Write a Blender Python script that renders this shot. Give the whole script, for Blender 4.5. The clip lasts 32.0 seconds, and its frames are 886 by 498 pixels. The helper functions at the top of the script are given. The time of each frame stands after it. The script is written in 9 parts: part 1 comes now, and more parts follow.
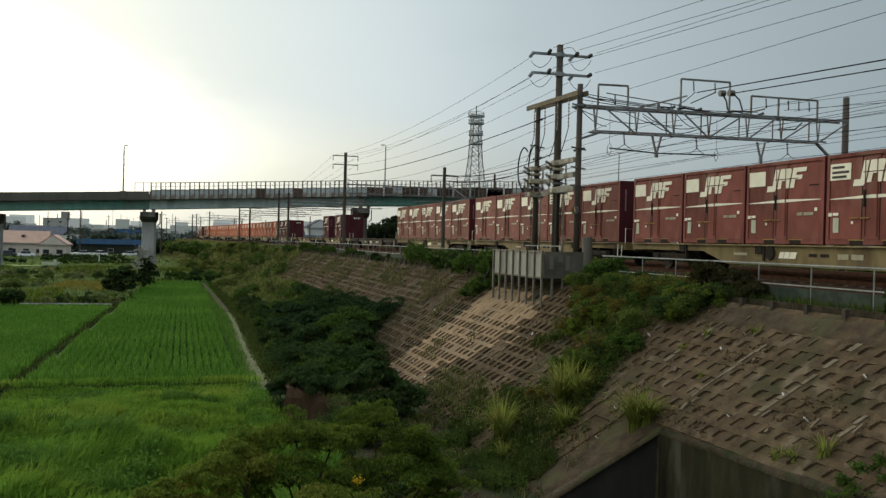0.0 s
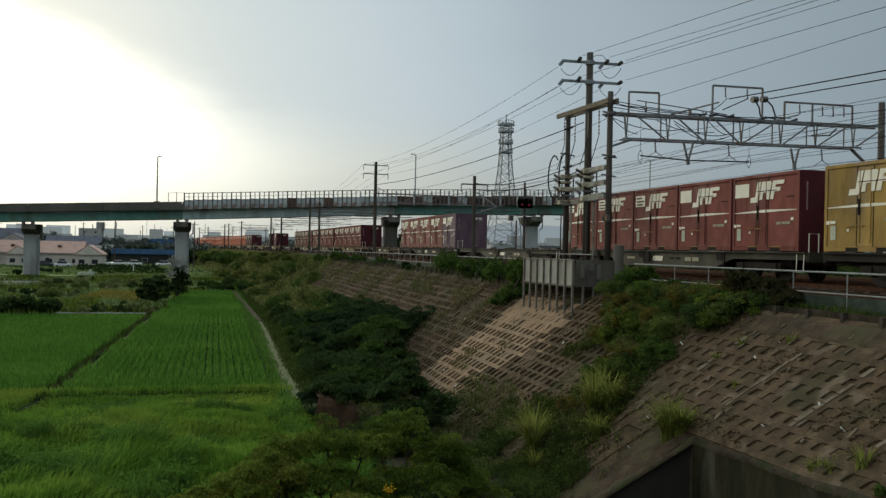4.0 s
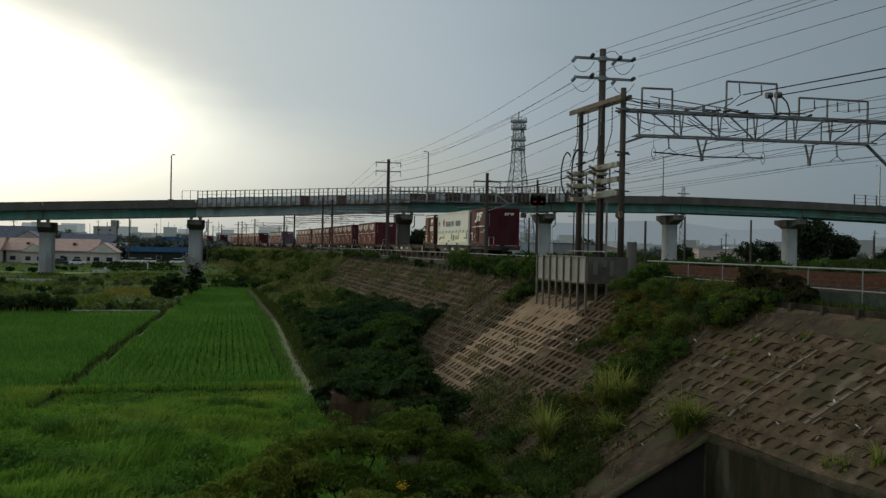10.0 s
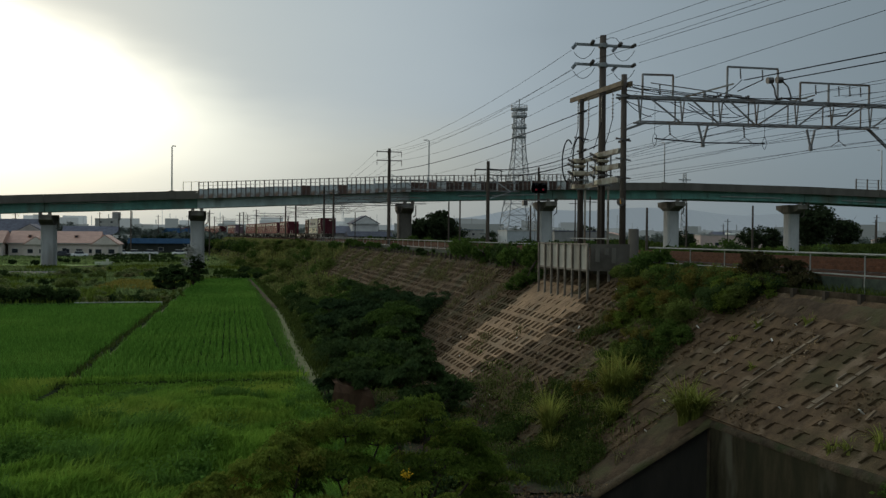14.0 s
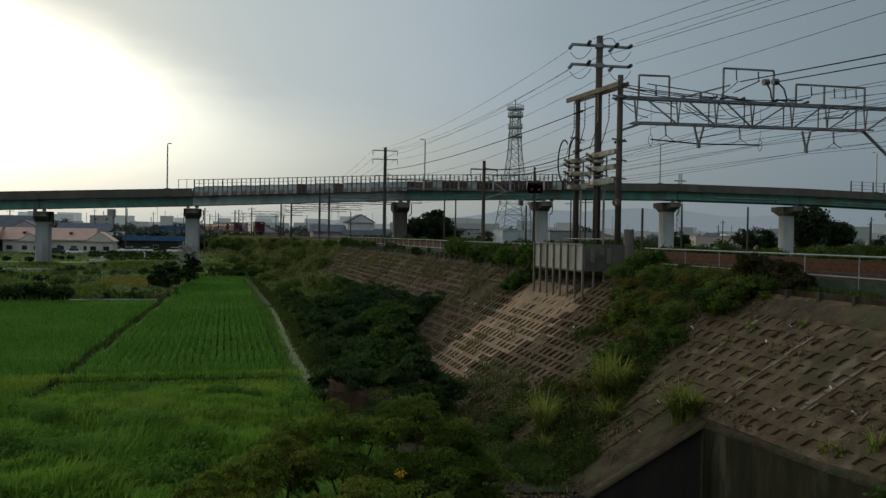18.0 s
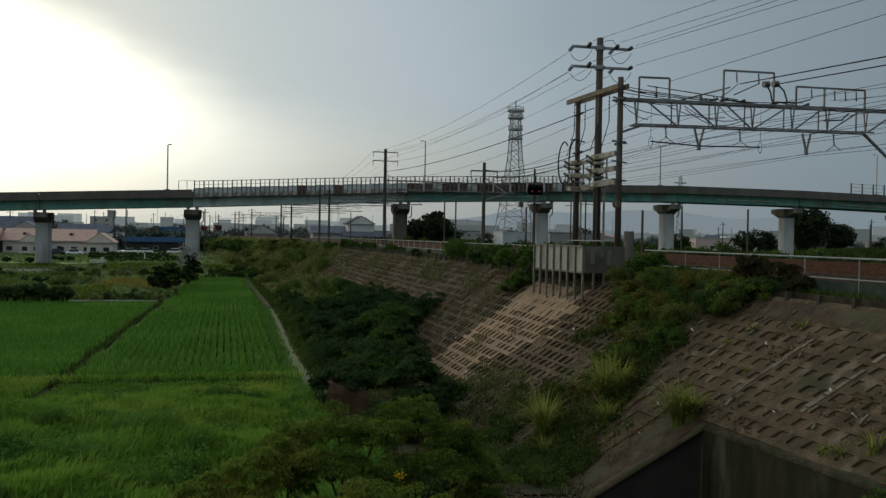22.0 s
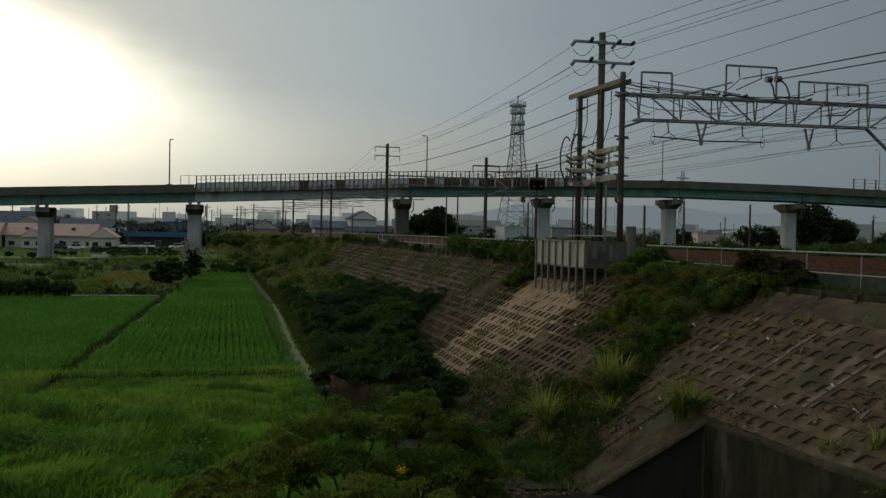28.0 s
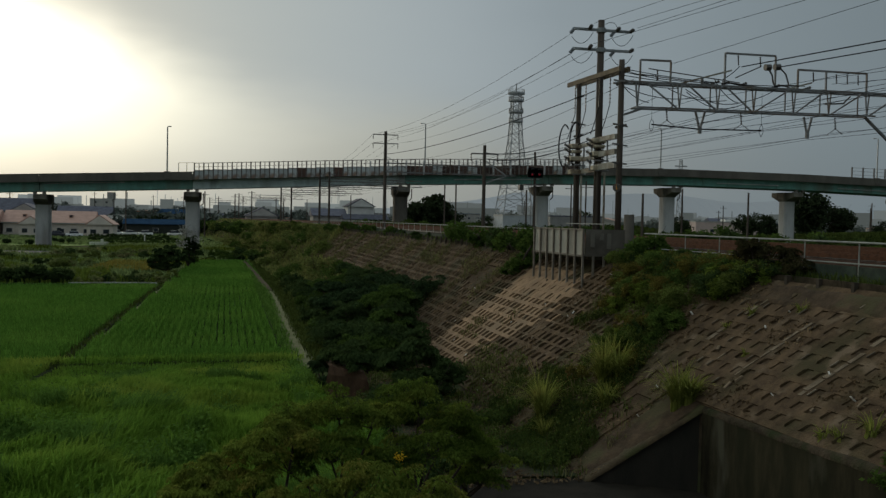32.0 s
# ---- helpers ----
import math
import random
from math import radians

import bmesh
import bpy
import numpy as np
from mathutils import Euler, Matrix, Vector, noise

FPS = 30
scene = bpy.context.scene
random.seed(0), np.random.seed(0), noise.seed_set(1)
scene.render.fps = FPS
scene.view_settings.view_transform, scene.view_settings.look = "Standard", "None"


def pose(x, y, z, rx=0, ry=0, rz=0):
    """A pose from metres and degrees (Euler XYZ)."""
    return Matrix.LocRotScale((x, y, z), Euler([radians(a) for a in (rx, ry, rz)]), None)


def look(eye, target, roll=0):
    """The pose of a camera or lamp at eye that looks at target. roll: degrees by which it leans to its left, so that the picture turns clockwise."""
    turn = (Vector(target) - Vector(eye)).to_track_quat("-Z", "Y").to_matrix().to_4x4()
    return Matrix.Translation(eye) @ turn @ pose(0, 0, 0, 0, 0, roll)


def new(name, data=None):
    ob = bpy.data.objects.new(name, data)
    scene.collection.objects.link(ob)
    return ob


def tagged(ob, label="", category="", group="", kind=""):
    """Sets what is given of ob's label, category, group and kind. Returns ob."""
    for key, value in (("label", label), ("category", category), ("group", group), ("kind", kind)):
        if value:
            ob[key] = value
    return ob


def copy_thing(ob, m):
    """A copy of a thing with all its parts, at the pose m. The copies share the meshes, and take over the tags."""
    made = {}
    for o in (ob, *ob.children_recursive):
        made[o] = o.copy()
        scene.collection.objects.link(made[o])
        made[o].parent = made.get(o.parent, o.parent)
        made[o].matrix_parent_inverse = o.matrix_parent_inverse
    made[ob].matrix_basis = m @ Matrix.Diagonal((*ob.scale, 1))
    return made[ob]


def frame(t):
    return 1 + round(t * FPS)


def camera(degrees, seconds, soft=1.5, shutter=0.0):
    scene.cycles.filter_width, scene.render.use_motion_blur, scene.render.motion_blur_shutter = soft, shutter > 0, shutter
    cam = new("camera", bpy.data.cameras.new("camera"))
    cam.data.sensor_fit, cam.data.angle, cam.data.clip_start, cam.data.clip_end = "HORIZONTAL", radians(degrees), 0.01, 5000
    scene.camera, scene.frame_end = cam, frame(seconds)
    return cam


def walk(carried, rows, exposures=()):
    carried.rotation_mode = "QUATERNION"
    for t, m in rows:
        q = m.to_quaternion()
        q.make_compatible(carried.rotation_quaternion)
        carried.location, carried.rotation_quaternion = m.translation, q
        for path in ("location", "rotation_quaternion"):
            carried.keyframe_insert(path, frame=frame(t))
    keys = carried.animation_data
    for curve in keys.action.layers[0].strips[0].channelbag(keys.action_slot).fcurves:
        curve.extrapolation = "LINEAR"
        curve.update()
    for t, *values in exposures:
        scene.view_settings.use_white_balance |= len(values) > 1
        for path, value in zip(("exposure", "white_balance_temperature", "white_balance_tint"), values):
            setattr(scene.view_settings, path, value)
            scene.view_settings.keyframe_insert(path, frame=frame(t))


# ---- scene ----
LENS = 2 * math.degrees(math.atan(784 / 1600))
cam = camera(LENS, 32.0, soft=1.4)
EYE = (0.0, 0.0, 6.0)
# seconds, tilt, lean, turn
PATH = (
    (0, 89.570, -1.421, -16.834),
    (0.2, 89.193, -0.808, -16.532),
    (0.5, 89.471, -1.255, -16.236),
    (1, 89.486, -1.353, -15.724),
    (1.5, 89.470, -1.280, -15.350),
    (2, 89.503, -1.276, -15.119),
    (2.5, 89.654, -1.228, -14.925),
    (3, 89.920, -1.166, -14.924),
    (3.5, 90.017, -1.164, -14.911),
    (5.5, 90.228, -1.491, -14.926),
    (6, 90.042, -1.455, -14.763),
    (6.5, 90.099, -1.315, -14.776),
    (7, 90.103, -1.319, -14.780),
    (7.5, 90.110, -1.384, -14.564),
    (8, 90.127, -1.421, -14.330),
    (8.5, 90.121, -1.264, -14.304),
    (8.7, 90.116, -1.200, -14.294),
    (9, 90.122, -1.220, -14.344),
    (9.5, 90.076, -1.179, -14.218),
    (10, 89.885, -1.104, -14.107),
    (10.5, 89.671, -0.824, -14.068),
    (11, 89.485, -0.651, -14.099),
    (11.5, 89.345, -0.676, -14.155),
    (12, 89.270, -0.713, -14.054),
    (12.5, 89.311, -0.611, -13.972),
    (13, 89.274, -0.549, -13.992),
    (13.5, 89.209, -0.501, -13.955),
    (14, 89.168, -0.541, -14.004),
    (14.5, 89.104, -0.553, -14.060),
    (16.5, 89.186, -0.672, -14.280),
    (17, 89.247, -0.861, -14.249),
    (17.5, 89.213, -0.915, -14.294),
    (18, 89.128, -0.922, -14.290),
    (18.5, 89.139, -0.870, -14.284),
    (19, 89.194, -0.855, -14.300),
    (19.5, 89.302, -0.859, -14.347),
    (20, 89.289, -0.909, -14.260),
    (20.5, 89.304, -0.869, -14.228),
    (21, 89.331, -0.974, -14.293),
    (21.5, 89.230, -1.018, -14.298),
    (22, 89.230, -1.018, -14.286),
    (22.5, 89.230, -1.006, -14.212),
    (23, 89.315, -1.001, -14.242),
    (23.5, 89.312, -1.089, -14.289),
    (24, 89.295, -1.179, -14.344),
    (24.5, 89.280, -1.236, -14.252),
    (25, 89.227, -1.258, -14.145),
    (25.5, 89.156, -1.303, -14.242),
    (27.5, 89.045, -1.090, -14.181),
    (28, 88.912, -1.055, -14.167),
    (28.5, 88.764, -0.995, -14.220),
    (29, 88.618, -0.971, -14.214),
    (29.5, 88.560, -0.876, -14.141),
    (30, 88.478, -0.988, -14.227),
    (30.5, 88.480, -1.044, -14.225),
    (31, 88.459, -1.124, -14.279),
    (31.5, 88.317, -1.129, -14.186),
    (32, 88.144, -1.157, -14.281),
)

# seconds, stops, kelvin, tint
EXPOSURE = ((0, 0.15, 7000, 10), (1, 0.16, 6950, 10), (2, -0.1, 6750, 10), (3, -0.15, 6680, 10), (6, -0.19, 6650, 10), (7, -0.25, 6650, 10), (8, -0.46, 6600, 10), (9, -0.52, 6580, 10), (12, -0.56, 6550, 10),
            (19, -0.55, 6560, 10), (21, -0.47, 6560, 10), (23, -0.48, 6580, 10), (24, -0.67, 6620, 10), (25, -0.81, 6680, 10), (28, -0.79, 6780, 10), (32, -0.78, 6820, 10))
walk(cam, [(t, pose(*EYE, rx, ry, rz)) for t, rx, ry, rz in PATH], EXPOSURE)

# hazy evening sky: a bank of thin cloud whose slanting edge uncovers the bright haze round the low sun
SUN_AZ, SUN_EL = -9.5, 11.0          # degrees, clockwise from +Y, and above the horizon
sun_way = Vector((math.sin(radians(SUN_AZ)) * math.cos(radians(SUN_EL)),
                  math.cos(radians(SUN_AZ)) * math.cos(radians(SUN_EL)), math.sin(radians(SUN_EL))))
world = bpy.data.worlds.new("sky")
scene.world = world
world.use_nodes = True
wn, wl = world.node_tree.nodes, world.node_tree.links
wn.clear()
w_out, w_bg, w_sky = wn.new("ShaderNodeOutputWorld"), wn.new("ShaderNodeBackground"), wn.new("ShaderNodeTexSky")
w_sky.sky_type, w_sky.sun_disc = "NISHITA", False
w_sky.sun_elevation, w_sky.sun_rotation = radians(SUN_EL), radians(SUN_AZ)
w_sky.air_density, w_sky.dust_density, w_sky.ozone_density = 1.0, 3.0, 2.0


def w_math(op, a, b=None, c=None):
    """One arithmetic node of the sky; numbers or sockets in, socket out."""
    nd = wn.new("ShaderNodeMath")
    nd.operation = op
    for k, q in enumerate((a, b, c)):
        if isinstance(q, (int, float)):
            nd.inputs[k].default_value = q
        elif q is not None:
            wl.new(q, nd.inputs[k])
    return nd.outputs[0]


def w_ramp(fac, stops, top, mode="B_SPLINE"):
    """Colours against a value, given in units of top."""
    nd = wn.new("ShaderNodeValToRGB")
    nd.color_ramp.interpolation = mode
    while len(nd.color_ramp.elements) < len(stops):
        nd.color_ramp.elements.new(0.5)
    for el, (at, r, g, b) in zip(nd.color_ramp.elements, stops):
        el.position, el.color = at, (r / top, g / top, b / top, 1)
    wl.new(fac, nd.inputs["Fac"])
    return nd.outputs["Color"]


w_co, w_norm = wn.new("ShaderNodeTexCoord"), wn.new("ShaderNodeVectorMath")
w_norm.operation = "NORMALIZE"
wl.new(w_co.outputs["Generated"], w_norm.inputs[0])
w_xyz = wn.new("ShaderNodeSeparateXYZ")
wl.new(w_norm.outputs[0], w_xyz.inputs[0])
w_az = w_math("MULTIPLY", w_math("ARCTAN2", w_xyz.outputs["X"], w_xyz.outputs["Y"]), 57.2958)
w_el = w_math("MULTIPLY", w_math("ARCSINE", w_xyz.outputs["Z"]), 57.2958)
w_cl = wn.new("ShaderNodeTexNoise")         # soft streaks in the veil
w_cl.inputs["Scale"].default_value, w_cl.inputs["Detail"].default_value = 3.0, 4.0
w_st = wn.new("ShaderNodeVectorMath")
w_st.operation = "MULTIPLY"
w_st.inputs[1].default_value = (1.0, 1.0, 3.5)
wl.new(w_norm.outputs[0], w_st.inputs[0])
wl.new(w_st.outputs[0], w_cl.inputs["Vector"])
w_wave = w_math("SUBTRACT", w_cl.outputs["Fac"], 0.5)
GLOW_AZ, GLOW_EL = -14.0, 9.0
w_da, w_de = w_math("SUBTRACT", w_az, GLOW_AZ), w_math("SUBTRACT", w_el, GLOW_EL)
w_far = w_math("ADD", w_math("SQRT", w_math("ADD", w_math("POWER", w_math("MULTIPLY", w_da, 0.84), 2.0), w_math("POWER", w_math("MULTIPLY", w_de, 2.0), 2.0))), w_math("MULTIPLY", w_wave, 4.0))
w_near = w_math("ADD", w_math("SQRT", w_math("ADD", w_math("POWER", w_da, 2.0), w_math("POWER", w_de, 2.0))), w_math("MULTIPLY", w_wave, 7.0))
# bright haze by degrees from the sun, then the cloud bank
HAZE = ((0.0, 3.6, 3.6, 3.2), (0.04, 2.8, 2.8, 2.5), (0.08, 1.6, 1.66, 1.46), (0.123, 0.94, 1.02, 0.97), (0.18, 0.57, 0.635, 0.615), (0.25, 0.42, 0.47, 0.475), (0.36, 0.26, 0.34, 0.395), (0.5, 0.23, 0.3, 0.35), (1.0, 0.22, 0.28, 0.325))
BANK = ((0.0, 1.0, 1.07, 1.04), (0.06, 0.77, 0.855, 0.845), (0.12, 0.6, 0.705, 0.735), (0.2, 0.56, 0.67, 0.74), (0.3, 0.405, 0.505, 0.58), (0.5, 0.23, 0.3, 0.345), (1.0, 0.24, 0.3, 0.345))
w_haze = w_ramp(w_math("DIVIDE", w_far, 120.0), HAZE, 4.0)
w_bank = w_ramp(w_math("DIVIDE", w_near, 120.0), BANK, 4.0)
EDGE = ((0.0, 36), (0.25, 27), (0.34, 16.0), (0.40, 12.8), (0.45, 10.8), (0.48, 9.4), (0.51, 8.2), (0.56, 7.0), (0.64, 5.8), (1.0, 4.0))      # height of the cloud's edge along the horizon
w_edge = w_ramp(w_math("MULTIPLY_ADD", w_az, 1 / 120.0, 0.5), [(a, e, e, e) for a, e in EDGE], 45.0, "CARDINAL")
w_up = w_math("ADD", w_math("SUBTRACT", w_el, w_math("MULTIPLY", w_edge, 45.0)), w_math("MULTIPLY", w_wave, 4.0))
w_cov = wn.new("ShaderNodeMapRange")
w_cov.interpolation_type = "SMOOTHSTEP"
w_cov.inputs["From Min"].default_value, w_cov.inputs["From Max"].default_value = -2.6, 2.6
wl.new(w_up, w_cov.inputs["Value"])
w_veil = wn.new("ShaderNodeMix")
w_veil.data_type = "RGBA"
wl.new(w_cov.outputs[0], w_veil.inputs["Factor"])
wl.new(w_haze, w_veil.inputs["A"])
wl.new(w_bank, w_veil.inputs["B"])
w_mix = wn.new("ShaderNodeMix")
w_mix.data_type, w_mix.blend_type = "RGBA", "ADD"
w_mix.inputs["Factor"].default_value = 1.0
w_gain, w_sgain = wn.new("ShaderNodeVectorMath"), wn.new("ShaderNodeVectorMath")
w_gain.operation = w_sgain.operation = "SCALE"
w_gain.inputs["Scale"].default_value, w_sgain.inputs["Scale"].default_value = 4.0, 0.004
wl.new(w_veil.outputs["Result"], w_gain.inputs[0])
wl.new(w_sky.outputs["Color"], w_sgain.inputs[0])
wl.new(w_gain.outputs[0], w_mix.inputs["A"])
wl.new(w_sgain.outputs[0], w_mix.inputs["B"])
w_zen, w_lift = wn.new("ShaderNodeMapRange"), wn.new("ShaderNodeVectorMath")
w_lift.operation = "SCALE"                  # an overcast sky is brightest overhead
w_zen.interpolation_type = "SMOOTHSTEP"
w_zen.inputs["From Min"].default_value, w_zen.inputs["From Max"].default_value = 0.28, 0.95
w_zen.inputs["To Min"].default_value, w_zen.inputs["To Max"].default_value = 1.0, 2.55
wl.new(w_xyz.outputs["Z"], w_zen.inputs["Value"])
wl.new(w_mix.outputs["Result"], w_lift.inputs[0])
w_open = w_math("MULTIPLY_ADD", w_math("MAXIMUM", w_math("MULTIPLY", w_xyz.outputs["X"], -1.0), 0.0), 1.9, 0.72)      # clearer towards the open side
wl.new(w_math("MULTIPLY", w_zen.outputs[0], w_math("MAXIMUM", w_open, 1.0)), w_lift.inputs["Scale"])
w_warm, w_tint = wn.new("ShaderNodeMix"), wn.new("ShaderNodeMix")      # evening haze low over the fields
w_warm.data_type = w_tint.data_type = "RGBA"
w_tint.blend_type = "MULTIPLY"
w_warm.inputs["A"].default_value, w_warm.inputs["B"].default_value = (1, 1, 1, 1), (1.2, 1.03, 0.82, 1)
w_tint.inputs["Factor"].default_value = 1.0
wl.new(w_math("MAXIMUM", w_math("MULTIPLY", w_xyz.outputs["X"], -1.0), 0.0), w_warm.inputs["Factor"])
wl.new(w_lift.outputs[0], w_tint.inputs["A"])
wl.new(w_warm.outputs["Result"], w_tint.inputs["B"])
wl.new(w_tint.outputs["Result"], w_bg.inputs["Color"])
w_bg.inputs["Strength"].default_value = 1.0
wl.new(w_bg.outputs[0], w_out.inputs["Surface"])

sun = new("sun", bpy.data.lights.new("sun", "SUN"))
sun.data.energy, sun.data.angle, sun.data.color = 1.0, radians(12), (1.0, 0.88, 0.7)
sun.matrix_world = look(sun_way * 100, (0, 0, 0))

# ---- materials ----
def mat(name, c1, c2=None, scale=4.0, rough=0.8, metal=0.0, bump=0.0, fine=40.0, vary=0.0, stretch=None, spec=0.3, island=0.0, c3=None, scale3=0.4, c4=None, scale4=1.0):
    m = bpy.data.materials.new(name)
    m.use_nodes = True
    n, l = m.node_tree.nodes, m.node_tree.links
    b = n["Principled BSDF"]
    b.inputs["Roughness"].default_value, b.inputs["Metallic"].default_value = rough, metal
    b.inputs["Specular IOR Level"].default_value = spec
    co = n.new("ShaderNodeTexCoord")
    vec = co.outputs["Object"]
    if stretch:
        st = n.new("ShaderNodeVectorMath")
        st.operation = "MULTIPLY"
        st.inputs[1].default_value = stretch
        l.new(vec, st.inputs[0])
        vec = st.outputs[0]
    t1 = n.new("ShaderNodeTexNoise")
    t1.inputs["Scale"].default_value, t1.inputs["Detail"].default_value, t1.inputs["Roughness"].default_value = scale, 6.0, 0.65
    l.new(vec, t1.inputs["Vector"])
    r = n.new("ShaderNodeMapRange")
    r.inputs["From Min"].default_value, r.inputs["From Max"].default_value = 0.36, 0.64
    l.new(t1.outputs["Fac"], r.inputs["Value"])
    mix = n.new("ShaderNodeMix")
    mix.data_type = "RGBA"
    mix.inputs["A"].default_value, mix.inputs["B"].default_value = (*c1, 1), (*(c2 or [v * 0.75 for v in c1]), 1)
    l.new(r.outputs[0], mix.inputs["Factor"])
    col = mix.outputs["Result"]
    for patch, patch_scale, lo, hi in ((c3, scale3, 0.5, 0.66), (c4, scale4, 0.57, 0.68)):
        if not patch:
            continue
        t3 = n.new("ShaderNodeTexNoise")
        t3.inputs["Scale"].default_value, t3.inputs["Detail"].default_value = patch_scale, 5.0
        l.new(vec, t3.inputs["Vector"])
        r3 = n.new("ShaderNodeMapRange")
        r3.inputs["From Min"].default_value, r3.inputs["From Max"].default_value = lo, hi
        l.new(t3.outputs["Fac"], r3.inputs["Value"])
        m3 = n.new("ShaderNodeMix")
        m3.data_type = "RGBA"
        m3.inputs["B"].default_value = (*patch, 1)
        l.new(r3.outputs[0], m3.inputs["Factor"])
        l.new(col, m3.inputs["A"])
        col = m3.outputs["Result"]
    if vary or island:
        hsv = n.new("ShaderNodeHueSaturation")
        mr = n.new("ShaderNodeMapRange")
        k = vary or island
        mr.inputs["To Min"].default_value, mr.inputs["To Max"].default_value = 1 - k, 1 + k
        if vary:
            l.new(n.new("ShaderNodeObjectInfo").outputs["Random"], mr.inputs["Value"])
        else:
            l.new(n.new("ShaderNodeNewGeometry").outputs["Random Per Island"], mr.inputs["Value"])
        l.new(mr.outputs[0], hsv.inputs["Value"])
        l.new(col, hsv.inputs["Color"])
        col = hsv.outputs["Color"]
    l.new(col, b.inputs["Base Color"])
    if bump:
        t2 = n.new("ShaderNodeTexNoise")
        t2.inputs["Scale"].default_value, t2.inputs["Detail"].default_value = fine, 4.0
        l.new(vec, t2.inputs["Vector"])
        bp = n.new("ShaderNodeBump")
        bp.inputs["Strength"].default_value, bp.inputs["Distance"].default_value = bump, 0.03
        l.new(t2.outputs["Fac"], bp.inputs["Height"])
        l.new(bp.outputs[0], b.inputs["Normal"])
    return m


def leaf_mat(name, c1, c2, thru=0.35, c3=None, scale3=0.3, island=0.35):
    """Leaves: varied leaf by leaf, with light passing through."""
    m = mat(name, c1, c2, 1.2, 0.75, island=island, spec=0.0, c3=c3, scale3=scale3)
    n, l = m.node_tree.nodes, m.node_tree.links
    b = n["Principled BSDF"]
    tr, mx = n.new("ShaderNodeBsdfTranslucent"), n.new("ShaderNodeMixShader")
    mx.inputs[0].default_value = thru
    l.new(b.inputs["Base Color"].links[0].from_socket, tr.inputs["Color"])
    l.new(b.outputs[0], mx.inputs[1])
    l.new(tr.outputs[0], mx.inputs[2])
    l.new(mx.outputs[0], n["Material Output"].inputs["Surface"])
    return m


# ---- mesh tools ----
class Geo:
    """Collects vertices and faces of one mesh."""
    def __init__(self):
        self.v, self.f = [], []

    def box(self, c, s, m=None, taper=1.0):
        x, y, z = (q / 2 for q in s)
        k = len(self.v)
        for dz, t in ((-z, 1.0), (z, taper)):
            for dx, dy in ((-x, -y), (x, -y), (x, y), (-x, y)):
                p = Vector((dx * t, dy * t, dz))
                if m is not None:
                    p = m @ p
                self.v.append((c[0] + p[0], c[1] + p[1], c[2] + p[2]))
        self.f += [[k + i for i in q] for q in ((3, 2, 1, 0), (4, 5, 6, 7), (0, 1, 5, 4), (1, 2, 6, 5), (2, 3, 7, 6), (3, 0, 4, 7))]
        return self

    def beam(self, a, b, w, h=None):
        """A bar of square section from a to b."""
        a, b = Vector(a), Vector(b)
        d = b - a
        up = Vector((0, 0, 1)) if abs(d.normalized().z) < 0.95 else Vector((0, 1, 0))
        side = d.cross(up).normalized()
        up = side.cross(d).normalized()
        h = h or w
        k = len(self.v)
        for p in (a, b):
            for i, j in ((-1, -1), (1, -1), (1, 1), (-1, 1)):
                self.v.append(tuple(p + side * (i * w / 2) + up * (j * h / 2)))
        self.f += [[k + i for i in q] for q in ((0, 1, 2, 3), (7, 6, 5, 4), (4, 5, 1, 0), (5, 6, 2, 1), (6, 7, 3, 2), (7, 4, 0, 3))]
        return self

    def rod(self, a, b, r, r2=None, n=8, caps=True):
        a, b = Vector(a), Vector(b)
        d = (b - a).normalized()
        up = Vector((0, 0, 1)) if abs(d.z) < 0.95 else Vector((0, 1, 0))
        s = d.cross(up).normalized()
        u = s.cross(d)
        k = len(self.v)
        for p, q in ((a, r), (b, r if r2 is None else r2)):
            for i in range(n):
                t = 2 * math.pi * i / n
                self.v.append(tuple(p + s * (math.cos(t) * q) + u * (math.sin(t) * q)))
        self.f += [[k + i, k + (i + 1) % n, k + n + (i + 1) % n, k + n + i] for i in range(n)]
        if caps:
            self.f += [[k + i for i in range(n)][::-1], [k + n + i for i in range(n)]]
        return self

    def tube(self, pts, r, n=6):
        """One round bar bent along the points."""
        p = [Vector(q) for q in pts]
        k = len(self.v)
        side = None
        for i, q in enumerate(p):
            d = (p[min(i + 1, len(p) - 1)] - p[max(i - 1, 0)]).normalized()
            if side is None:
                side = d.cross(Vector((0, 0, 1)) if abs(d.z) < 0.9 else Vector((0, 1, 0)))
            side = (side - d * side.dot(d)).normalized()
            u = d.cross(side)
            for j in range(n):
                t = 2 * math.pi * j / n
                self.v.append(tuple(q + side * (math.cos(t) * r) + u * (math.sin(t) * r)))
        for i in range(len(p) - 1):
            a, b = k + i * n, k + (i + 1) * n
            self.f += [[a + j, a + (j + 1) % n, b + (j + 1) % n, b + j] for j in range(n)]
        return self

    def quad(self, *p):
        k = len(self.v)
        self.v += [tuple(q) for q in p]
        self.f.append(list(range(k, k + len(p))))
        return self

    def slab(self, pts, z0, z1):
        """An upright prism over a plan outline (counterclockwise)."""
        k, n = len(self.v), len(pts)
        self.v += [(x, y, z0) for x, y in pts] + [(x, y, z1) for x, y in pts]
        self.f += [[k + i for i in range(n)][::-1], [k + n + i for i in range(n)]]
        self.f += [[k + i, k + (i + 1) % n, k + n + (i + 1) % n, k + n + i] for i in range(n)]
        return self

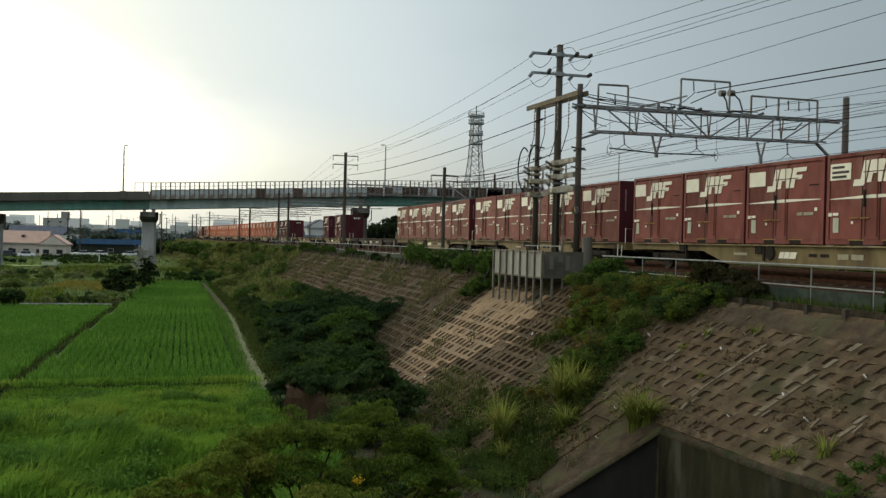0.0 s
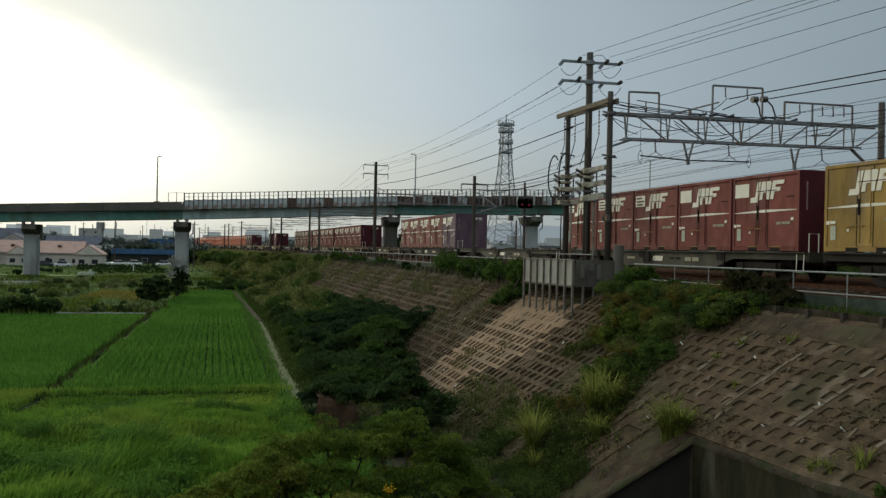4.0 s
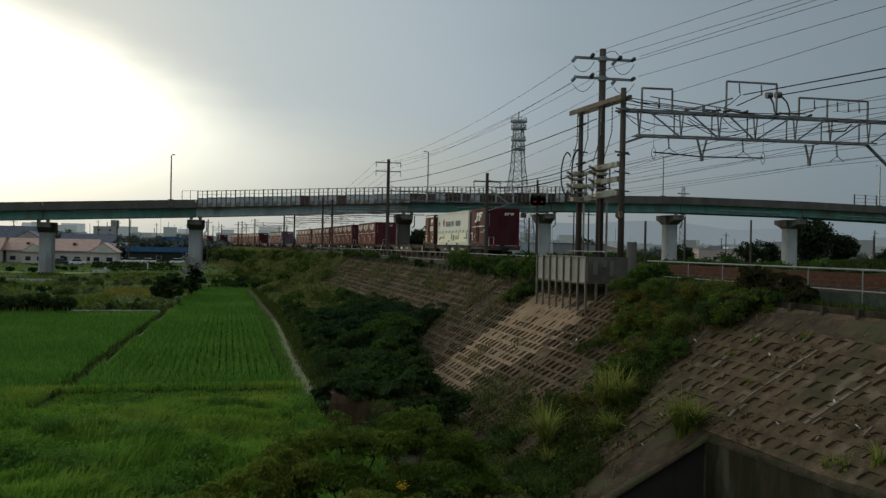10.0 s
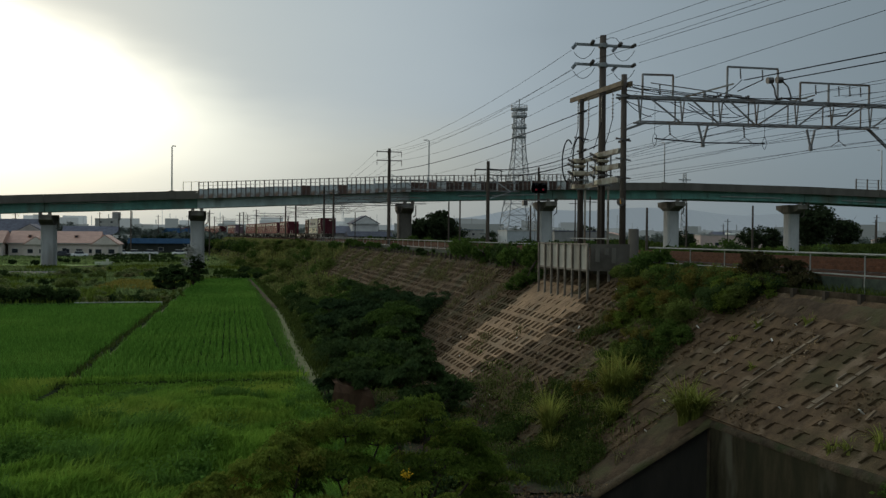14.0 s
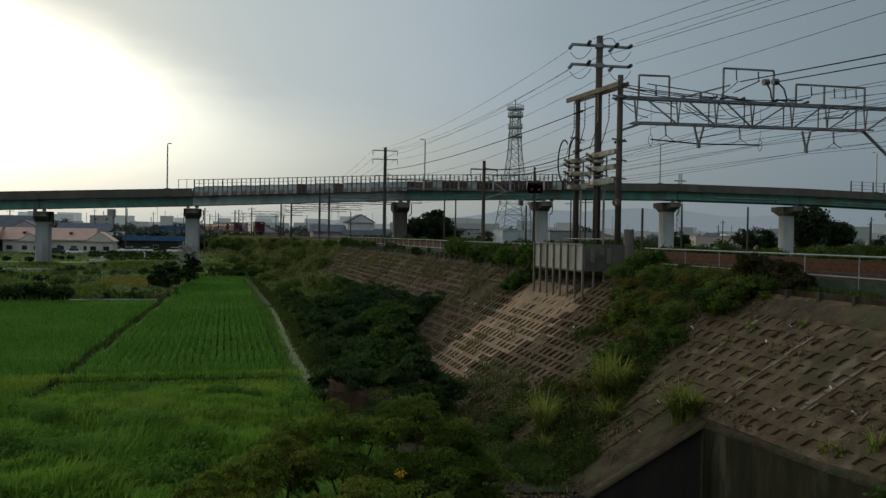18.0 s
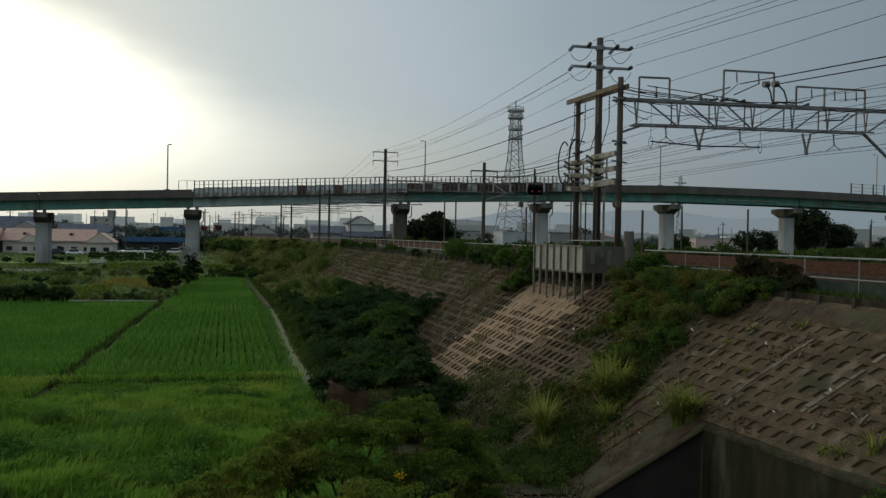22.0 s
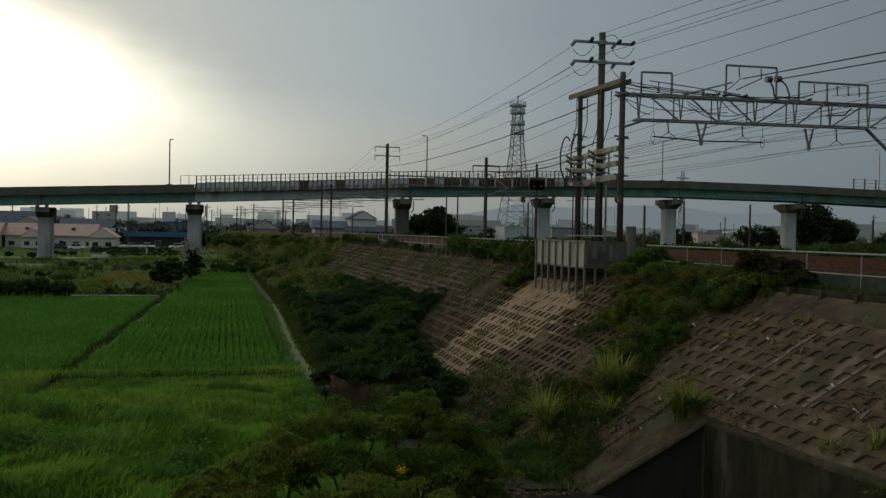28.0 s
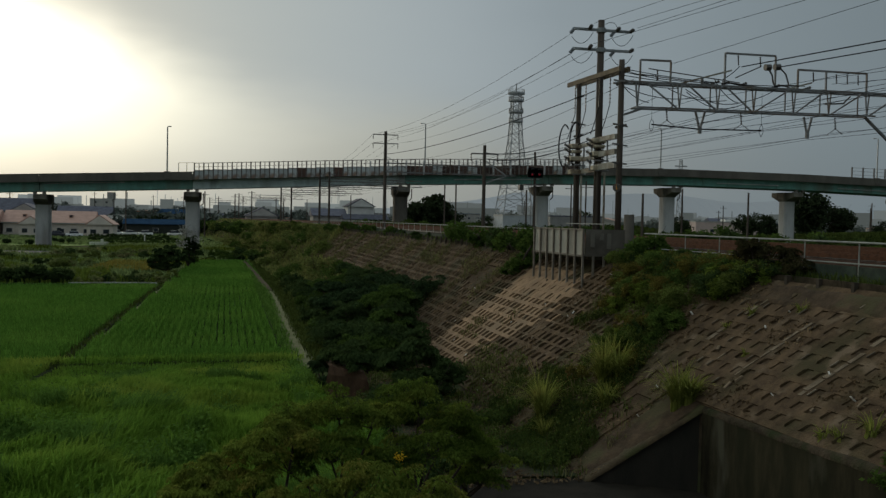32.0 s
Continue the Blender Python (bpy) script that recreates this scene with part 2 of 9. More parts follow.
    def extrude(self, pts, d):
        """A flat outline of points in space, pushed along d."""
        k, n = len(self.v), len(pts)
        d = Vector(d)
        self.v += [tuple(p) for p in pts] + [tuple(Vector(p) + d) for p in pts]
        self.f += [[k + i for i in range(n)], [k + n + i for i in range(n)][::-1]]
        self.f += [[k + i, k + n + i, k + n + (i + 1) % n, k + (i + 1) % n] for i in range(n)]
        return self

    def data(self, name, material, smooth=False):
        me = bpy.data.meshes.new(name)
        me.from_pydata(self.v, [], self.f)
        me.materials.append(material)
        if smooth:
            me.shade_smooth()
        me.update()
        return me


def part(name, geo, material, parent=None, label="", smooth=False, m=None):
    """Links a mesh as ONE object, under a thing or a part."""
    ob = new(name, geo if isinstance(geo, bpy.types.Mesh) else geo.data(name, material, smooth))
    if parent:
        ob.parent = parent
    if m is not None:
        ob.matrix_basis = m
    if label:
        tagged(ob, label)
    return ob


def thing(name, label, category, group="", kind="", m=None):
    """An Empty at the base of a thing, for its parts."""
    ob = tagged(new(name), label, category, group, kind)
    ob.empty_display_size = 0.2
    if m is not None:
        ob.matrix_basis = m
    return ob


def bevel(ob, w=0.02, seg=2):
    md = ob.modifiers.new("edge", "BEVEL")
    md.width, md.segments, md.limit_method = w, seg, "ANGLE"
    return ob


def leaves_mesh(name, material, pts, size, spread=1.0, flat=0.3, rng=None, aspect=0.55):
    """One mesh of many small leaves, each a bent pair of triangles at the points (n, 3)."""
    rng = rng or np.random.default_rng(1)
    n = len(pts)
    d = rng.normal(size=(n, 3))
    d[:, 2] *= 0.7
    d /= np.linalg.norm(d, axis=1)[:, None]
    e = np.cross(d, rng.normal(size=(n, 3)))
    e /= np.linalg.norm(e, axis=1)[:, None]
    s = (size * rng.uniform(0.6, 1.4, n))[:, None]
    nrm = np.cross(d, e)
    a, c = pts - d * s * 0.5, pts + d * s * 0.5
    b1, b2 = pts + e * s * aspect * 0.5 + nrm * s * flat * 0.3, pts - e * s * aspect * 0.5 + nrm * s * flat * 0.3
    v = np.stack([a, b1, c, b2], 1).reshape(-1, 3)
    return raw_mesh(name, material, v, np.arange(4 * n).reshape(n, 4))


def raw_mesh(name, material, v, faces):
    me = bpy.data.meshes.new(name)
    faces = np.asarray(faces)
    k = faces.shape[1]
    me.vertices.add(len(v))
    me.vertices.foreach_set("co", np.asarray(v, dtype=np.float32).ravel())
    me.loops.add(faces.size)
    me.loops.foreach_set("vertex_index", faces.astype(np.int32).ravel())
    me.polygons.add(len(faces))
    me.polygons.foreach_set("loop_start", np.arange(0, faces.size, k, dtype=np.int32))
    me.update(calc_edges=True)
    me.materials.append(material)
    return me


def blades_mesh(name, material, roots, height, width, lean, rng, comb=None):
    """Grass or rice blades: each a bent strip rising from the roots (n, 3), leaning anyhow or about the angles in comb."""
    n = len(roots)
    ang = rng.uniform(0, 2 * math.pi, n) if comb is None else comb + rng.normal(0, 0.75, n)
    out = np.stack([np.cos(ang), np.sin(ang), np.zeros(n)], 1)
    side = np.stack([-np.sin(ang), np.cos(ang), np.zeros(n)], 1)
    h = (height * rng.uniform(0.6, 1.25, n))[:, None]
    w = (width * rng.uniform(0.7, 1.3, n))[:, None]
    k = (lean * rng.uniform(0.2, 1.3, n))[:, None]
    up = np.array([0, 0, 1.0])
    mid, tip = roots + up * h * 0.6 + out * h * k * 0.3, roots + up * h * (1 - 0.25 * k) + out * h * k
    v = np.stack([roots - side * w / 2, roots + side * w / 2, mid + side * w * 0.42, mid - side * w * 0.42, tip], 1).reshape(-1, 3)
    b = np.arange(n)[:, None] * 5
    f = np.concatenate([b + np.array([0, 1, 2]), b + np.array([0, 2, 3]), b + np.array([3, 2, 4])], 0)
    return raw_mesh(name, material, v, f)


# ---- the plan: line of the railway ----
TRACK, BEND, R_BEND, BEND_END = 19.2, 76.0, 1797.0, 294.0
RAIL, FORM, CREST_Z, TOE = 5.2, 4.88, 4.6, 8.5


def line(s, off=0.0):
    """A point beside the near track, s metres along it, off metres to its right, and its heading (radians to the left)."""
    a = min(max(s - BEND, 0), BEND_END - BEND) / R_BEND
    x, y = TRACK - R_BEND * (1 - math.cos(a)), min(s, BEND) + R_BEND * math.sin(a)
    if s > BEND_END:
        x, y = x - math.sin(a) * (s - BEND_END), y + math.cos(a) * (s - BEND_END)
    return x + off * math.cos(a), y + off * math.sin(a), a


def slope_z(off):
    """Height of the near bank at an offset from the near track."""
    return min(max((off + TRACK - TOE) * 0.885, 0.0), CREST_Z)

# ---- surfaces ----
M_SOIL = mat("bank_soil", (0.0651, 0.049, 0.0342), (0.0316, 0.024, 0.0171), 3.0, 0.95, bump=0.8, fine=18, c3=(0.0418, 0.055, 0.0251), scale3=0.7, spec=0.05)
M_BLOCK = mat("weathered_block", (0.121, 0.082, 0.0502), (0.0539, 0.037, 0.0239), 2.6, 0.95, bump=1.0, fine=22, island=0.1, c3=(0.0577, 0.05, 0.0274), scale3=0.6, spec=0.05, c4=(0.135, 0.1, 0.0684), scale4=1.9)
M_FILL = mat("slot_dirt", (0.093, 0.066, 0.0433), (0.0465, 0.034, 0.0228), 2.2, 0.95, bump=0.9, fine=16, c3=(0.0512, 0.05, 0.0274), scale3=0.9, spec=0.05)
M_DIRT = mat("loose_dirt", (0.0911, 0.063, 0.041), (0.0418, 0.031, 0.0217), 2.4, 0.95, bump=1.0, fine=14, c3=(0.0651, 0.062, 0.0319), scale3=0.8, spec=0.05)
M_RIM = mat("pale_rim", (0.177, 0.145, 0.108), (0.093, 0.074, 0.0536), 3.0, 0.9, bump=0.5, island=0.25)
M_BLOCK1 = mat("weathered_block_single", (0.121, 0.082, 0.0502), (0.0539, 0.037, 0.0239), 2.6, 0.95, bump=1.0, fine=22, vary=0.1, c3=(0.0577, 0.05, 0.0274), scale3=0.6, spec=0.05, c4=(0.135, 0.1, 0.0684), scale4=1.9)
M_PALE = mat("clean_block", (0.281, 0.184, 0.111), (0.175, 0.115, 0.0704), 1.6, 0.92, bump=0.5, fine=30, c3=(0.194, 0.135, 0.0861), scale3=0.7, spec=0.1)
M_WALL = mat("stained_concrete", (0.0465, 0.041, 0.0251), (0.0149, 0.013, 0.00912), 1.6, 0.95, bump=0.12, fine=20, stretch=(1, 1, 0.3), c3=(0.026, 0.027, 0.016), scale3=0.8, spec=0.02, c4=(0.0698, 0.066, 0.0479), scale4=1.3)
M_CAP = mat("wall_top_concrete", (0.0698, 0.054, 0.0365), (0.0298, 0.024, 0.0171), 3.0, 0.95, bump=0.9, fine=16, c3=(0.0279, 0.035, 0.016), scale3=1.4, spec=0.05)
M_GROUND = mat("rough_ground", (0.045, 0.068, 0.02), (0.028, 0.042, 0.013), 0.35, 0.95, bump=0.7, fine=6, c3=(0.045, 0.047, 0.016), scale3=0.06, spec=0.02)
M_MUD = mat("paddy_mud", (0.014, 0.026, 0.007), (0.01, 0.018, 0.005), 1.0, 0.9, spec=0.05)
M_PATH = mat("dry_path", (0.165, 0.165, 0.088), (0.09, 0.105, 0.045), 2.6, 0.95, bump=0.5, fine=14, spec=0.05)
M_BALLAST = mat("track_ballast", (0.062, 0.031, 0.018), (0.03, 0.016, 0.01), 9.0, 0.95, bump=1.0, fine=30, spec=0.05)
M_CONC = mat("concrete", (0.42, 0.42, 0.4), (0.3, 0.3, 0.285), 1.2, 0.85, bump=0.25, fine=20, stretch=(1, 1, 0.35), c3=(0.2, 0.19, 0.175), scale3=0.5)

# ---- ground: one sheet to the horizon, finer near the fields ----
def ground():
    g = Geo()
    xs = [-3000, -1200, -500, -240, -120, -60, -30, -10, 10, 40, 90, 200, 500, 1200, 3000]
    ys = [-600, -200, -60, -20, 20, 60, 120, 180, 260, 400, 700, 1200, 2200, 4500]
    g.v = [(x, y, -0.03) for y in ys for x in xs]
    n = len(xs)
    g.f = [[j * n + i, j * n + i + 1, (j + 1) * n + i + 1, (j + 1) * n + i] for j in range(len(ys) - 1) for i in range(n - 1)]
    tagged(part("ground", g, M_GROUND), "rough green lowland that reaches the horizon", "ground", kind="structure")


ground()


# ---- railway bank ----
WALL_X, WALL_Y, WALL_Z = 10.65, 18.0, 1.9      # head of the retaining wall that cuts off the toe of the bank


def bank():
    prof = ((-10.9, -0.1), (-10.7, 0.0), (-8.55, 1.86), (-5.5, 4.56), (-4.9, 4.6), (-4.3, FORM), (11.0, FORM), (19.5, -0.1))
    ss = [-60, -30, 0, 10, 18.4, 20.2] + list(range(25, 160, 5)) + list(range(160, 620, 20))
    g = Geo()
    for s in ss:
        for k, (off, z) in enumerate(prof):
            if s < 19 and k < 3:
                off, z = WALL_X + 0.02 - TRACK, (-0.1, 0.6, WALL_Z - 0.04)[k]
            x, y, _ = line(s, off)
            g.v.append((x, y, z))
    n = len(prof)
    for j in range(len(ss) - 1):
        g.f += [[j * n + i, j * n + i + 1, (j + 1) * n + i + 1, (j + 1) * n + i] for i in range(n - 1)]
    tagged(part("embankment", g, M_SOIL), "earth railway bank with weedy brown soil", "embankment", kind="structure")


bank()

retaining = thing("retaining_wall", "dark stained concrete retaining wall at the foot of the bank", "wall", kind="structure")


def wall_top(y):
    """Height of the wall's outer top edge, which rises a little along it."""
    return 1.87 + 0.02 * (WALL_Y - y)


g = Geo()
ys = [WALL_Y - 0.4 * i for i in range(96)]
for y in ys:
    j = 0.02 * noise.noise((y * 1.7, 0.0, 3.0))
    z = wall_top(y) + 0.03 * noise.noise((y * 1.1, 2.0, 0.0))
    g.v += [(WALL_X, y, -0.1), (WALL_X + j * 0.4, y, z), (WALL_X + 0.05 + j, y, z + 0.07), (WALL_X + 0.24 + j, y, z + 0.13), (WALL_X + 0.5, y, z + 0.12), (WALL_X + 0.5, y, -0.1)]
g.f = [[i * 6 + k + 1, i * 6 + k, i * 6 + 6 + k, i * 6 + 7 + k] for i in range(len(ys) - 1) for k in (0,)]
g.f.append([0, 1, 2, 3, 4, 5])
part("wall_face", g, M_WALL, retaining)
g = Geo()
for y in ys:
    j = 0.03 * noise.noise((y * 1.7, 0.0, 3.0))
    z = wall_top(y) + 0.03 * noise.noise((y * 1.1, 2.0, 0.0))
    g.v += [(WALL_X - 0.012, y, z - 0.07), (WALL_X - 0.012 + j * 0.4, y, z), (WALL_X + 0.05 + j, y, z + 0.075), (WALL_X + 0.26 + j, y, z + 0.135), (WALL_X + 0.55, y, z + 0.3)]
g.f = [[i * 5 + k + 1, i * 5 + k, i * 5 + 5 + k, i * 5 + 6 + k] for i in range(len(ys) - 1) for k in range(4)]
part("wall_crown", g, M_CAP, retaining, "worn dirty concrete edge of the wall", smooth=True)
g = Geo()
wing = [(WALL_X + 0.3, WALL_Y, -0.1), (WALL_X + 0.3, WALL_Y, 2.0), (WALL_X, WALL_Y + 0.02, 1.87), (8.4, 19.35, -0.1), (8.4, 19.35, -0.12)]
g.extrude(wing, (0.12, 0.22, 0))
# this face is turned from the sun; its shade is put into the colour
part("wing_wall", g, mat("wing_shade_concrete", (0.024, 0.023, 0.02), (0.034, 0.031, 0.026), 2.0, 0.9, bump=0.3, stretch=(1, 1, 0.3), spec=0.01), retaining, "wing wall with the shade on its face put into its colour")
g = Geo()
M_CROWN = mat("mossy_dirt", (0.085, 0.06, 0.034), (0.045, 0.034, 0.02), 3.0, 0.95, bump=0.8, fine=18, c3=(0.05, 0.052, 0.02), scale3=1.2)
for i in range(25):
    t = i / 24
    a = Vector((WALL_X + 0.06, WALL_Y + 0.0, 1.9)).lerp(Vector((8.3, 19.38, -0.14)), t)
    e = 0.03 * noise.noise((t * 9, 1.0, 0.0))
    g.v += [tuple(a + Vector((0, -0.02, -0.05))), tuple(a + Vector((0, -0.025, 0.035 + e))), tuple(a + Vector((0.04, 0.12, 0.085 + e))), tuple(a + Vector((0.1, 0.4, 0.12 + e)))]
g.f = [[i * 4 + k, i * 4 + k + 1, i * 4 + k + 5, i * 4 + k + 4] for i in range(24) for k in range(3)]
part("wing_crown", g, M_CROWN, retaining, "dirt-covered top of the wing wall", smooth=True)
g = Geo()
for y in (-12.0, -6.0, 0.0, 6.0, 12.0):
    g.box((WALL_X - 0.006, y, 0.85), (0.012, 0.03, 1.85))
part("joint", g, mat("joint_shadow", (0.03, 0.028, 0.024)), retaining)

# yard below the wall, its shade painted in as a dark earth colour
g = Geo()
g.quad((2.0, -18, 0.005), (WALL_X, -18, 0.005), (WALL_X, WALL_Y, 0.005), (8.3, 19.6, 0.005), (5.2, 20, 0.005), (2.0, 14, 0.005))
tagged(part("yard", g, mat("shade_dark_earth", (0.03, 0.026, 0.02), (0.018, 0.016, 0.013), 2.0, 0.95, bump=0.5, spec=0.05)), "bare earth below the retaining wall, shade put into its colour", "yard", kind="structure")

g = Geo()
g.quad((5.0, 20.2, 0.012), (8.6, 19.7, 0.012), (8.6, 35, 0.012), (5.2, 35, 0.012))
tagged(part("toe_ground", g, M_SOIL), "bare brown earth at the toe of the bank", "ground", kind="structure")
# ---- slope paving: lattice of precast blocks with slots ----
SLOPE_A = math.atan(0.885)
ROW, COL = 0.405, 0.47
paving = thing("slope_paving", "weathered brown concrete lattice blocks on the railway bank", "slope paving", kind="structure")


def slope_pt(s, d, h):
    """A point d metres up the slope from the toe, h above it."""
    x, y, a = line(s, TOE - TRACK + d * math.cos(SLOPE_A) - h * math.sin(SLOPE_A))
    return (x, y, d * math.sin(SLOPE_A) + h * math.cos(SLOPE_A))


LEAN = 0.42         # the columns of slots lean this much along the line for each metre up the slope


def slope_box(g, s0, s1, d0, d1, h0=-0.06, h1=0.09, es=0.0, ed=0.005, lean=0.0):
    k = len(g.v)
    for h, e in ((h0, 0.0), (h1, 1.0)):
        for s, d in ((s0 + e * es, d0 + e * ed), (s1 - e * es, d0 + e * ed), (s1 - e * es, d1 - e * ed), (s0 + e * es, d1 - e * ed)):
            g.v.append(slope_pt(s - lean * (d - 3.3), d, h))
    g.f += [[k + i for i in q] for q in ((7, 6, 5, 4), (4, 5, 1, 0), (5, 6, 2, 1), (6, 7, 3, 2), (7, 4, 0, 3))]


def pale(s, d):
    """The patch that was paved again below the pole platform."""
    e = 0.9 * noise.noise((s * 0.9, d * 0.9, 2.0)) + 1.1 * noise.noise((s * 2.7, d * 2.7, 7.0))
    low = float(np.interp(d, (0, 0.9, 2.6, 4.0, 5.6, 6.2), (34.2, 32.6, 31.0, 29.8, 30.1, 30.2)))
    return low + 1.7 * e < s < 37.75 - 0.4 * d + 0.15 * e and 0.1 < d < 6.0


def tgt_fill(s, d):
    """Slots that soil has filled."""
    if pale(s, d) and d > 4.55 + 0.5 * noise.noise((s * 1.3, 0.0, 4.0)):
        return True
    return noise.noise((s * 0.7, d * 1.4, 6.0)) + 0.5 * noise.noise((s * 2.3, d * 2.6, 8.0)) > (0.38 if s < 25 else 0.36) or (d > 5.9 and s < 24 and noise.noise((s * 0.5, d, 2.0)) > -0.3)


rng = np.random.default_rng(5)
far_ribs, pale_ribs, rims, fill, near_fill = Geo(), Geo(), Geo(), Geo(), Geo()
singles = 0
for row in range(16):
    d = 0.14 + row * ROW
    wide = 0.17 if row % 2 == 0 else 0.1
    for u in np.arange(3.0, 125.0, COL):
        s = float(u) - LEAN * (d + 0.2 - 3.3)
        if not 6.0 < s < 122:
            continue
        n = noise.noise((s * 0.11, d * 0.22, 3.0)) + 0.22 * noise.noise((s * 0.9, d * 1.1, 5.0))
        if (s < 20.5 - 0.45 * d and d < 2.95) or (n >= 0.45 and not pale(s, d)):
            continue
        near = s < 25
        w = (0.29 if near else 0.25 if s < 37 else 0.28) + 0.045 * rng.uniform(-1, 1)
        if tgt_fill(s, d):
            w = COL
        tgt = pale_ribs if pale(s, d) else far_ribs
        lift = 0.05 + rng.uniform(-0.008, 0.006) + (0.008 if tgt is pale_ribs else 0.0)
        rib = 0.16 + 0.05 * rng.random() if near else wide
        # cross piece between two slots
        if tgt is far_ribs and 9.0 < s < 19.0 and singles < 300:
            one = Geo()
            slope_box(one, u, u + w, d + rib - 0.02, d + ROW + 0.02, h1=lift, ed=0, es=0.008, lean=LEAN)
            part("block", one, M_BLOCK1, paving)
            singles += 1
        else:
            slope_box(tgt, u, u + w, d + rib - 0.02, d + ROW + 0.02, h1=lift, ed=0, es=0.008, lean=LEAN)
        # the rib along the row, with a worn edge
        slope_box(tgt, u, u + COL + 0.001, d, d + rib, h1=0.053 + (0.008 if tgt is pale_ribs else 0.0), lean=LEAN)
        # raised lip on the cross piece, broken and pale here and there
        if rng.random() < 0.55:
            chip = tgt is far_ribs and rng.random() < (0.4 if s > 37 else 0.34 if s > 15 and d > 3.6 else 0.14)
            slope_box(rims if chip else tgt, u + 0.004, u + 0.045, d + rib, d + ROW - 0.03, h1=lift + 0.022, es=0.008, lean=LEAN)
for row in range(17):
    d = 0.12 + row * ROW
    first = 20.6 - 0.45 * d if d < 2.95 else 6.0
    for s0 in [first] + list(np.arange(25, 120, 5.0)):
        s1 = 25.0 if s0 == first else s0 + 5.0
        slope_box(near_fill if s0 == first else fill, s0, s1, d, d + ROW, -0.1, 0.016 if s0 == first else -0.018, 0, 0)
part("slot_floor", near_fill, M_BLOCK, paving, "shallow weathered floors of the slots")
part("slot_fill", fill, M_FILL, paving, "brown dirt that fills the slots")
part("rim_stones", rims, M_RIM, paving, "pale broken rim stones")
part("lattice", far_ribs, M_BLOCK, paving, "weathered lattice of concrete ribs")
part("repaired_lattice", pale_ribs, M_PALE, paving, "clean sandy concrete lattice blocks")

# pale cement seams that run up the slope
M_SEAM = mat("pale_cement", (0.2, 0.155, 0.105), (0.1, 0.076, 0.052), 4.0, 0.92, bump=0.7, fine=24, c3=(0.1, 0.074, 0.047), scale3=2.5)
for u0, d0, d1, brk in ((18.2, 3.65, 6.1, 0.3), (15.85, 3.9, 6.5, 0.4), (22.9, 2.6, 4.6, 0.5), (20.6, 4.3, 6.3, 0.55), (13.6, 3.4, 5.6, 0.62), (19.4, 3.2, 4.6, 0.6)):
    seam = Geo()
    d = d0
    while d < d1:
        ln = rng.uniform(0.16, 0.4)
        if rng.random() > brk:
            o = rng.uniform(-0.04, 0.04)
            slope_box(seam, u0 + o, u0 + o + rng.uniform(0.05, 0.2), d, d + ln, h1=0.068 + rng.uniform(0, 0.012), es=0.012, ed=0.015, lean=LEAN)
        d += ln
    part("cement_seam", seam, M_SEAM, paving, "pale cement seam up the slope")


def earth_sheet(name, label, edge_a, edge_b, d0, d1, nd, ns, seed):
    """Uneven loose earth over the slope, between two places along the line that depend on the height up it."""
    g = Geo()
    for i in range(nd + 1):
        d = d0 + (d1 - d0) * i / nd
        for j in range(ns + 1):
            t = j / ns
            s = edge_a(d) + (edge_b(d) - edge_a(d)) * t
            rim = min(t, 1 - t, i / nd, 1 - i / nd) * 8
            g.v.append(slope_pt(s + 0.1 * noise.noise((s * 3, d * 3, seed)), d + 0.08 * noise.noise((s * 2, d * 2, seed + 4)), 0.02 + min(rim, 1) * (0.05 + 0.06 * noise.noise((s * 2.2, d * 2.2, seed + 9)))))
    n = ns + 1
    g.f = [[i * n + j, i * n + j + 1, (i + 1) * n + j + 1, (i + 1) * n + j] for i in range(nd) for j in range(ns)]
    tagged(part(name, g, M_DIRT, smooth=True), label, "earth", kind="structure")


earth_sheet("earth_strip", "bare brown earth beside the wing wall", lambda d: 19.42 - 0.45 * d, lambda d: 20.75 - 0.45 * d, -0.1, 3.05, 26, 12, 3.0)
earth_sheet("crest_earth", "brown earth washed down from the crest of the bank", lambda d: 8.0, lambda d: 21.6, 6.2, 6.85, 7, 90, 5.0)

# crest: kerb boards between short concrete posts
crest_fence = thing("crest_kerb", "low concrete board fence along the crest of the bank", "kerb", kind="structure")
M_POSTC = mat("kerb_post", (0.06, 0.046, 0.033), (0.034, 0.027, 0.02), 5.0, 0.9, bump=0.3, vary=0.25)
post_me = bevel(part("kerb_post", Geo().box((0, 0, 0.12), (0.11, 0.1, 0.46)), M_POSTC, crest_fence, m=pose(*line(11, -5.5)[:2], 4.46)), 0.015).data
s = 12.2
while s < 122:
    if not 21.5 < s < 41:
        x, y, a = line(s, -5.5)
        part("kerb_post", post_me, None, crest_fence, m=pose(x, y, (4.46 if s < 22 else 4.58) + rng.uniform(-0.03, 0.03), rng.uniform(-3, 3), rng.uniform(-3, 3), math.degrees(a)))
    s += 1.2
g = Geo()
for s in np.arange(8, 122, 4.8):
    if not 21 < s < 39:
        a, b = line(s, -5.34)[:2], line(s + 4.78, -5.34)[:2]
        g.beam((*a, 4.62), (*b, 4.62), 0.06, 0.34)
part("kerb_board", g, M_CAP, crest_fence)

# ---- road viaduct ----
M_GIRDER = mat("green_girder_paint", (0.14, 0.33, 0.28), (0.1, 0.23, 0.2), 0.8, 0.55, bump=0.1, stretch=(1, 1, 0.4), c3=(0.13, 0.17, 0.14), scale3=0.25)
M_GIRDER2 = mat("pale_girder_paint", (0.48, 0.58, 0.57), (0.36, 0.44, 0.44), 0.9, 0.6, stretch=(1, 1, 0.4), c3=(0.2, 0.22, 0.2), scale3=0.3)
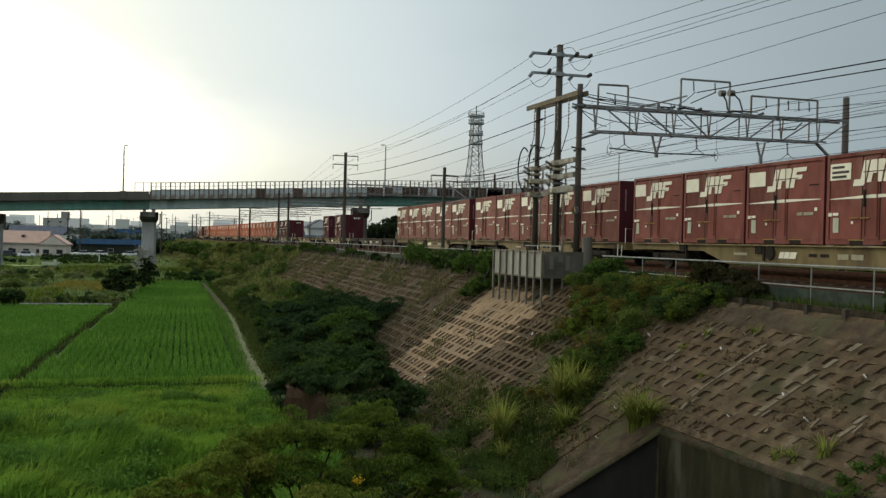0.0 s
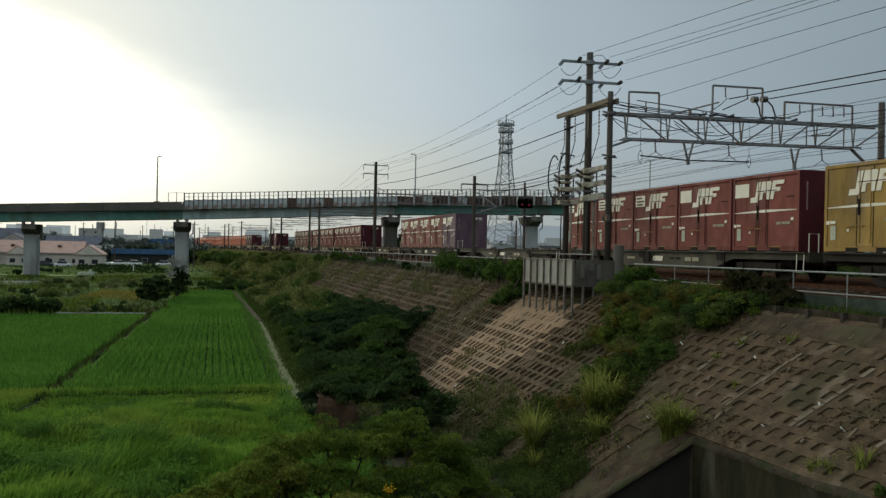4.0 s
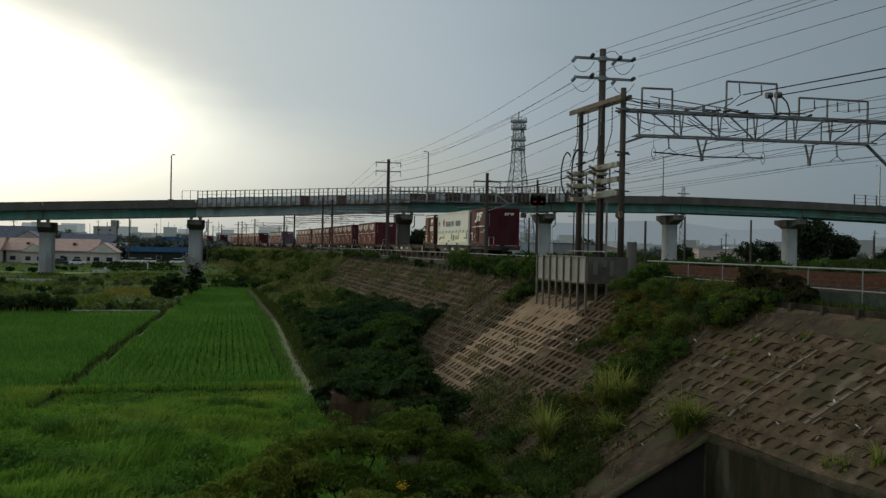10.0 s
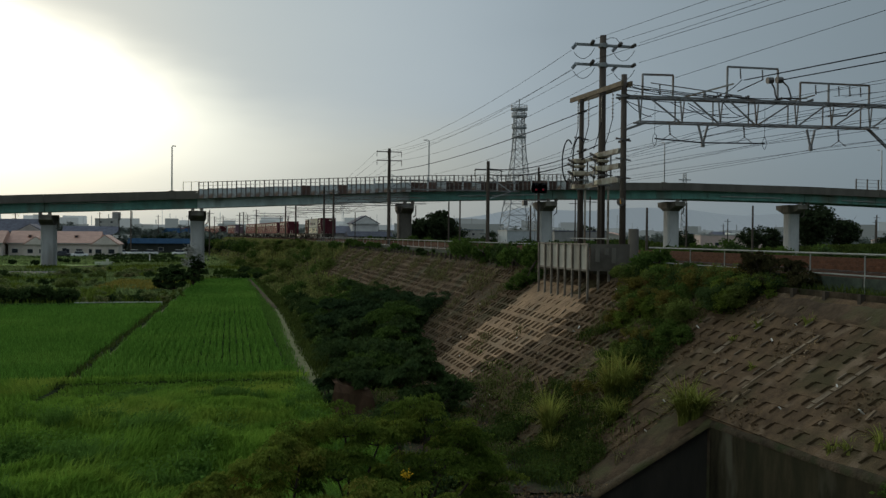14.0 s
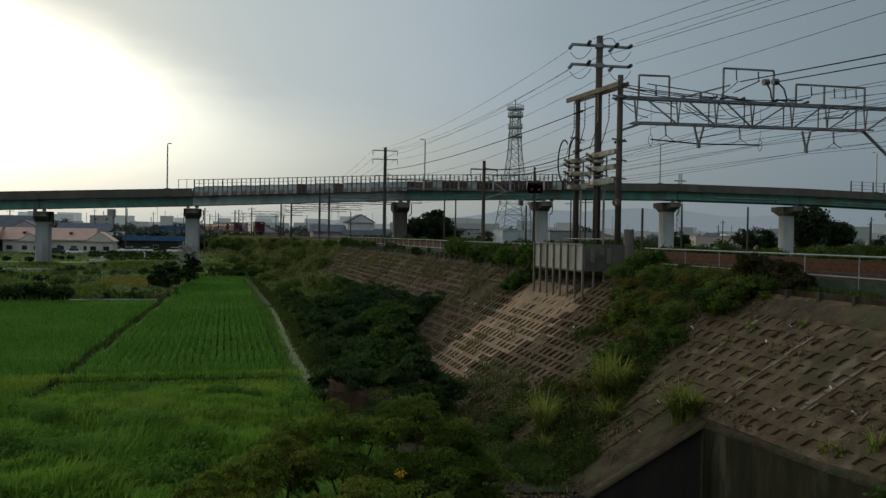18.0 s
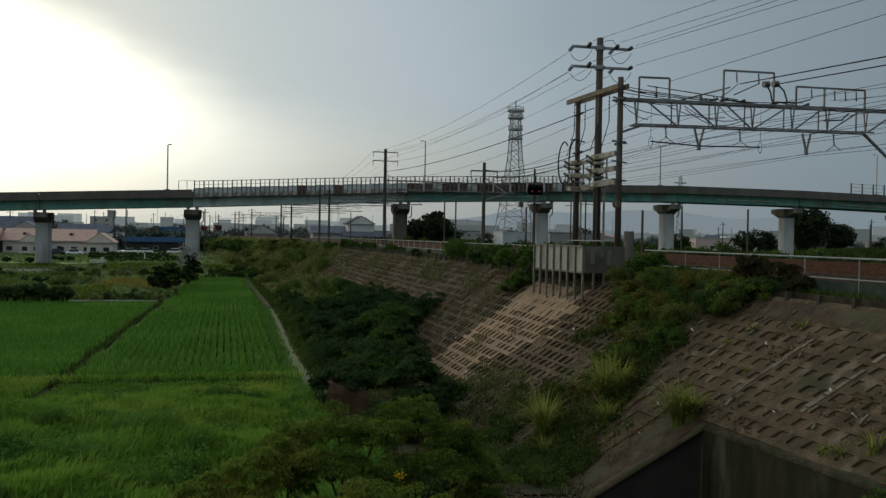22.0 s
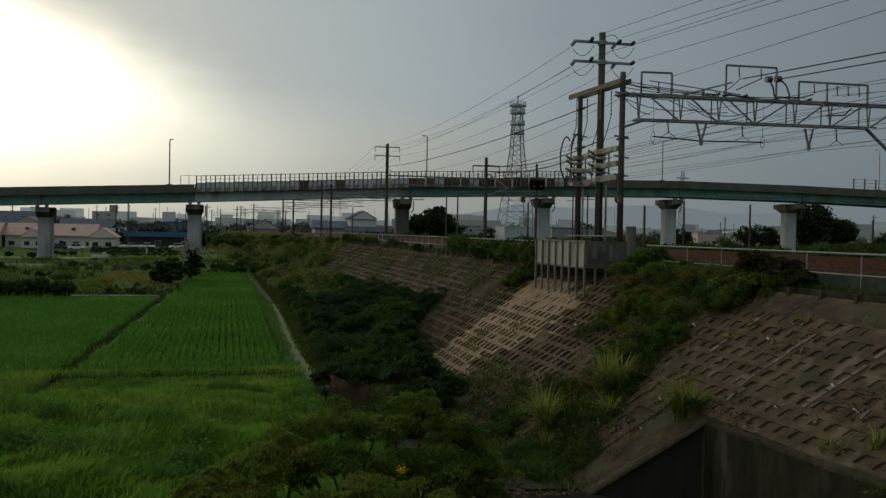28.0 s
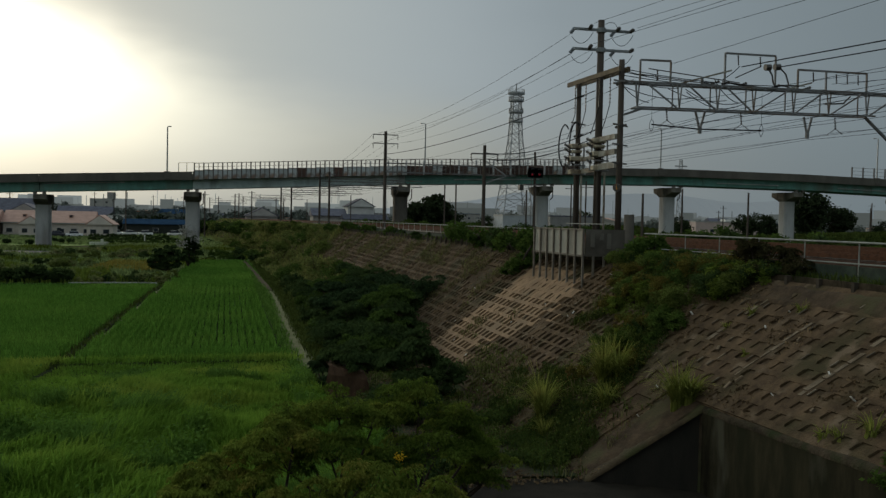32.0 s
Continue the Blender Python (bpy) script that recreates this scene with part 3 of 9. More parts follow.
M_PARAPET = mat("sooty_parapet", (0.125, 0.115, 0.1), (0.085, 0.077, 0.067), 0.5, 0.9, stretch=(1, 1, 0.3), c3=(0.15, 0.135, 0.115), scale3=0.2)
M_PIER = mat("pier_concrete", (0.5, 0.5, 0.5), (0.38, 0.385, 0.39), 0.8, 0.85, bump=0.15, stretch=(1, 1, 0.3), c3=(0.26, 0.25, 0.235), scale3=0.3)
M_CROSS = mat("dark_crosshead", (0.16, 0.145, 0.125), (0.09, 0.08, 0.07), 0.7, 0.9, stretch=(1, 1, 0.4), c3=(0.24, 0.22, 0.19), scale3=0.4)
M_GALV = mat("galvanised_steel", (0.42, 0.43, 0.43), (0.3, 0.31, 0.31), 2.0, 0.5, 0.7, vary=0.1)
M_PANEL = mat("weathered_grey_panel", (0.62, 0.66, 0.67), (0.42, 0.44, 0.44), 0.5, 0.7, vary=0.2, c3=(0.3, 0.19, 0.13), scale3=0.7)
M_RUST = mat("rusty_panel", (0.13, 0.075, 0.06), (0.08, 0.05, 0.042), 0.6, 0.85, vary=0.5)
M_ROADTOP = mat("asphalt", (0.055, 0.055, 0.055), (0.04, 0.04, 0.04), 2.0, 0.9)

# plan of the deck: place along it, x, y, height of the girder's foot
DECK = ((-150, 167, 7.0), (-90, 165.5, 7.6), (-34, 162.5, 9.05), (-27.2, 161.8, 9.35), (-3.3, 158.8, 10.3), (11.6, 157.0, 11.0), (31.2, 154.7, 11.95), (56.8, 152.6, 12.75),
        (80.7, 150.8, 13.1), (104.5, 148.9, 12.85), (124.8, 146.8, 12.3), (170, 140, 10.4), (240, 128, 8.2))


def deck_at(x):
    for a, b in zip(DECK, DECK[1:]):
        if x <= b[0] or b is DECK[-1]:
            t = (x - a[0]) / (b[0] - a[0])
            return Vector((x, a[1] + (b[1] - a[1]) * t, a[2] + (b[2] - a[2]) * t))


viaduct = thing("road_viaduct", "road viaduct with green steel girders on concrete piers", "viaduct", kind="structure")


def deck_run(name, x0, x1, y_off, w, z0, z1, material, step=8.0, label=""):
    """A length of the deck with a rectangular section."""
    g = Geo()
    n = max(1, round((x1 - x0) / step))
    for i in range(n + 1):
        p = deck_at(x0 + (x1 - x0) * i / n)
        for dy, dz in ((-w / 2, z0), (w / 2, z0), (w / 2, z1), (-w / 2, z1)):
            g.v.append((p.x, p.y + y_off + dy, p.z + dz))
    for i in range(n):
        k = i * 4
        g.f += [[k, k + 1, k + 5, k + 4], [k + 1, k + 2, k + 6, k + 5], [k + 2, k + 3, k + 7, k + 6], [k + 3, k, k + 4, k + 7]]
    e = n * 4
    g.f += [[3, 2, 1, 0], [e, e + 1, e + 2, e + 3]]
    return part(name, g, material, viaduct, label)


PIERS = (-90.0, -58.0, -27.2, -3.3, 31.6, 56.8, 80.7, 104.5, 128.0, 152.0)
SPANS = list(zip(PIERS, PIERS[1:]))
for a, b in SPANS:
    steel = M_GIRDER2 if -4 < a < 31 else M_GIRDER
    tone = "pale painted steel girder" if steel is M_GIRDER2 else "dull green steel girder"
    for off in (-3.6, 0.0, 3.6):
        deck_run("girder", a + 0.06, b - 0.06, off, 0.5, 0.0, 1.45, steel, label=tone)
    deck_run("girder_flange", a + 0.06, b - 0.06, -3.6, 0.8, -0.06, 0.0, steel)
    deck_run("deck_slab", a + 0.03, b - 0.03, 0.0, 9.6, 1.45, 1.75, M_PARAPET)
    deck_run("road_surface", a + 0.03, b - 0.03, 0.0, 8.8, 1.754, 1.8, M_ROADTOP)
    for off in (-4.7, 4.7):
        deck_run("parapet", a + 0.03, b - 0.03, off, 0.3, 1.4, 2.75, M_PARAPET)
    g = Geo()
    for i in range(1, 5):
        p = deck_at(a + (b - a) * i / 5)
        g.box((p.x, p.y - 3.92, p.z + 0.72), (0.06, 0.14, 1.4))
    part("stiffener", g, steel, viaduct)

for a, b, z in ((-26.5, -14.0, 1.12), (88.0, 100.0, 0.5), (111.8, 124.0, 0.5), (40.0, 55.0, 0.6)):
    deck_run("drain_pipe", a, b, -4.05, 0.13, z, z + 0.13, M_PIER, label="white drain pipe along the girder")


def pier(x):
    p = deck_at(x)
    t = p.z - 0.5
    pr = thing("viaduct_pier", "concrete viaduct pier with a flared crosshead", "pier", group="viaduct piers", kind="structure", m=pose(p.x, p.y, 0))
    g = Geo()
    w = 1.15
    pts = [(-w, -0.75), (-w + 0.3, -1.05), (w - 0.3, -1.05), (w, -0.75), (w, 0.75), (w - 0.3, 1.05), (-w + 0.3, 1.05), (-w, 0.75)]
    g.slab(pts, -0.2, t - 1.6)
    part("column", g, M_CROSS if 30 < x < 33 else M_PIER, pr)
    g = Geo()
    g.extrude([(-1.16, -1.1, t - 1.7), (1.16, -1.1, t - 1.7), (1.45, -1.1, t - 1.2), (1.45, -1.1, t), (-1.45, -1.1, t), (-1.45, -1.1, t - 1.2)][::-1], (0, 2.2, 0))
    bevel(part("crosshead", g, M_CROSS, pr), 0.06)
    g = Geo()
    g.extrude([(-1.0, -3.4, t - 0.02), (-1.0, -3.4, t - 0.8), (-1.0, -1.0, t - 1.65), (-1.0, 1.0, t - 1.65), (-1.0, 3.4, t - 0.8), (-1.0, 3.4, t - 0.02)], (2.0, 0, 0))
    part("cantilever", g, M_CROSS, pr)
    for dx in (-0.7, 0.7):
        part("bearing", Geo().box((dx, -3.6, t + 0.22), (0.5, 0.5, 0.44)), M_CROSS, pr)
    g = Geo().rod((1.75, -1.3, t - 0.2), (1.75, -1.3, t - 1.9), 0.09).rod((1.75, -1.3, t - 1.9), (1.3, -1.2, t - 2.3), 0.09)
    part("drain_pipe", g, M_CROSS, pr)


for x in PIERS:
    pier(x)

# fence of steel posts and lattice panels over the railway
fence_v = thing("viaduct_fence", "grey steel guard fence with rust-stained panels above the tracks", "fence", kind="structure")
M_NET = mat("fence_rail", (0.19, 0.17, 0.155), (0.12, 0.105, 0.095), 2.0, 0.8, 0.0)
x = -3.0
i = 0
post_g = Geo().box((0, 0, 1.35), (0.2, 0.18, 2.75)).data("post", M_NET)
pale_g = Geo().box((0, 0, 1.2), (0.26, 0.2, 2.5)).data("post", M_PIER)
short_g = Geo().box((0, 0, 1.3), (0.12, 0.12, 2.6)).data("post", M_NET)
panel_g = Geo().box((0, 0, 0), (1.42, 0.06, 1.55)).data("panel", M_PANEL)
rust_g = Geo().box((0, 0, 0), (1.42, 0.06, 1.55)).data("panel", M_RUST)
while x < 62:
    p = deck_at(x)
    part("post", pale_g if x > 24 and i % 2 else post_g, None, fence_v, m=pose(p.x, p.y - 5.12, p.z + 1.45))
    q = deck_at(x + 0.75)
    red = 30 < x < 61 and rng.random() < 0.62 or rng.random() < 0.08
    part("panel", rust_g if red else panel_g, None, fence_v, m=pose(q.x, q.y - 4.98, q.z + 2.2 + (0.06 if i % 3 else 0)))
    part("post", short_g, None, fence_v, m=pose(q.x, q.y - 5.1, q.z + 1.45))
    x += 1.5
    i += 1
for dz in (2.9, 3.5, 4.1):
    g = Geo()
    for a in np.arange(-3.0, 61.5, 4.5):
        g.beam(deck_at(a) + Vector((0, -5.02, dz)), deck_at(a + 4.5) + Vector((0, -5.02, dz)), 0.1 if dz > 4 else 0.045)
    part("rail", g, M_NET, fence_v)
g = Geo()
for a in (-5.5, -4.2):
    p = deck_at(a)
    g.box((p.x, p.y - 4.85, p.z + 3.5), (0.1, 0.1, 1.5))
g.beam(deck_at(-5.5) + Vector((0, -4.85, 4.2)), deck_at(-3.0) + Vector((0, -4.85, 4.2)), 0.05)
part("end_frame", g, M_NET, fence_v)
# shorter guard fence farther along
fence_w = thing("viaduct_guard_fence", "short steel guard fence on the viaduct parapet", "fence", kind="structure")
x = 114.0
while x < 140:
    p = deck_at(x)
    part("post", post_g, None, fence_w, m=pose(p.x, p.y - 4.7, p.z + 1.9))
    x += 2.2
g = Geo()
for dz in (3.2, 3.9, 4.5):
    for a in np.arange(114, 139, 4.4):
        g.beam(deck_at(a) + Vector((0, -4.7, dz)), deck_at(min(a + 4.4, 140)) + Vector((0, -4.7, dz)), 0.05)
part("rail", g, M_NET, fence_w)


def street_lamp(x, h=8.6, arm=1.0):
    p = deck_at(x)
    lamp = thing("street_lamp", "slender grey street lamp standing on the viaduct parapet", "street lamp", group="viaduct lamps", m=pose(p.x, p.y - 4.7, p.z + 2.75))
    part("column", Geo().rod((0, 0, -0.6), (0, 0, h), 0.13, 0.1), M_GALV, lamp)
    part("bracket", Geo().tube([(0, 0, h), (arm * 0.4, 0.5, h + 0.22), (arm, 1.0, h + 0.25)], 0.045), M_GALV, lamp)
    part("head", Geo().box((arm * 1.15, 1.2, h + 0.22), (0.55, 0.3, 0.14)), M_GALV, lamp)
    part("base", Geo().box((0, 0, -0.5), (0.9, 0.5, 1.2)), M_PARAPET, lamp)


for x, h in ((-7.3, 7.3), (34.75, 7.3), (76.9, 7.0), (119.0, 7.3)):
    street_lamp(x, h, -0.3 if x > 30 and x < 40 else 0.25)

# ---- railway ----
M_RAIL = mat("rail_steel", (0.11, 0.05, 0.028), (0.06, 0.028, 0.017), 6.0, 0.85, 0.0, spec=0.1)
M_SLEEPER = mat("sleeper", (0.1, 0.083, 0.07), (0.06, 0.05, 0.043), 5.0, 0.9)
M_POLE = mat("concrete_pole", (0.085, 0.067, 0.054), (0.05, 0.04, 0.033), 1.6, 0.85, bump=0.15, stretch=(1, 1, 0.2), c3=(0.12, 0.096, 0.078), scale3=0.8)
M_STEEL = mat("gantry_steel", (0.23, 0.233, 0.235), (0.145, 0.145, 0.145), 2.0, 0.65, 0.1, c3=(0.15, 0.115, 0.09), scale3=0.9)
M_WIRE = mat("wire", (0.02, 0.021, 0.023), (0.014, 0.014, 0.016), 3.0, 0.95, 0.0, spec=0.05)
M_INS = mat("porcelain_dark", (0.1, 0.09, 0.085), (0.06, 0.055, 0.05), 8.0, 0.3)
M_CREAM = mat("aged_cream_paint", (0.4, 0.38, 0.33), (0.28, 0.26, 0.22), 2.5, 0.7, c3=(0.16, 0.115, 0.08), scale3=1.2)
M_HAND = mat("white_pipe", (0.3, 0.31, 0.29), (0.18, 0.185, 0.175), 3.0, 0.7, 0.0, spec=0.1)
M_MESH = mat("green_grey_fence", (0.055, 0.07, 0.055), (0.03, 0.04, 0.032), 3.5, 0.9, spec=0.1)

TRACKS = (0.0, 3.85, 7.6)
for k, off in enumerate(TRACKS):
    tr = thing("railway_track", "rusty rails on sleepers in brown ballast", "track", group="railway tracks", kind="structure")
    g = Geo()
    ss = [-60, -20, 0, 20, 40] + list(range(45, 160, 10)) + list(range(160, 620, 20))
    for a, b in zip(ss, ss[1:]):
        for r in (-0.57, 0.57):
            p, q = line(a, off + r), line(b, off + r)
            g.beam((p[0], p[1], RAIL - 0.07), (q[0], q[1], RAIL - 0.07), 0.075, 0.14)
    part("rails", g, M_RAIL, tr)
    g = Geo()
    for a, b in zip(ss, ss[1:]):
        kk = len(g.v)
        for s in (a, b):
            for o, z in ((-2.1, FORM - 0.02), (-1.45, RAIL - 0.16), (1.45, RAIL - 0.16), (2.1, FORM - 0.02)):
                x, y, _ = line(s, off + o)
                g.v.append((x, y, z + 0.003 * k))
        g.f += [[kk + i, kk + i + 1, kk + 5 + i, kk + 4 + i] for i in range(3)]
    part("ballast", g, M_BALLAST, tr)
    sl = Geo().box((0, 0, 0), (2.0, 0.2, 0.14)).data("sleeper", M_SLEEPER)
    for s in np.arange(8, 78, 0.62 if k == 0 else 1.24):
        x, y, a = line(s, off)
        part("sleeper", sl, None, tr, m=pose(x, y, RAIL - 0.2, 0, 0, math.degrees(a)))

# hand rail along the walkway
rail_th = thing("walkway_railing", "white pipe railing with mesh panels beside the track", "railing", kind="structure")
hp = Geo().rod((0, 0, -0.15), (0, 0, 0.98), 0.018, n=6).data("post", M_HAND)
s = 8.0
while s < 130:
    if not 28.8 < s < 34.5:
        x, y, a = line(s, -4.6)
        part("post", hp, None, rail_th, m=pose(x, y, 4.68, 0, 0, math.degrees(a)))
    s += 2.0
for z, r in ((5.66, 0.026), (5.16, 0.02)):
    g = Geo()
    for s0, s1 in ((8, 28.8), (34.8, 130)):
        pts = [(*line(s, -4.6)[:2], z) for s in np.arange(s0, s1, 4.0)] + [(*line(s1, -4.6)[:2], z)]
        g.tube(pts, r)
    part("top_rail" if z > 5.5 else "mid_rail", g, M_HAND, rail_th)
for s0, s1 in ((8, 28), (35, 130)):
    for s in np.arange(s0, s1 - 2, 2.0):
        g = Geo()
        a, b = line(s + 0.04, -4.62), line(s + 1.96, -4.62)
        g.beam((a[0], a[1], 4.88), (b[0], b[1], 4.88), 0.02, 0.44)
        part("infill_panel", g, M_MESH, rail_th)


def insulator(g, a, b, r=0.055, n=5):
    """A string of discs from a to b."""
    a, b = Vector(a), Vector(b)
    g.rod(a, b, 0.018, n=5)
    for i in range(n):
        t = (i + 0.5) / n
        p = a.lerp(b, t)
        d = (b - a).normalized() * 0.02
        g.rod(p - d, p + d, r, r * 0.6, n=8)


# ---- gantry over the tracks ----
GY = 34.0
gantry = thing("overhead_line_gantry", "grey lattice steel gantry carrying overhead wires across the tracks", "gantry")
part("post", Geo().rod((29.2, GY, 4.7), (29.2, GY, 13.0), 0.17, 0.14, n=12), M_POLE, gantry, "round concrete post", smooth=True)
Z0, Z1 = 10.72, 11.72
x0, x1 = 16.1, 29.1
for yy in (GY - 0.3, GY + 0.3):
    part("upper_chord", Geo().beam((x0 - 0.3, yy, Z1), (x1, yy, Z1 + 0.16), 0.08), M_STEEL, gantry)
    part("lower_chord", Geo().beam((x0 + 0.5, yy, Z0), (x1 - 1.2, yy, Z0 + 0.16), 0.065), M_STEEL, gantry)
NODES = (16.6, 18.47, 20.22, 21.91, 23.82, 25.55, 27.47)
for i, x in enumerate(NODES):
    dz = 0.16 * (x - x0) / (x1 - x0)
    if i:
        for e in (-0.1, 0.1):
            part("upright", Geo().beam((x, GY - 0.3, Z0 + dz), (x + e, GY - 0.3, Z1 + dz), 0.045), M_STEEL, gantry)
        part("upright", Geo().beam((x, GY + 0.3, Z0 + dz), (x, GY + 0.3, Z1 + dz), 0.045), M_STEEL, gantry)
    else:
        part("upright", Geo().beam((x, GY - 0.3, Z0), (x - 0.1, GY - 0.3, Z1), 0.06), M_STEEL, gantry)
        part("upright", Geo().beam((x, GY - 0.3, Z0), (x + 0.06, GY - 0.3, Z1), 0.045), M_STEEL, gantry)
    part("cross_tie", Geo().beam((x, GY - 0.3, Z0 + dz), (x, GY + 0.3, Z0 + dz), 0.045), M_STEEL, gantry)
    part("cross_tie", Geo().beam((x, GY - 0.3, Z1 + dz), (x, GY + 0.3, Z1 + dz), 0.045), M_STEEL, gantry)
    if i < 6:
        b = NODES[i + 1]
        ends = ((x + 0.35, Z1 + dz), (b - 0.05, Z0 + dz)) if i < 3 else ((x + 0.08, Z0 + dz), (b - 0.2, Z1 + dz))
        part("diagonal", Geo().beam((ends[0][0], GY - 0.3, ends[0][1]), (ends[1][0], GY - 0.3, ends[1][1]), 0.055), M_STEEL, gantry)
part("end_tie", Geo().beam((27.6, GY - 0.3, Z0 + 0.17), (29.1, GY - 0.3, Z1 + 0.12), 0.06), M_STEEL, gantry)
part("end_brace", Geo().beam((27.6, GY, Z0 + 0.15), (29.2, GY, 9.6), 0.1), M_STEEL, gantry)
part("end_brace", Geo().beam((16.1, GY, 10.4), (17.0, GY, Z0), 0.09), M_STEEL, gantry)
for name, xa, xb, top, mids in (("wire_frame", 16.83, 18.2, 12.68, ()), ("wire_frame", 20.7, 23.1, 13.2, ()), ("wire_frame", 24.2, 27.65, 12.72, (25.6,))):
    g = Geo()
    for x in (xa, xb, *mids):
        g.beam((x, GY, Z1), (x, GY, top), 0.065)
    g.beam((xa, GY, top), (xb, GY, top + 0.03), 0.075)
    part(name, g, M_STEEL, gantry)
# steady bar with loops below the beam
g = Geo().tube([(17.4, GY, 10.08), (19.6, GY, 9.98), (22.5, GY, 10.05)], 0.03)
for x in (17.4, 22.5):
    g.tube([(x, GY, 10.3), (x - 0.08, GY, 10.15), (x - 0.1, GY, 9.95), (x, GY, 9.78)], 0.01).tube([(x, GY, 10.3), (x + 0.08, GY, 10.2), (x + 0.09, GY, 9.95), (x, GY, 9.78)], 0.01).tube([(x, GY, 11.6), (x, GY, 10.3)], 0.008)
part("steady_bar", g, M_WIRE, gantry)
for x, w in ((19.6, 0.22), (24.75, 0.2)):
    g = Geo().beam((x - w, GY, Z0), (x, GY, 9.92), 0.07).beam((x + w, GY, Z0), (x, GY, 9.92), 0.07).beam((x, GY, 10.02), (x, GY, 9.8), 0.12)
    part("hanger", g, M_STEEL, gantry)
for x in (18.05, 21.5, 26.1):
    g = Geo()
    insulator(g, (x, GY, Z0 + 0.05), (x + 0.05, GY, 10.25))
    g.tube([(x - 0.35, GY, 10.02), (x + 0.05, GY, 10.28), (x + 0.4, GY, 10.06)], 0.016)
    part("insulator", g, M_INS, gantry)
for x in (21.3, 22.35, 24.95, 26.1, 26.65, 27.2, 17.6):
    g = Geo()
    top = 13.15 if x < 23 and x > 20 else (12.65 if x > 24 else 12.3)
    insulator(g, (x, GY, top), (x + 0.03, GY, top - 0.42), 0.045)
    part("insulator", g, M_INS, gantry)
for p_, q_, w_, m_ in (((18.6, GY, 11.8), (21.0, GY, 12.5), 0.07, M_CREAM), ((20.6, GY, 12.0), (23.2, GY, 11.8), 0.05, M_INS), ((21.2, GY, 12.2), (22.4, GY, 12.75), 0.045, M_INS), ((17.2, GY, 12.35), (21.4, GY, 12.0), 0.035, M_INS),
                       ((16.8, GY, 12.1), (20.4, GY, 11.85), 0.035, M_INS), ((23.6, GY, 11.85), (24.9, GY, 12.2), 0.06, M_CREAM), ((23.2, GY, 12.0), (24.4, GY, 12.05), 0.05, M_INS), ((25.6, GY, 11.32), (26.55, GY, 11.4), 0.06, M_INS),
                       ((26.5, GY, 11.4), (26.85, GY, 11.72), 0.05, M_INS), ((19.65, GY, 11.75), (19.65, GY, 12.15), 0.09, M_STEEL)):
    part("disconnector_arm", Geo().beam(p_, q_, w_), m_, gantry)
g = Geo().tube([(22.75, GY, 12.7), (22.95, GY, 12.4), (23.0, GY, 12.1), (23.2, GY, 11.8)], 0.035).tube([(23.3, GY, 12.75), (23.6, GY, 12.5), (23.75, GY, 12.1), (23.7, GY, 11.8)], 0.035)
g.rod((22.6, GY, 12.72), (22.85, GY, 12.74), 0.14).rod((23.05, GY, 12.76), (23.3, GY, 12.78), 0.14)
part("jumper_insulator", g, M_INS, gantry)
for x in (20.0, 20.5, 21.3, 22.9, 24.4):
    g = Geo()
    insulator(g, (x, GY - 0.1, 11.85), (x + 0.4, GY - 0.1, 12.0), 0.07, 4)
    part("switch_insulator", g, M_INS, gantry)
for xa, za, xb, zb, sag, yy in ((16.1, 12.15, 20.3, 11.95, 0.12, 0.0), (16.1, 12.05, 22.8, 11.92, 0.14, 0.2), (16.1, 12.22, 24.4, 12.0, 0.2, -0.2), (16.1, 11.85, 18.6, 11.62, 0.1, 0.0), (16.1, 11.6, 19.5, 11.3, 0.25, 0.1), (16.1, 11.5, 17.2, 10.95, 0.12, -0.1),
                             (18.9, 11.6, 21.6, 11.2, 0.3, 0.0), (19.0, 11.5, 21.7, 11.15, 0.42, 0.1), (18.2, 11.6, 20.9, 11.25, 0.2, 0.15), (20.2, 12.1, 21.4, 11.15, 0.2, 0.0), (21.5, 11.2, 23.2, 11.85, 0.1, 0.0), (20.8, 12.0, 23.4, 11.9, 0.08, 0.1), (21.4, 12.7, 20.6, 12.1, 0.05, 0.0),
                             (16.1, 12.3, 17.5, 12.1, 0.1, 0.1), (17.5, 12.1, 17.6, 11.9, 0.0, 0.0), (23.5, 12.0, 25.6, 11.95, 0.06, 0.1), (25.6, 11.95, 26.3, 11.75, 0.03, 0.0)):
    g = Geo().tube([(xa + (xb - xa) * t, GY + yy, za + (zb - za) * t - 4 * sag * t * (1 - t)) for t in (0, 0.17, 0.33, 0.5, 0.67, 0.83, 1)], 0.017, 5)
    part("jumper_wire", g, M_WIRE, gantry)

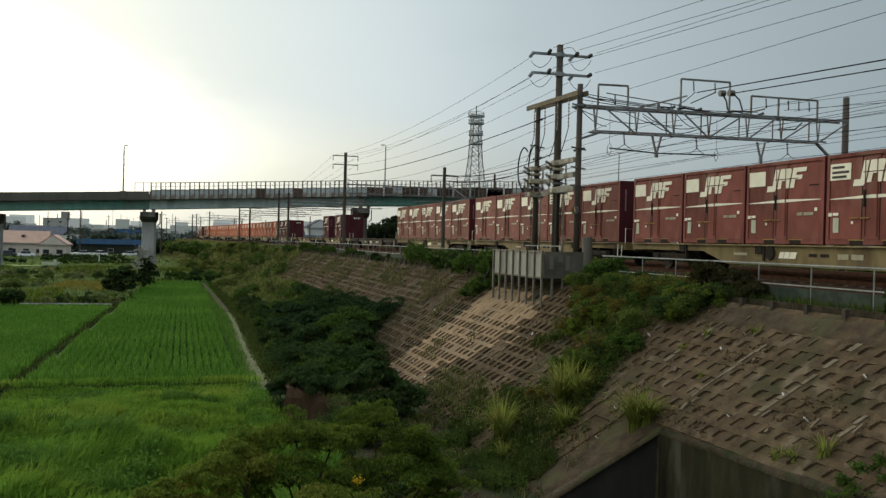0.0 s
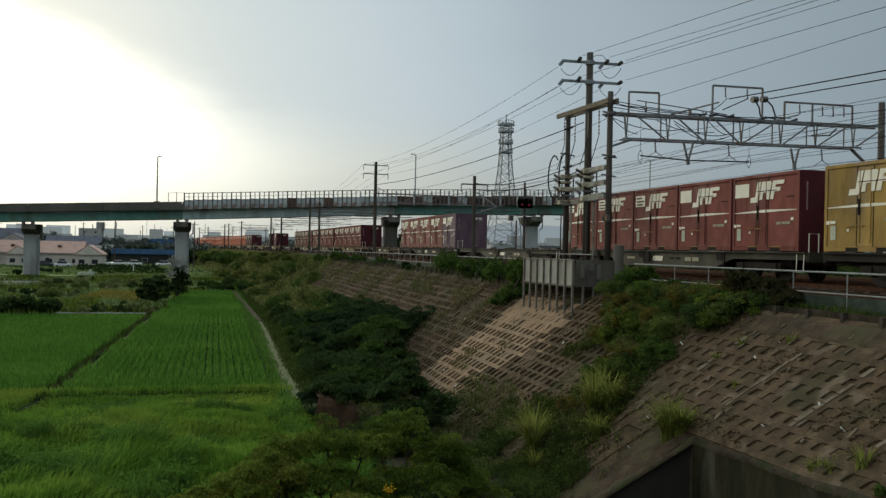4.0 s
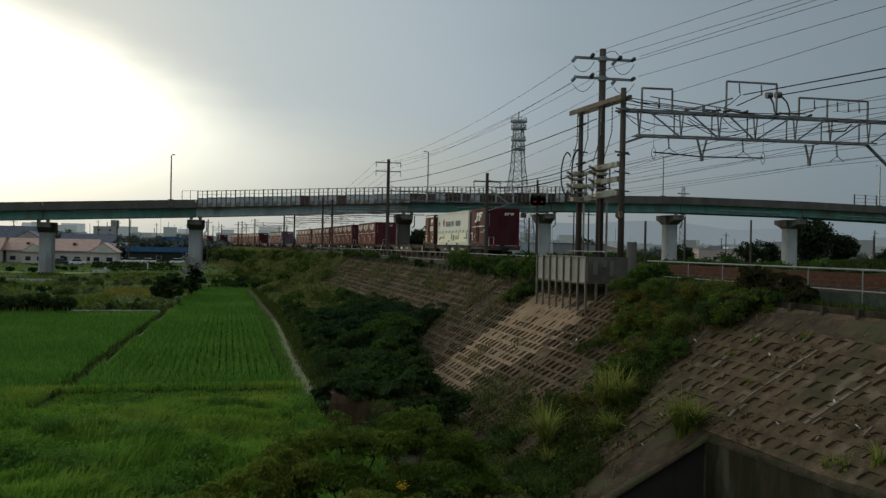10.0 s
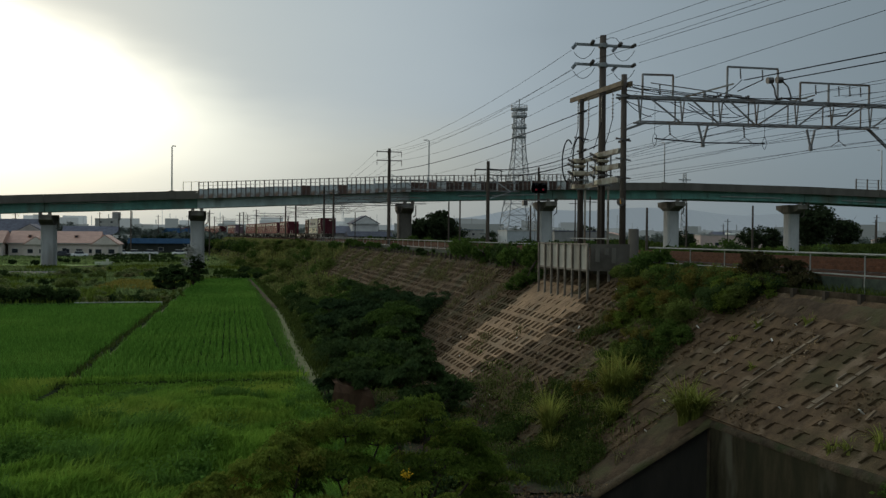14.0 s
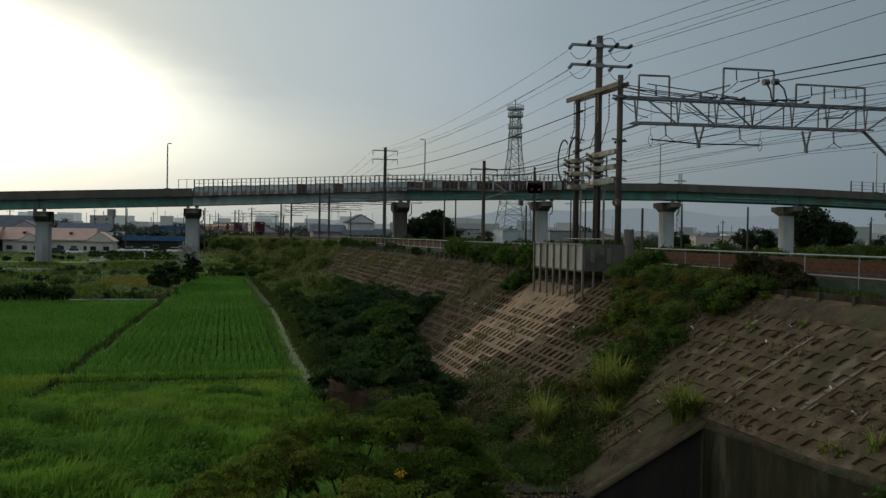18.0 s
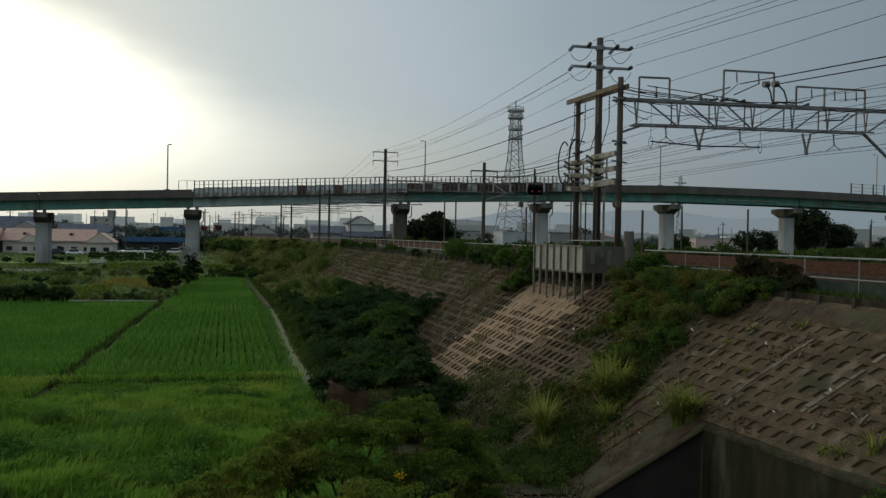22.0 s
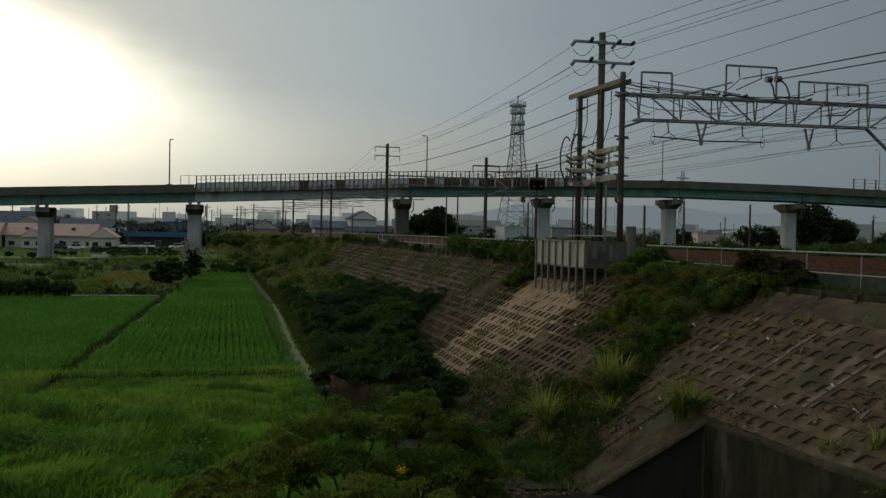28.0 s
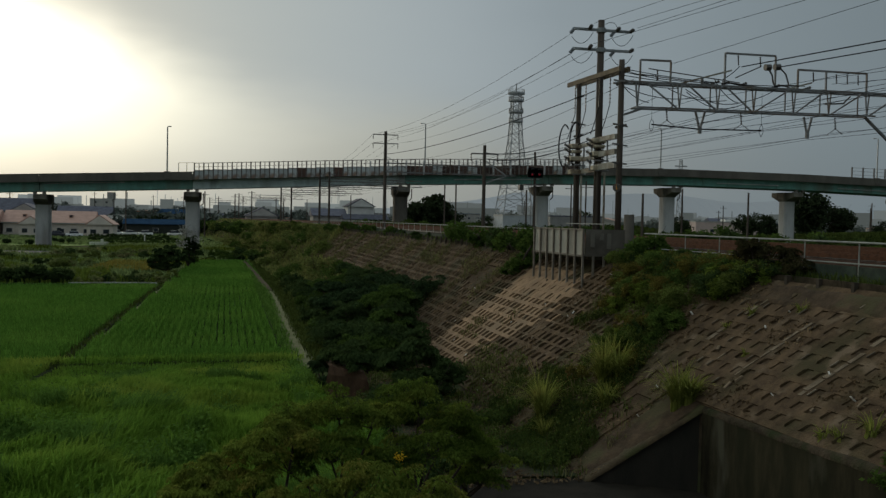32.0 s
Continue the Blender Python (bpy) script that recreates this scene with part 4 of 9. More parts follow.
# ---- transformer frame of poles on the platform ----
PX = 16.0
pole = thing("utility_pole", "tall concrete utility pole with two insulator crossarms", "pole", m=pose(PX, 36.1, 4.6))
part("shaft", Geo().rod((0, 0, 0), (0, 0, 10.05), 0.17, 0.14, n=14), M_POLE, pole, smooth=True)
M_ARM = mat("crossarm_steel", (0.3, 0.32, 0.33), (0.2, 0.215, 0.22), 3.0, 0.6, 0.2)
M_INSG = mat("grey_porcelain", (0.33, 0.36, 0.39), (0.22, 0.24, 0.26), 8.0, 0.35)
for z in (9.62, 8.78):
    arm = part("crossarm", Geo().beam((-1.22, 0, z), (1.38, 0, z + 0.02), 0.12, 0.1), M_ARM, pole)
    part("arm_collar", Geo().rod((0, 0, z - 0.09), (0, 0, z + 0.09), 0.2, n=14), M_ARM, pole)
    for x, d, dz, m_ in ((-1.2, 1, -0.5, M_INSG), (-0.55, -1, 0.4, M_INS), (0.66, 1, -0.55, M_INSG), (0.72, -1, 0.3, M_INS), (1.36, -1, 0.15, M_INS)):
        if z < 9 and x == 0.72:
            continue
        g = Geo()
        insulator(g, (x, 0.04 * d, z + 0.03), (x - 0.05, 0.4 * d, z + dz * 0.26), 0.085, 4)
        part("insulator", g, m_, arm)
    for x0_, x1_, dy in ((-1.22, -0.5, 0.3), (0.64, 1.36, 0.25)):
        pts = [(x0_ + (x1_ - x0_) * q, dy * (1 - 2 * q), z - 0.12 - 0.48 * math.sin(math.pi * (0.08 + 0.9 * q)) ** 0.8) for q in np.linspace(0, 1, 11)]
        part("jumper", Geo().tube(pts, 0.013, 5), M_WIRE, arm)
part("top_jumper", Geo().tube([(0.1, 0, 9.86), (0.35, 0, 9.98), (0.6, 0, 9.98), (0.72, -0.1, 9.75)], 0.013, 5), M_WIRE, pole)
for k, (y, top, r) in enumerate(((38.6, 12.35, 0.125), (34.1, 12.65, 0.135))):
    fp = thing("frame_pole", "dark concrete pole of the transformer frame", "pole", group="transformer frame poles", m=pose(PX + (0.1 if k == 0 else 0.06), y, 4.6))
    part("shaft", Geo().rod((0, 0, 0), (0, 0, top - 4.6), r, r * 0.85, n=12), M_POLE, fp, smooth=True)
    for z in (7.15, 5.4, 4.6, 3.85) if k else (5.9,):
        part("step_arm", Geo().beam((-0.5, -0.4, z), (0.5, 0.4, z), 0.06), M_STEEL, fp)
    for z in (7.1, 5.35):
        g = Geo()
        insulator(g, (0, -0.55, z), (0, 0.5, z), 0.06, 6)
        part("insulator", g, M_INS, fp)
frame_t = thing("transformer_frame", "steel crossbeam and switchgear between the poles", "switchgear")
part("top_beam", Geo().beam((PX - 0.2, 39.2, 12.3), (PX - 0.2, 33.7, 12.22), 0.09, 0.2).beam((PX + 0.2, 39.2, 12.3), (PX + 0.2, 33.7, 12.22), 0.09, 0.2), mat("rusty_channel", (0.15, 0.115, 0.072), (0.085, 0.062, 0.04), 2.0, 0.8, c3=(0.1, 0.07, 0.05), scale3=1.0), frame_t, "rusty grey channel beam")
M_UNIT = mat("aged_cream_box", (0.52, 0.46, 0.35), (0.38, 0.325, 0.24), 2.5, 0.7, c3=(0.17, 0.125, 0.085), scale3=1.6)
for yc, z0 in ((38.35, 8.28), (35.85, 8.33)):
    # stacked switch boxes in front of the pole, with bushings and a side bracket
    for dz, w_, h_ in ((0.0, 0.6, 0.2), (0.6, 0.62, 0.2), (0.92, 0.46, 0.12), (1.16, 0.56, 0.2)):
        bevel(part("switch_box", Geo().box((PX - 0.12, yc, z0 + dz), (w_, 0.5, h_)), M_UNIT, frame_t, "cream switch box"), 0.03)
    for dx in (-0.3, -0.12, 0.06):
        for dz in (0.12, 0.7):
            g = Geo()
            insulator(g, (PX + dx, yc - 0.1, z0 + dz), (PX + dx, yc - 0.1, z0 + dz + 0.4), 0.075, 4)
            part("bushing", g, M_INS, frame_t)
    for dz in (0.2, 0.55, 0.9, 1.1):
        g = Geo()
        insulator(g, (PX - 0.42, yc - 0.05, z0 + dz), (PX - 0.62, yc + 0.1, z0 + dz + 0.16), 0.08, 4)
        part("side_bushing", g, M_INS, frame_t)
    part("side_bracket", Geo().beam((PX - 0.5, yc, z0 - 0.1), (PX - 0.36, yc, z0 + 1.2), 0.05).beam((PX + 0.22, yc - 0.2, z0 - 0.1), (PX + 0.22, yc - 0.2, z0 + 1.3), 0.05), M_STEEL, frame_t)
    for dx in (-0.2, 0.12):
        part("cable_pipe", Geo().rod((PX + dx, yc - 0.2, 4.7), (PX + dx, yc - 0.2, z0 - 0.1), 0.05), M_POLE if dx < 0 else M_CREAM, frame_t, "upright cable pipe")
    for dz in (-0.12, 0.3):
        part("bus_rod", Geo().rod((PX - 0.35, yc - 0.3, z0 + dz), (PX + 0.25, yc - 0.3, z0 + dz), 0.03), M_STEEL, frame_t)
for z, h_ in ((8.36, 0.26), (8.9, 0.22), (9.52, 0.2)):
    part("link_beam", Geo().beam((PX - 0.18, 36.0, z), (PX - 0.1, 34.15, z + 0.03), 0.1, h_), M_CREAM, frame_t, "cream channel beam")
    part("link_beam", Geo().beam((PX + 0.12, 38.3, z - 0.06), (PX + 0.12, 36.2, z - 0.04), 0.08, h_ * 0.8), M_CREAM, frame_t, "cream channel beam")
for y in (38.3, 37.1, 35.7, 34.6):
    g = Geo()
    insulator(g, (PX - 0.2, y, 12.1), (PX - 0.2, y, 10.9), 0.05, 8)
    part("insulator_string", g, M_INS, frame_t)
    part("lead", Geo().tube([(PX - 0.2, y, 10.9), (PX - 0.3, y + 0.15, 10.3), (PX - 0.5, y + 0.1, 9.75)], 0.018, 5), M_WIRE, frame_t)
g = Geo()
for y in (38.9, 37.6):
    g.tube([(PX - 0.35, y + 0.15 + 0.75 * math.sin(a) + 0.1 * (a < 0), 9.5 + 0.98 * math.cos(a)) for a in np.linspace(-0.7, 2.9, 18)], 0.034, 6)
part("cable_loop", g, M_WIRE, frame_t, "thick black bent cables")
sign = thing("warning_sign", "small round warning plate on the pole", "sign", m=pose(PX - 0.1, 33.94, 7.45))
part("plate", Geo().rod((0, 0, 0), (-0.02, -0.02, 0), 0.17, n=16), M_INS, sign)
part("mark", Geo().extrude([(-0.03, 0.13, -0.08), (-0.03, -0.13, -0.08), (-0.03, 0, 0.14)], (-0.01, -0.01, 0)), mat("yellow_mark", (0.55, 0.27, 0.06)), sign)

# platform enclosure on legs
encl = thing("platform_enclosure", "grey sheet-metal enclosure on steel legs planted in the slope", "enclosure")
M_SHEET = mat("grey_sheet", (0.4, 0.38, 0.335), (0.3, 0.283, 0.25), 1.5, 0.65, 0.05, stretch=(1, 1, 0.3), c3=(0.22, 0.2, 0.17), scale3=0.7, vary=0.06)
M_LEG = mat("leg_steel", (0.17, 0.15, 0.125), (0.1, 0.086, 0.07), 3.0, 0.7, 0.1)
EX, EY0, EY1, EZ0, EZ1 = 12.75, 29.75, 34.75, 4.82, 5.78
n = 7
for i in range(n):
    a, b = EY0 + (EY1 - EY0) * i / n, EY0 + (EY1 - EY0) * (i + 1) / n
    part("sheet", Geo().box((EX, (a + b) / 2, (EZ0 + EZ1) / 2), (0.03, b - a - 0.03, EZ1 - EZ0)), M_SHEET, encl)
for i in range(n + 1):
    y = EY0 + (EY1 - EY0) * i / n
    part("leg", Geo().beam((EX - 0.05, y, EZ1), (EX - 0.05, y, 3.55), 0.07), M_LEG, encl)
for z in (EZ0, EZ1 - 0.03):
    part("edge_rail", Geo().beam((EX - 0.03, EY0, z), (EX - 0.03, EY1, z), 0.06), M_LEG, encl)
part("floor", Geo().box((14.5, 32.9, 4.74), (2.9, 6.2, 0.12)), M_CAP, encl)
M_NETP = mat("mesh_panel", (0.1, 0.088, 0.072), (0.065, 0.056, 0.045), 2.0, 0.8, c3=(0.14, 0.125, 0.105), scale3=1.0)
M_NETP2 = mat("mesh_patch", (0.17, 0.155, 0.13), (0.13, 0.118, 0.1), 2.0, 0.8)
part("mesh_panel", Geo().box((13.55, EY0, (EZ0 + EZ1) / 2 - 0.02), (1.5, 0.03, EZ1 - EZ0)), M_NETP, encl, "brown-grey mesh side panel")
for x, h in ((13.05, 0.5), (13.4, 0.25), (13.68, 0.55)):
    part("side_plate", Geo().box((x, EY0 - 0.03, EZ1 - 0.15 - h / 2), (0.16, 0.02, h)), M_NETP2, encl)
for x in (13.1, 13.5, 13.9, 14.3):
    part("leg", Geo().beam((x, EY0, EZ0), (x, EY0, slope_z(x - TRACK) - 0.1), 0.07), M_LEG, encl)
for y in np.arange(33.8, 37.8, 0.8):
    part("guard_rail", Geo().beam((PX - 0.7, y, 5.95), (PX - 0.7, y + 0.8, 5.95), 0.04), M_HAND, encl)
drum = thing("concrete_drum", "pale concrete cylinder beside the pole", "drum", m=pose(15.88, 32.7, 4.85))
bevel(part("shell", Geo().rod((0, 0, 0), (0, 0, 1.5), 0.2, n=20), M_CROSS, drum), 0.02)

# signal
sig = thing("railway_signal", "black railway signal head showing red lights on a post", "signal", m=pose(21.06, 57.85, 4.85))
M_BLACK = mat("signal_black", (0.02, 0.02, 0.022), rough=0.6)
M_RED = bpy.data.materials.new("red_lens")
M_RED.use_nodes = True
M_RED.node_tree.nodes["Principled BSDF"].inputs["Base Color"].default_value = (0.3, 0.01, 0.02, 1)
M_RED.node_tree.nodes["Principled BSDF"].inputs["Emission Color"].default_value = (1.0, 0.05, 0.1, 1)
M_RED.node_tree.nodes["Principled BSDF"].inputs["Emission Strength"].default_value = 0.16
part("mast", Geo().rod((0, 0, 0), (0, 0, 5.85), 0.09, 0.075), M_POLE, sig)
g = Geo()
for dx in (-0.22, 0.22):
    g.rod((dx, -0.14, 4.44), (dx, -0.1, 4.44), 0.36, n=24)
part("backplate", g, M_BLACK, sig)
part("backplate_wing", Geo().box((0, -0.12, 4.44), (1.05, 0.04, 0.66)), M_BLACK, sig)
for dx, dz in ((-0.24, -0.12), (0.26, -0.12), (-0.24, 0.16), (0.26, 0.16)):
    if dz < 0:
        part("lens", Geo().rod((dx, -0.2, 4.44 + dz), (dx, -0.22, 4.44 + dz), 0.055, n=12), M_RED, sig, "glowing red signal lens")
    part("hood", Geo().tube([(dx + 0.11 * math.cos(a), -0.3 + 0.06 * math.sin(a), 4.44 + dz + 0.1 * math.sin(a)) for a in np.linspace(0, math.pi, 8)], 0.025), M_BLACK, sig)
part("ladder", Geo().beam((-0.16, 0.2, 0), (-0.16, 0.2, 4.1), 0.03).beam((0.16, 0.2, 0), (0.16, 0.2, 4.1), 0.03), M_STEEL, sig)
part("platform", Geo().box((-0.1, 0.1, 3.62), (1.3, 0.5, 0.06)), M_STEEL, sig)
part("equipment_box", Geo().box((-0.95, 0.05, 3.42), (0.3, 0.3, 0.36)), M_INS, sig)


# ---- line poles along the tracks and far gantries ----
def line_pole(s, off, h, arms=(), r=0.15, span=0.0):
    x, y, a = line(s, off)
    p = thing("line_pole", "concrete overhead line pole beside the track", "pole", group="line poles", m=pose(x, y, FORM - 0.1, 0, 0, math.degrees(a)))
    part("shaft", Geo().rod((0, 0, 0), (0, 0, h), r, r * 0.8, n=10), M_POLE, p)
    for z, w0, w1 in arms:
        arm = part("crossarm", Geo().beam((-w0, 0, z), (w1, 0, z), 0.08), M_STEEL, p)
        for dx in (-w0, w1):
            g = Geo()
            insulator(g, (dx, 0, z), (dx, 0, z - 0.45), 0.07, 3)
            part("insulator", g, M_INS, arm)
    if arms:
        k = h / 8.2
        for dz in (0.0, 1.25):
            part("bracket", Geo().beam((0.08, -0.1, 5.0 * k + dz), (1.35, -0.1, 5.62 * k), 0.055), M_GALV, p, "pale bracket arm")
    if span:
        part("span_beam", Geo().beam((0, -0.2, 6.3), (span, -0.2, 6.3), 0.11).beam((0, -0.2, 5.5), (span, -0.2, 5.5), 0.11), M_STEEL, p)
        n = max(2, round(span / 1.2))
        for i in range(n):
            g = Geo().beam((span * i / n, -0.2, 6.3 if i % 2 else 5.5), (span * (i + 1) / n, -0.2, 5.5 if i % 2 else 6.3), 0.04)
            part("lacing", g, M_STEEL, p)
    return p


line_pole(82, -3.9, 9.2, ((8.9, 1.15, 1.15), (8.1, 1.15, 1.15), (6.6, 0.9, 0.1)), 0.17, 12.5)
line_pole(50.6, -3.9, 5.6, ((5.1, 0.8, 0.8),), 0.12)
for s in (119, 127.9, 160.5, 175, 225, 251, 320):
    line_pole(s, -3.9, 8.0 if s in (127.9, 175) else 7.2, ((6.9, 0.8, 0.8),), 0.16, 12.5)
for s in (105.9, 111, 146, 175, 198, 225, 260):
    line_pole(s, 9.6, 5.6, (), 0.11)
for s, off, h in ((66, 14, 4.4), (96, 15, 5.5), (100, 24, 8.0), (118, 30, 8.5), (90, 31, 7.0), (80, 32.6, 6.4), (62, 35, 5.2)):
    x, y, a = line(s, off)
    p = thing("far_pole", "thin utility pole beyond the tracks", "pole", group="far poles", m=pose(x, y, -0.1 if off > 16 else 4.0))
    part("shaft", Geo().rod((0, 0, 0), (0, 0, h + (3 if off > 16 else 0)), 0.12, 0.09), M_POLE, p)
    if h > 7.2:
        part("crossarm", Geo().beam((-0.9, 0, h + (2.3 if off > 16 else -0.6)), (0.9, 0, h + (2.3 if off > 16 else -0.6)), 0.09), M_STEEL, p)


# ---- wires ----
def wire(a, b, sag, r=0.016, n=14):
    a, b = Vector(a), Vector(b)
    return [tuple(a.lerp(b, i / n) - Vector((0, 0, 4 * sag * (i / n) * (1 - i / n)))) for i in range(n + 1)]


def wire_thing(name, label, runs, r, cat="wire"):
    for pts in runs:
        tagged(part(name, Geo().tube(pts, r, 5), M_WIRE), label, cat, group=name + "s")


def beyond(a, b, k=2.6):
    """The straight run from a through b and on past the viewpoint."""
    a, b = Vector(a), Vector(b)
    return [tuple(a), tuple(a + (b - a) * k)]


WL = [beyond((15.4, 35.5, 14.36), (15.2, 25.7, 13.6)), beyond((16.62, 35.5, 14.38), (16.2, 24.8, 13.45)), beyond((17.4, 35.5, 14.3), (16.6, 24.5, 13.41)), beyond((15.4, 35.5, 13.5), (17.0, 24.2, 13.36)),
      beyond((17.4, 35.5, 13.46), (16.6, 21.12, 12.49))]
for x_, z, dx, top in ((14.8, 14.08, -1.0, 8.85), (14.8, 13.24, -1.0, 8.05), (14.86, 13.24, -0.6, 8.8), (16.8, 14.08, 0.6, 8.85), (16.8, 13.24, 1.0, 8.05)):
    WL.append(wire((x_, 36.7, z), (*line(82, -3.9 + dx)[:2], FORM + top), 0.7))
for z, x2 in ((8.9, -1.1), (8.9, 1.1), (8.1, -1.1), (8.1, 1.1)):
    WL.append(wire((*line(82, -3.9 + x2)[:2], FORM + z), (*line(127.9, -3.9 + x2 * 0.7)[:2], FORM + 6.9), 0.6))
wire_thing("power_line", "thin dark overhead power wire", WL, 0.0085)
CL = []
for off in (0.0, 3.85, 7.6):
    for s0, s1 in ((-16, 34), (34, 82), (82, 128), (128, 175), (175, 225)):
        a, b = line(s0, off), line(s1, off)
        CL.append(wire((a[0], a[1], RAIL + 5.95), (b[0], b[1], RAIL + 5.95), 0.55))
        CL.append(wire((a[0], a[1], RAIL + 4.95), (b[0], b[1], RAIL + 4.95), 0.0, n=2))
for x_, z_ in ((17.5, 9.85), (19.6, 9.85), (22.4, 10.0), (24.75, 9.75), (26.1, 10.1), (20.6, 10.75), (26.8, 11.6)):
    CL.append(wire((x_, -14, z_ + 0.1), (x_, 34, z_), 0.3))
    CL.append(wire((x_, 34, z_), (x_ - 0.1, 82, z_ + 0.1), 0.3))
wire_thing("contact_line", "thin dark contact wire over the track", CL, 0.008)
FL = [beyond((18.25, 34, 12.6), (18.0, 21.34, 12.39)), beyond((21.49, 34, 12.68), (21.5, 25.44, 12.22), 4.0), beyond((23.4, 34, 12.8), (23.5, 27.8, 12.49), 6.0)]
TL = [beyond((25.0, 34, 12.3), (26.0, 30.73, 12.3), 9.0), beyond((26.4, 34, 12.2), (27.0, 31.9, 12.19), 12.0), beyond((25.9, 34, 12.2), (26.3, 31.5, 12.05), 12.0)]
for z, y, s1, z1 in ((11.72, 36.6, 82, 11.9), (10.06, 36.0, 50.6, 9.95), (9.74, 36.0, 50.6, 9.6)):
    FL.append(wire((PX, y, z), (*line(s1, -3.9)[:2], z1), 0.45))
for x, z, z1 in ((16.6, 11.9, 11.4), (17.6, 11.2, 10.6), (21.2, 11.0, 10.6)):
    TL.append(wire((x, 34, z), (*line(82, (x - TRACK) * 0.9)[:2], z1), 0.8))
wire_thing("thin_line", "thin dark wire strung between gantries", TL, 0.009)
wire_thing("feeder_line", "dark feeder wire strung between gantries", FL[3:], 0.022)
wire_thing("feeder_line", "thick dark feeder wire strung from the gantry", FL[1:3], 0.024)
wire_thing("thin_line", "thin dark wire strung between gantries", FL[:1], 0.009)

# ---- freight train ----
def paint(name, c, worn):
    return mat(name, c, [v * 0.6 for v in c], 1.3, 0.7, bump=0.06, fine=12, vary=0.18, spec=0.09, stretch=(1, 1, 0.45), c3=worn, scale3=1.1)


M_MAROON = paint("maroon_paint", (0.235, 0.074, 0.06), (0.23, 0.1, 0.08))
# plum: own paint of some containers, and shade painted on maroon end walls
M_PLUM = paint("plum_and_end_shade_paint", (0.105, 0.024, 0.032), (0.078, 0.026, 0.03))
M_ORANGE = paint("orange_red_paint", (0.58, 0.14, 0.065), (0.45, 0.13, 0.08))
M_BLUE = paint("violet_blue_paint", (0.165, 0.105, 0.135), (0.19, 0.12, 0.13))
M_YELLOW = paint("ochre_paint", (0.42, 0.26, 0.08), (0.3, 0.2, 0.1))
M_RUSTY = paint("rusty_brown_paint", (0.15, 0.052, 0.03), (0.1, 0.038, 0.024))
# darker copy of the rusty brown: shade painted on the end wall
M_END_SHADE = paint("end_shade_paint", (0.06, 0.02, 0.014), (0.045, 0.018, 0.013))
M_CREAMW = mat("cream_white_paint", (0.8, 0.78, 0.7), (0.74, 0.72, 0.63), 0.8, 0.6, bump=0.03, fine=12, spec=0.1, c3=(0.78, 0.75, 0.56), scale3=0.5)
M_FLAP = mat("cream_flap_paint", (0.95, 0.87, 0.66), (0.9, 0.82, 0.6), 0.9, 0.6, bump=0.03, fine=12, spec=0.1)
M_PALEGRN = mat("pale_olive_paint", (0.52, 0.58, 0.36), (0.4, 0.47, 0.26), 2.0, 0.7)
M_FADED = mat("faded_marking", (0.4, 0.35, 0.25), (0.3, 0.26, 0.18), 6.0, 0.7)
M_SAND = paint("sandy_wagon_paint", (0.27, 0.2, 0.1), (0.13, 0.09, 0.05))
M_RUSTW = paint("rust_brown_wagon_paint", (0.115, 0.082, 0.05), (0.06, 0.036, 0.024))
M_GREYW = paint("dark_wagon_paint", (0.04, 0.036, 0.029), (0.028, 0.024, 0.02))
M_GREEN = paint("grey_green_wagon_paint", (0.085, 0.08, 0.058), (0.05, 0.046, 0.036))
M_WHITE = mat("white_marking", (0.88, 0.82, 0.68), (0.8, 0.73, 0.59), 3.0, 0.6)
M_LOGOBLUE = mat("blue_marking", (0.03, 0.07, 0.25), rough=0.5)
M_LOGORED = mat("red_marking", (0.5, 0.06, 0.05), rough=0.5)
M_LOGOGRN = mat("green_marking", (0.05, 0.25, 0.15), rough=0.5)
M_INKGREY = mat("dark_marking", (0.045, 0.042, 0.04), rough=0.6)
M_DARK = mat("undergear", (0.018, 0.015, 0.013), (0.032, 0.024, 0.018), 4.0, 0.85, spec=0.1)
M_TREAD = mat("wheel_steel", (0.035, 0.028, 0.023), (0.022, 0.018, 0.015), 4.0, 0.7, 0.2)

CL_, CW, CH = 3.64, 2.45, 2.55
PITCH, DECK_H, WAG = 3.75, 1.0, 19.84


def plate(g, x, y0, y1, z0, z1, t=0.012):
    """A flat marking on the left side wall, between y0 and y1."""
    g.box((x - t / 2, (y0 + y1) / 2, (z0 + z1) / 2), (t, abs(y1 - y0), z1 - z0))


def slant(g, x, y0, y1, z0, z1, lean, t=0.012):
    """A leaning flat shape on the left side wall (y falls to the rear)."""
    g.extrude([(x, y0, z0), (x, y1, z0), (x, y1 - lean, z1), (x, y0 - lean, z1)], (-t, 0, 0))


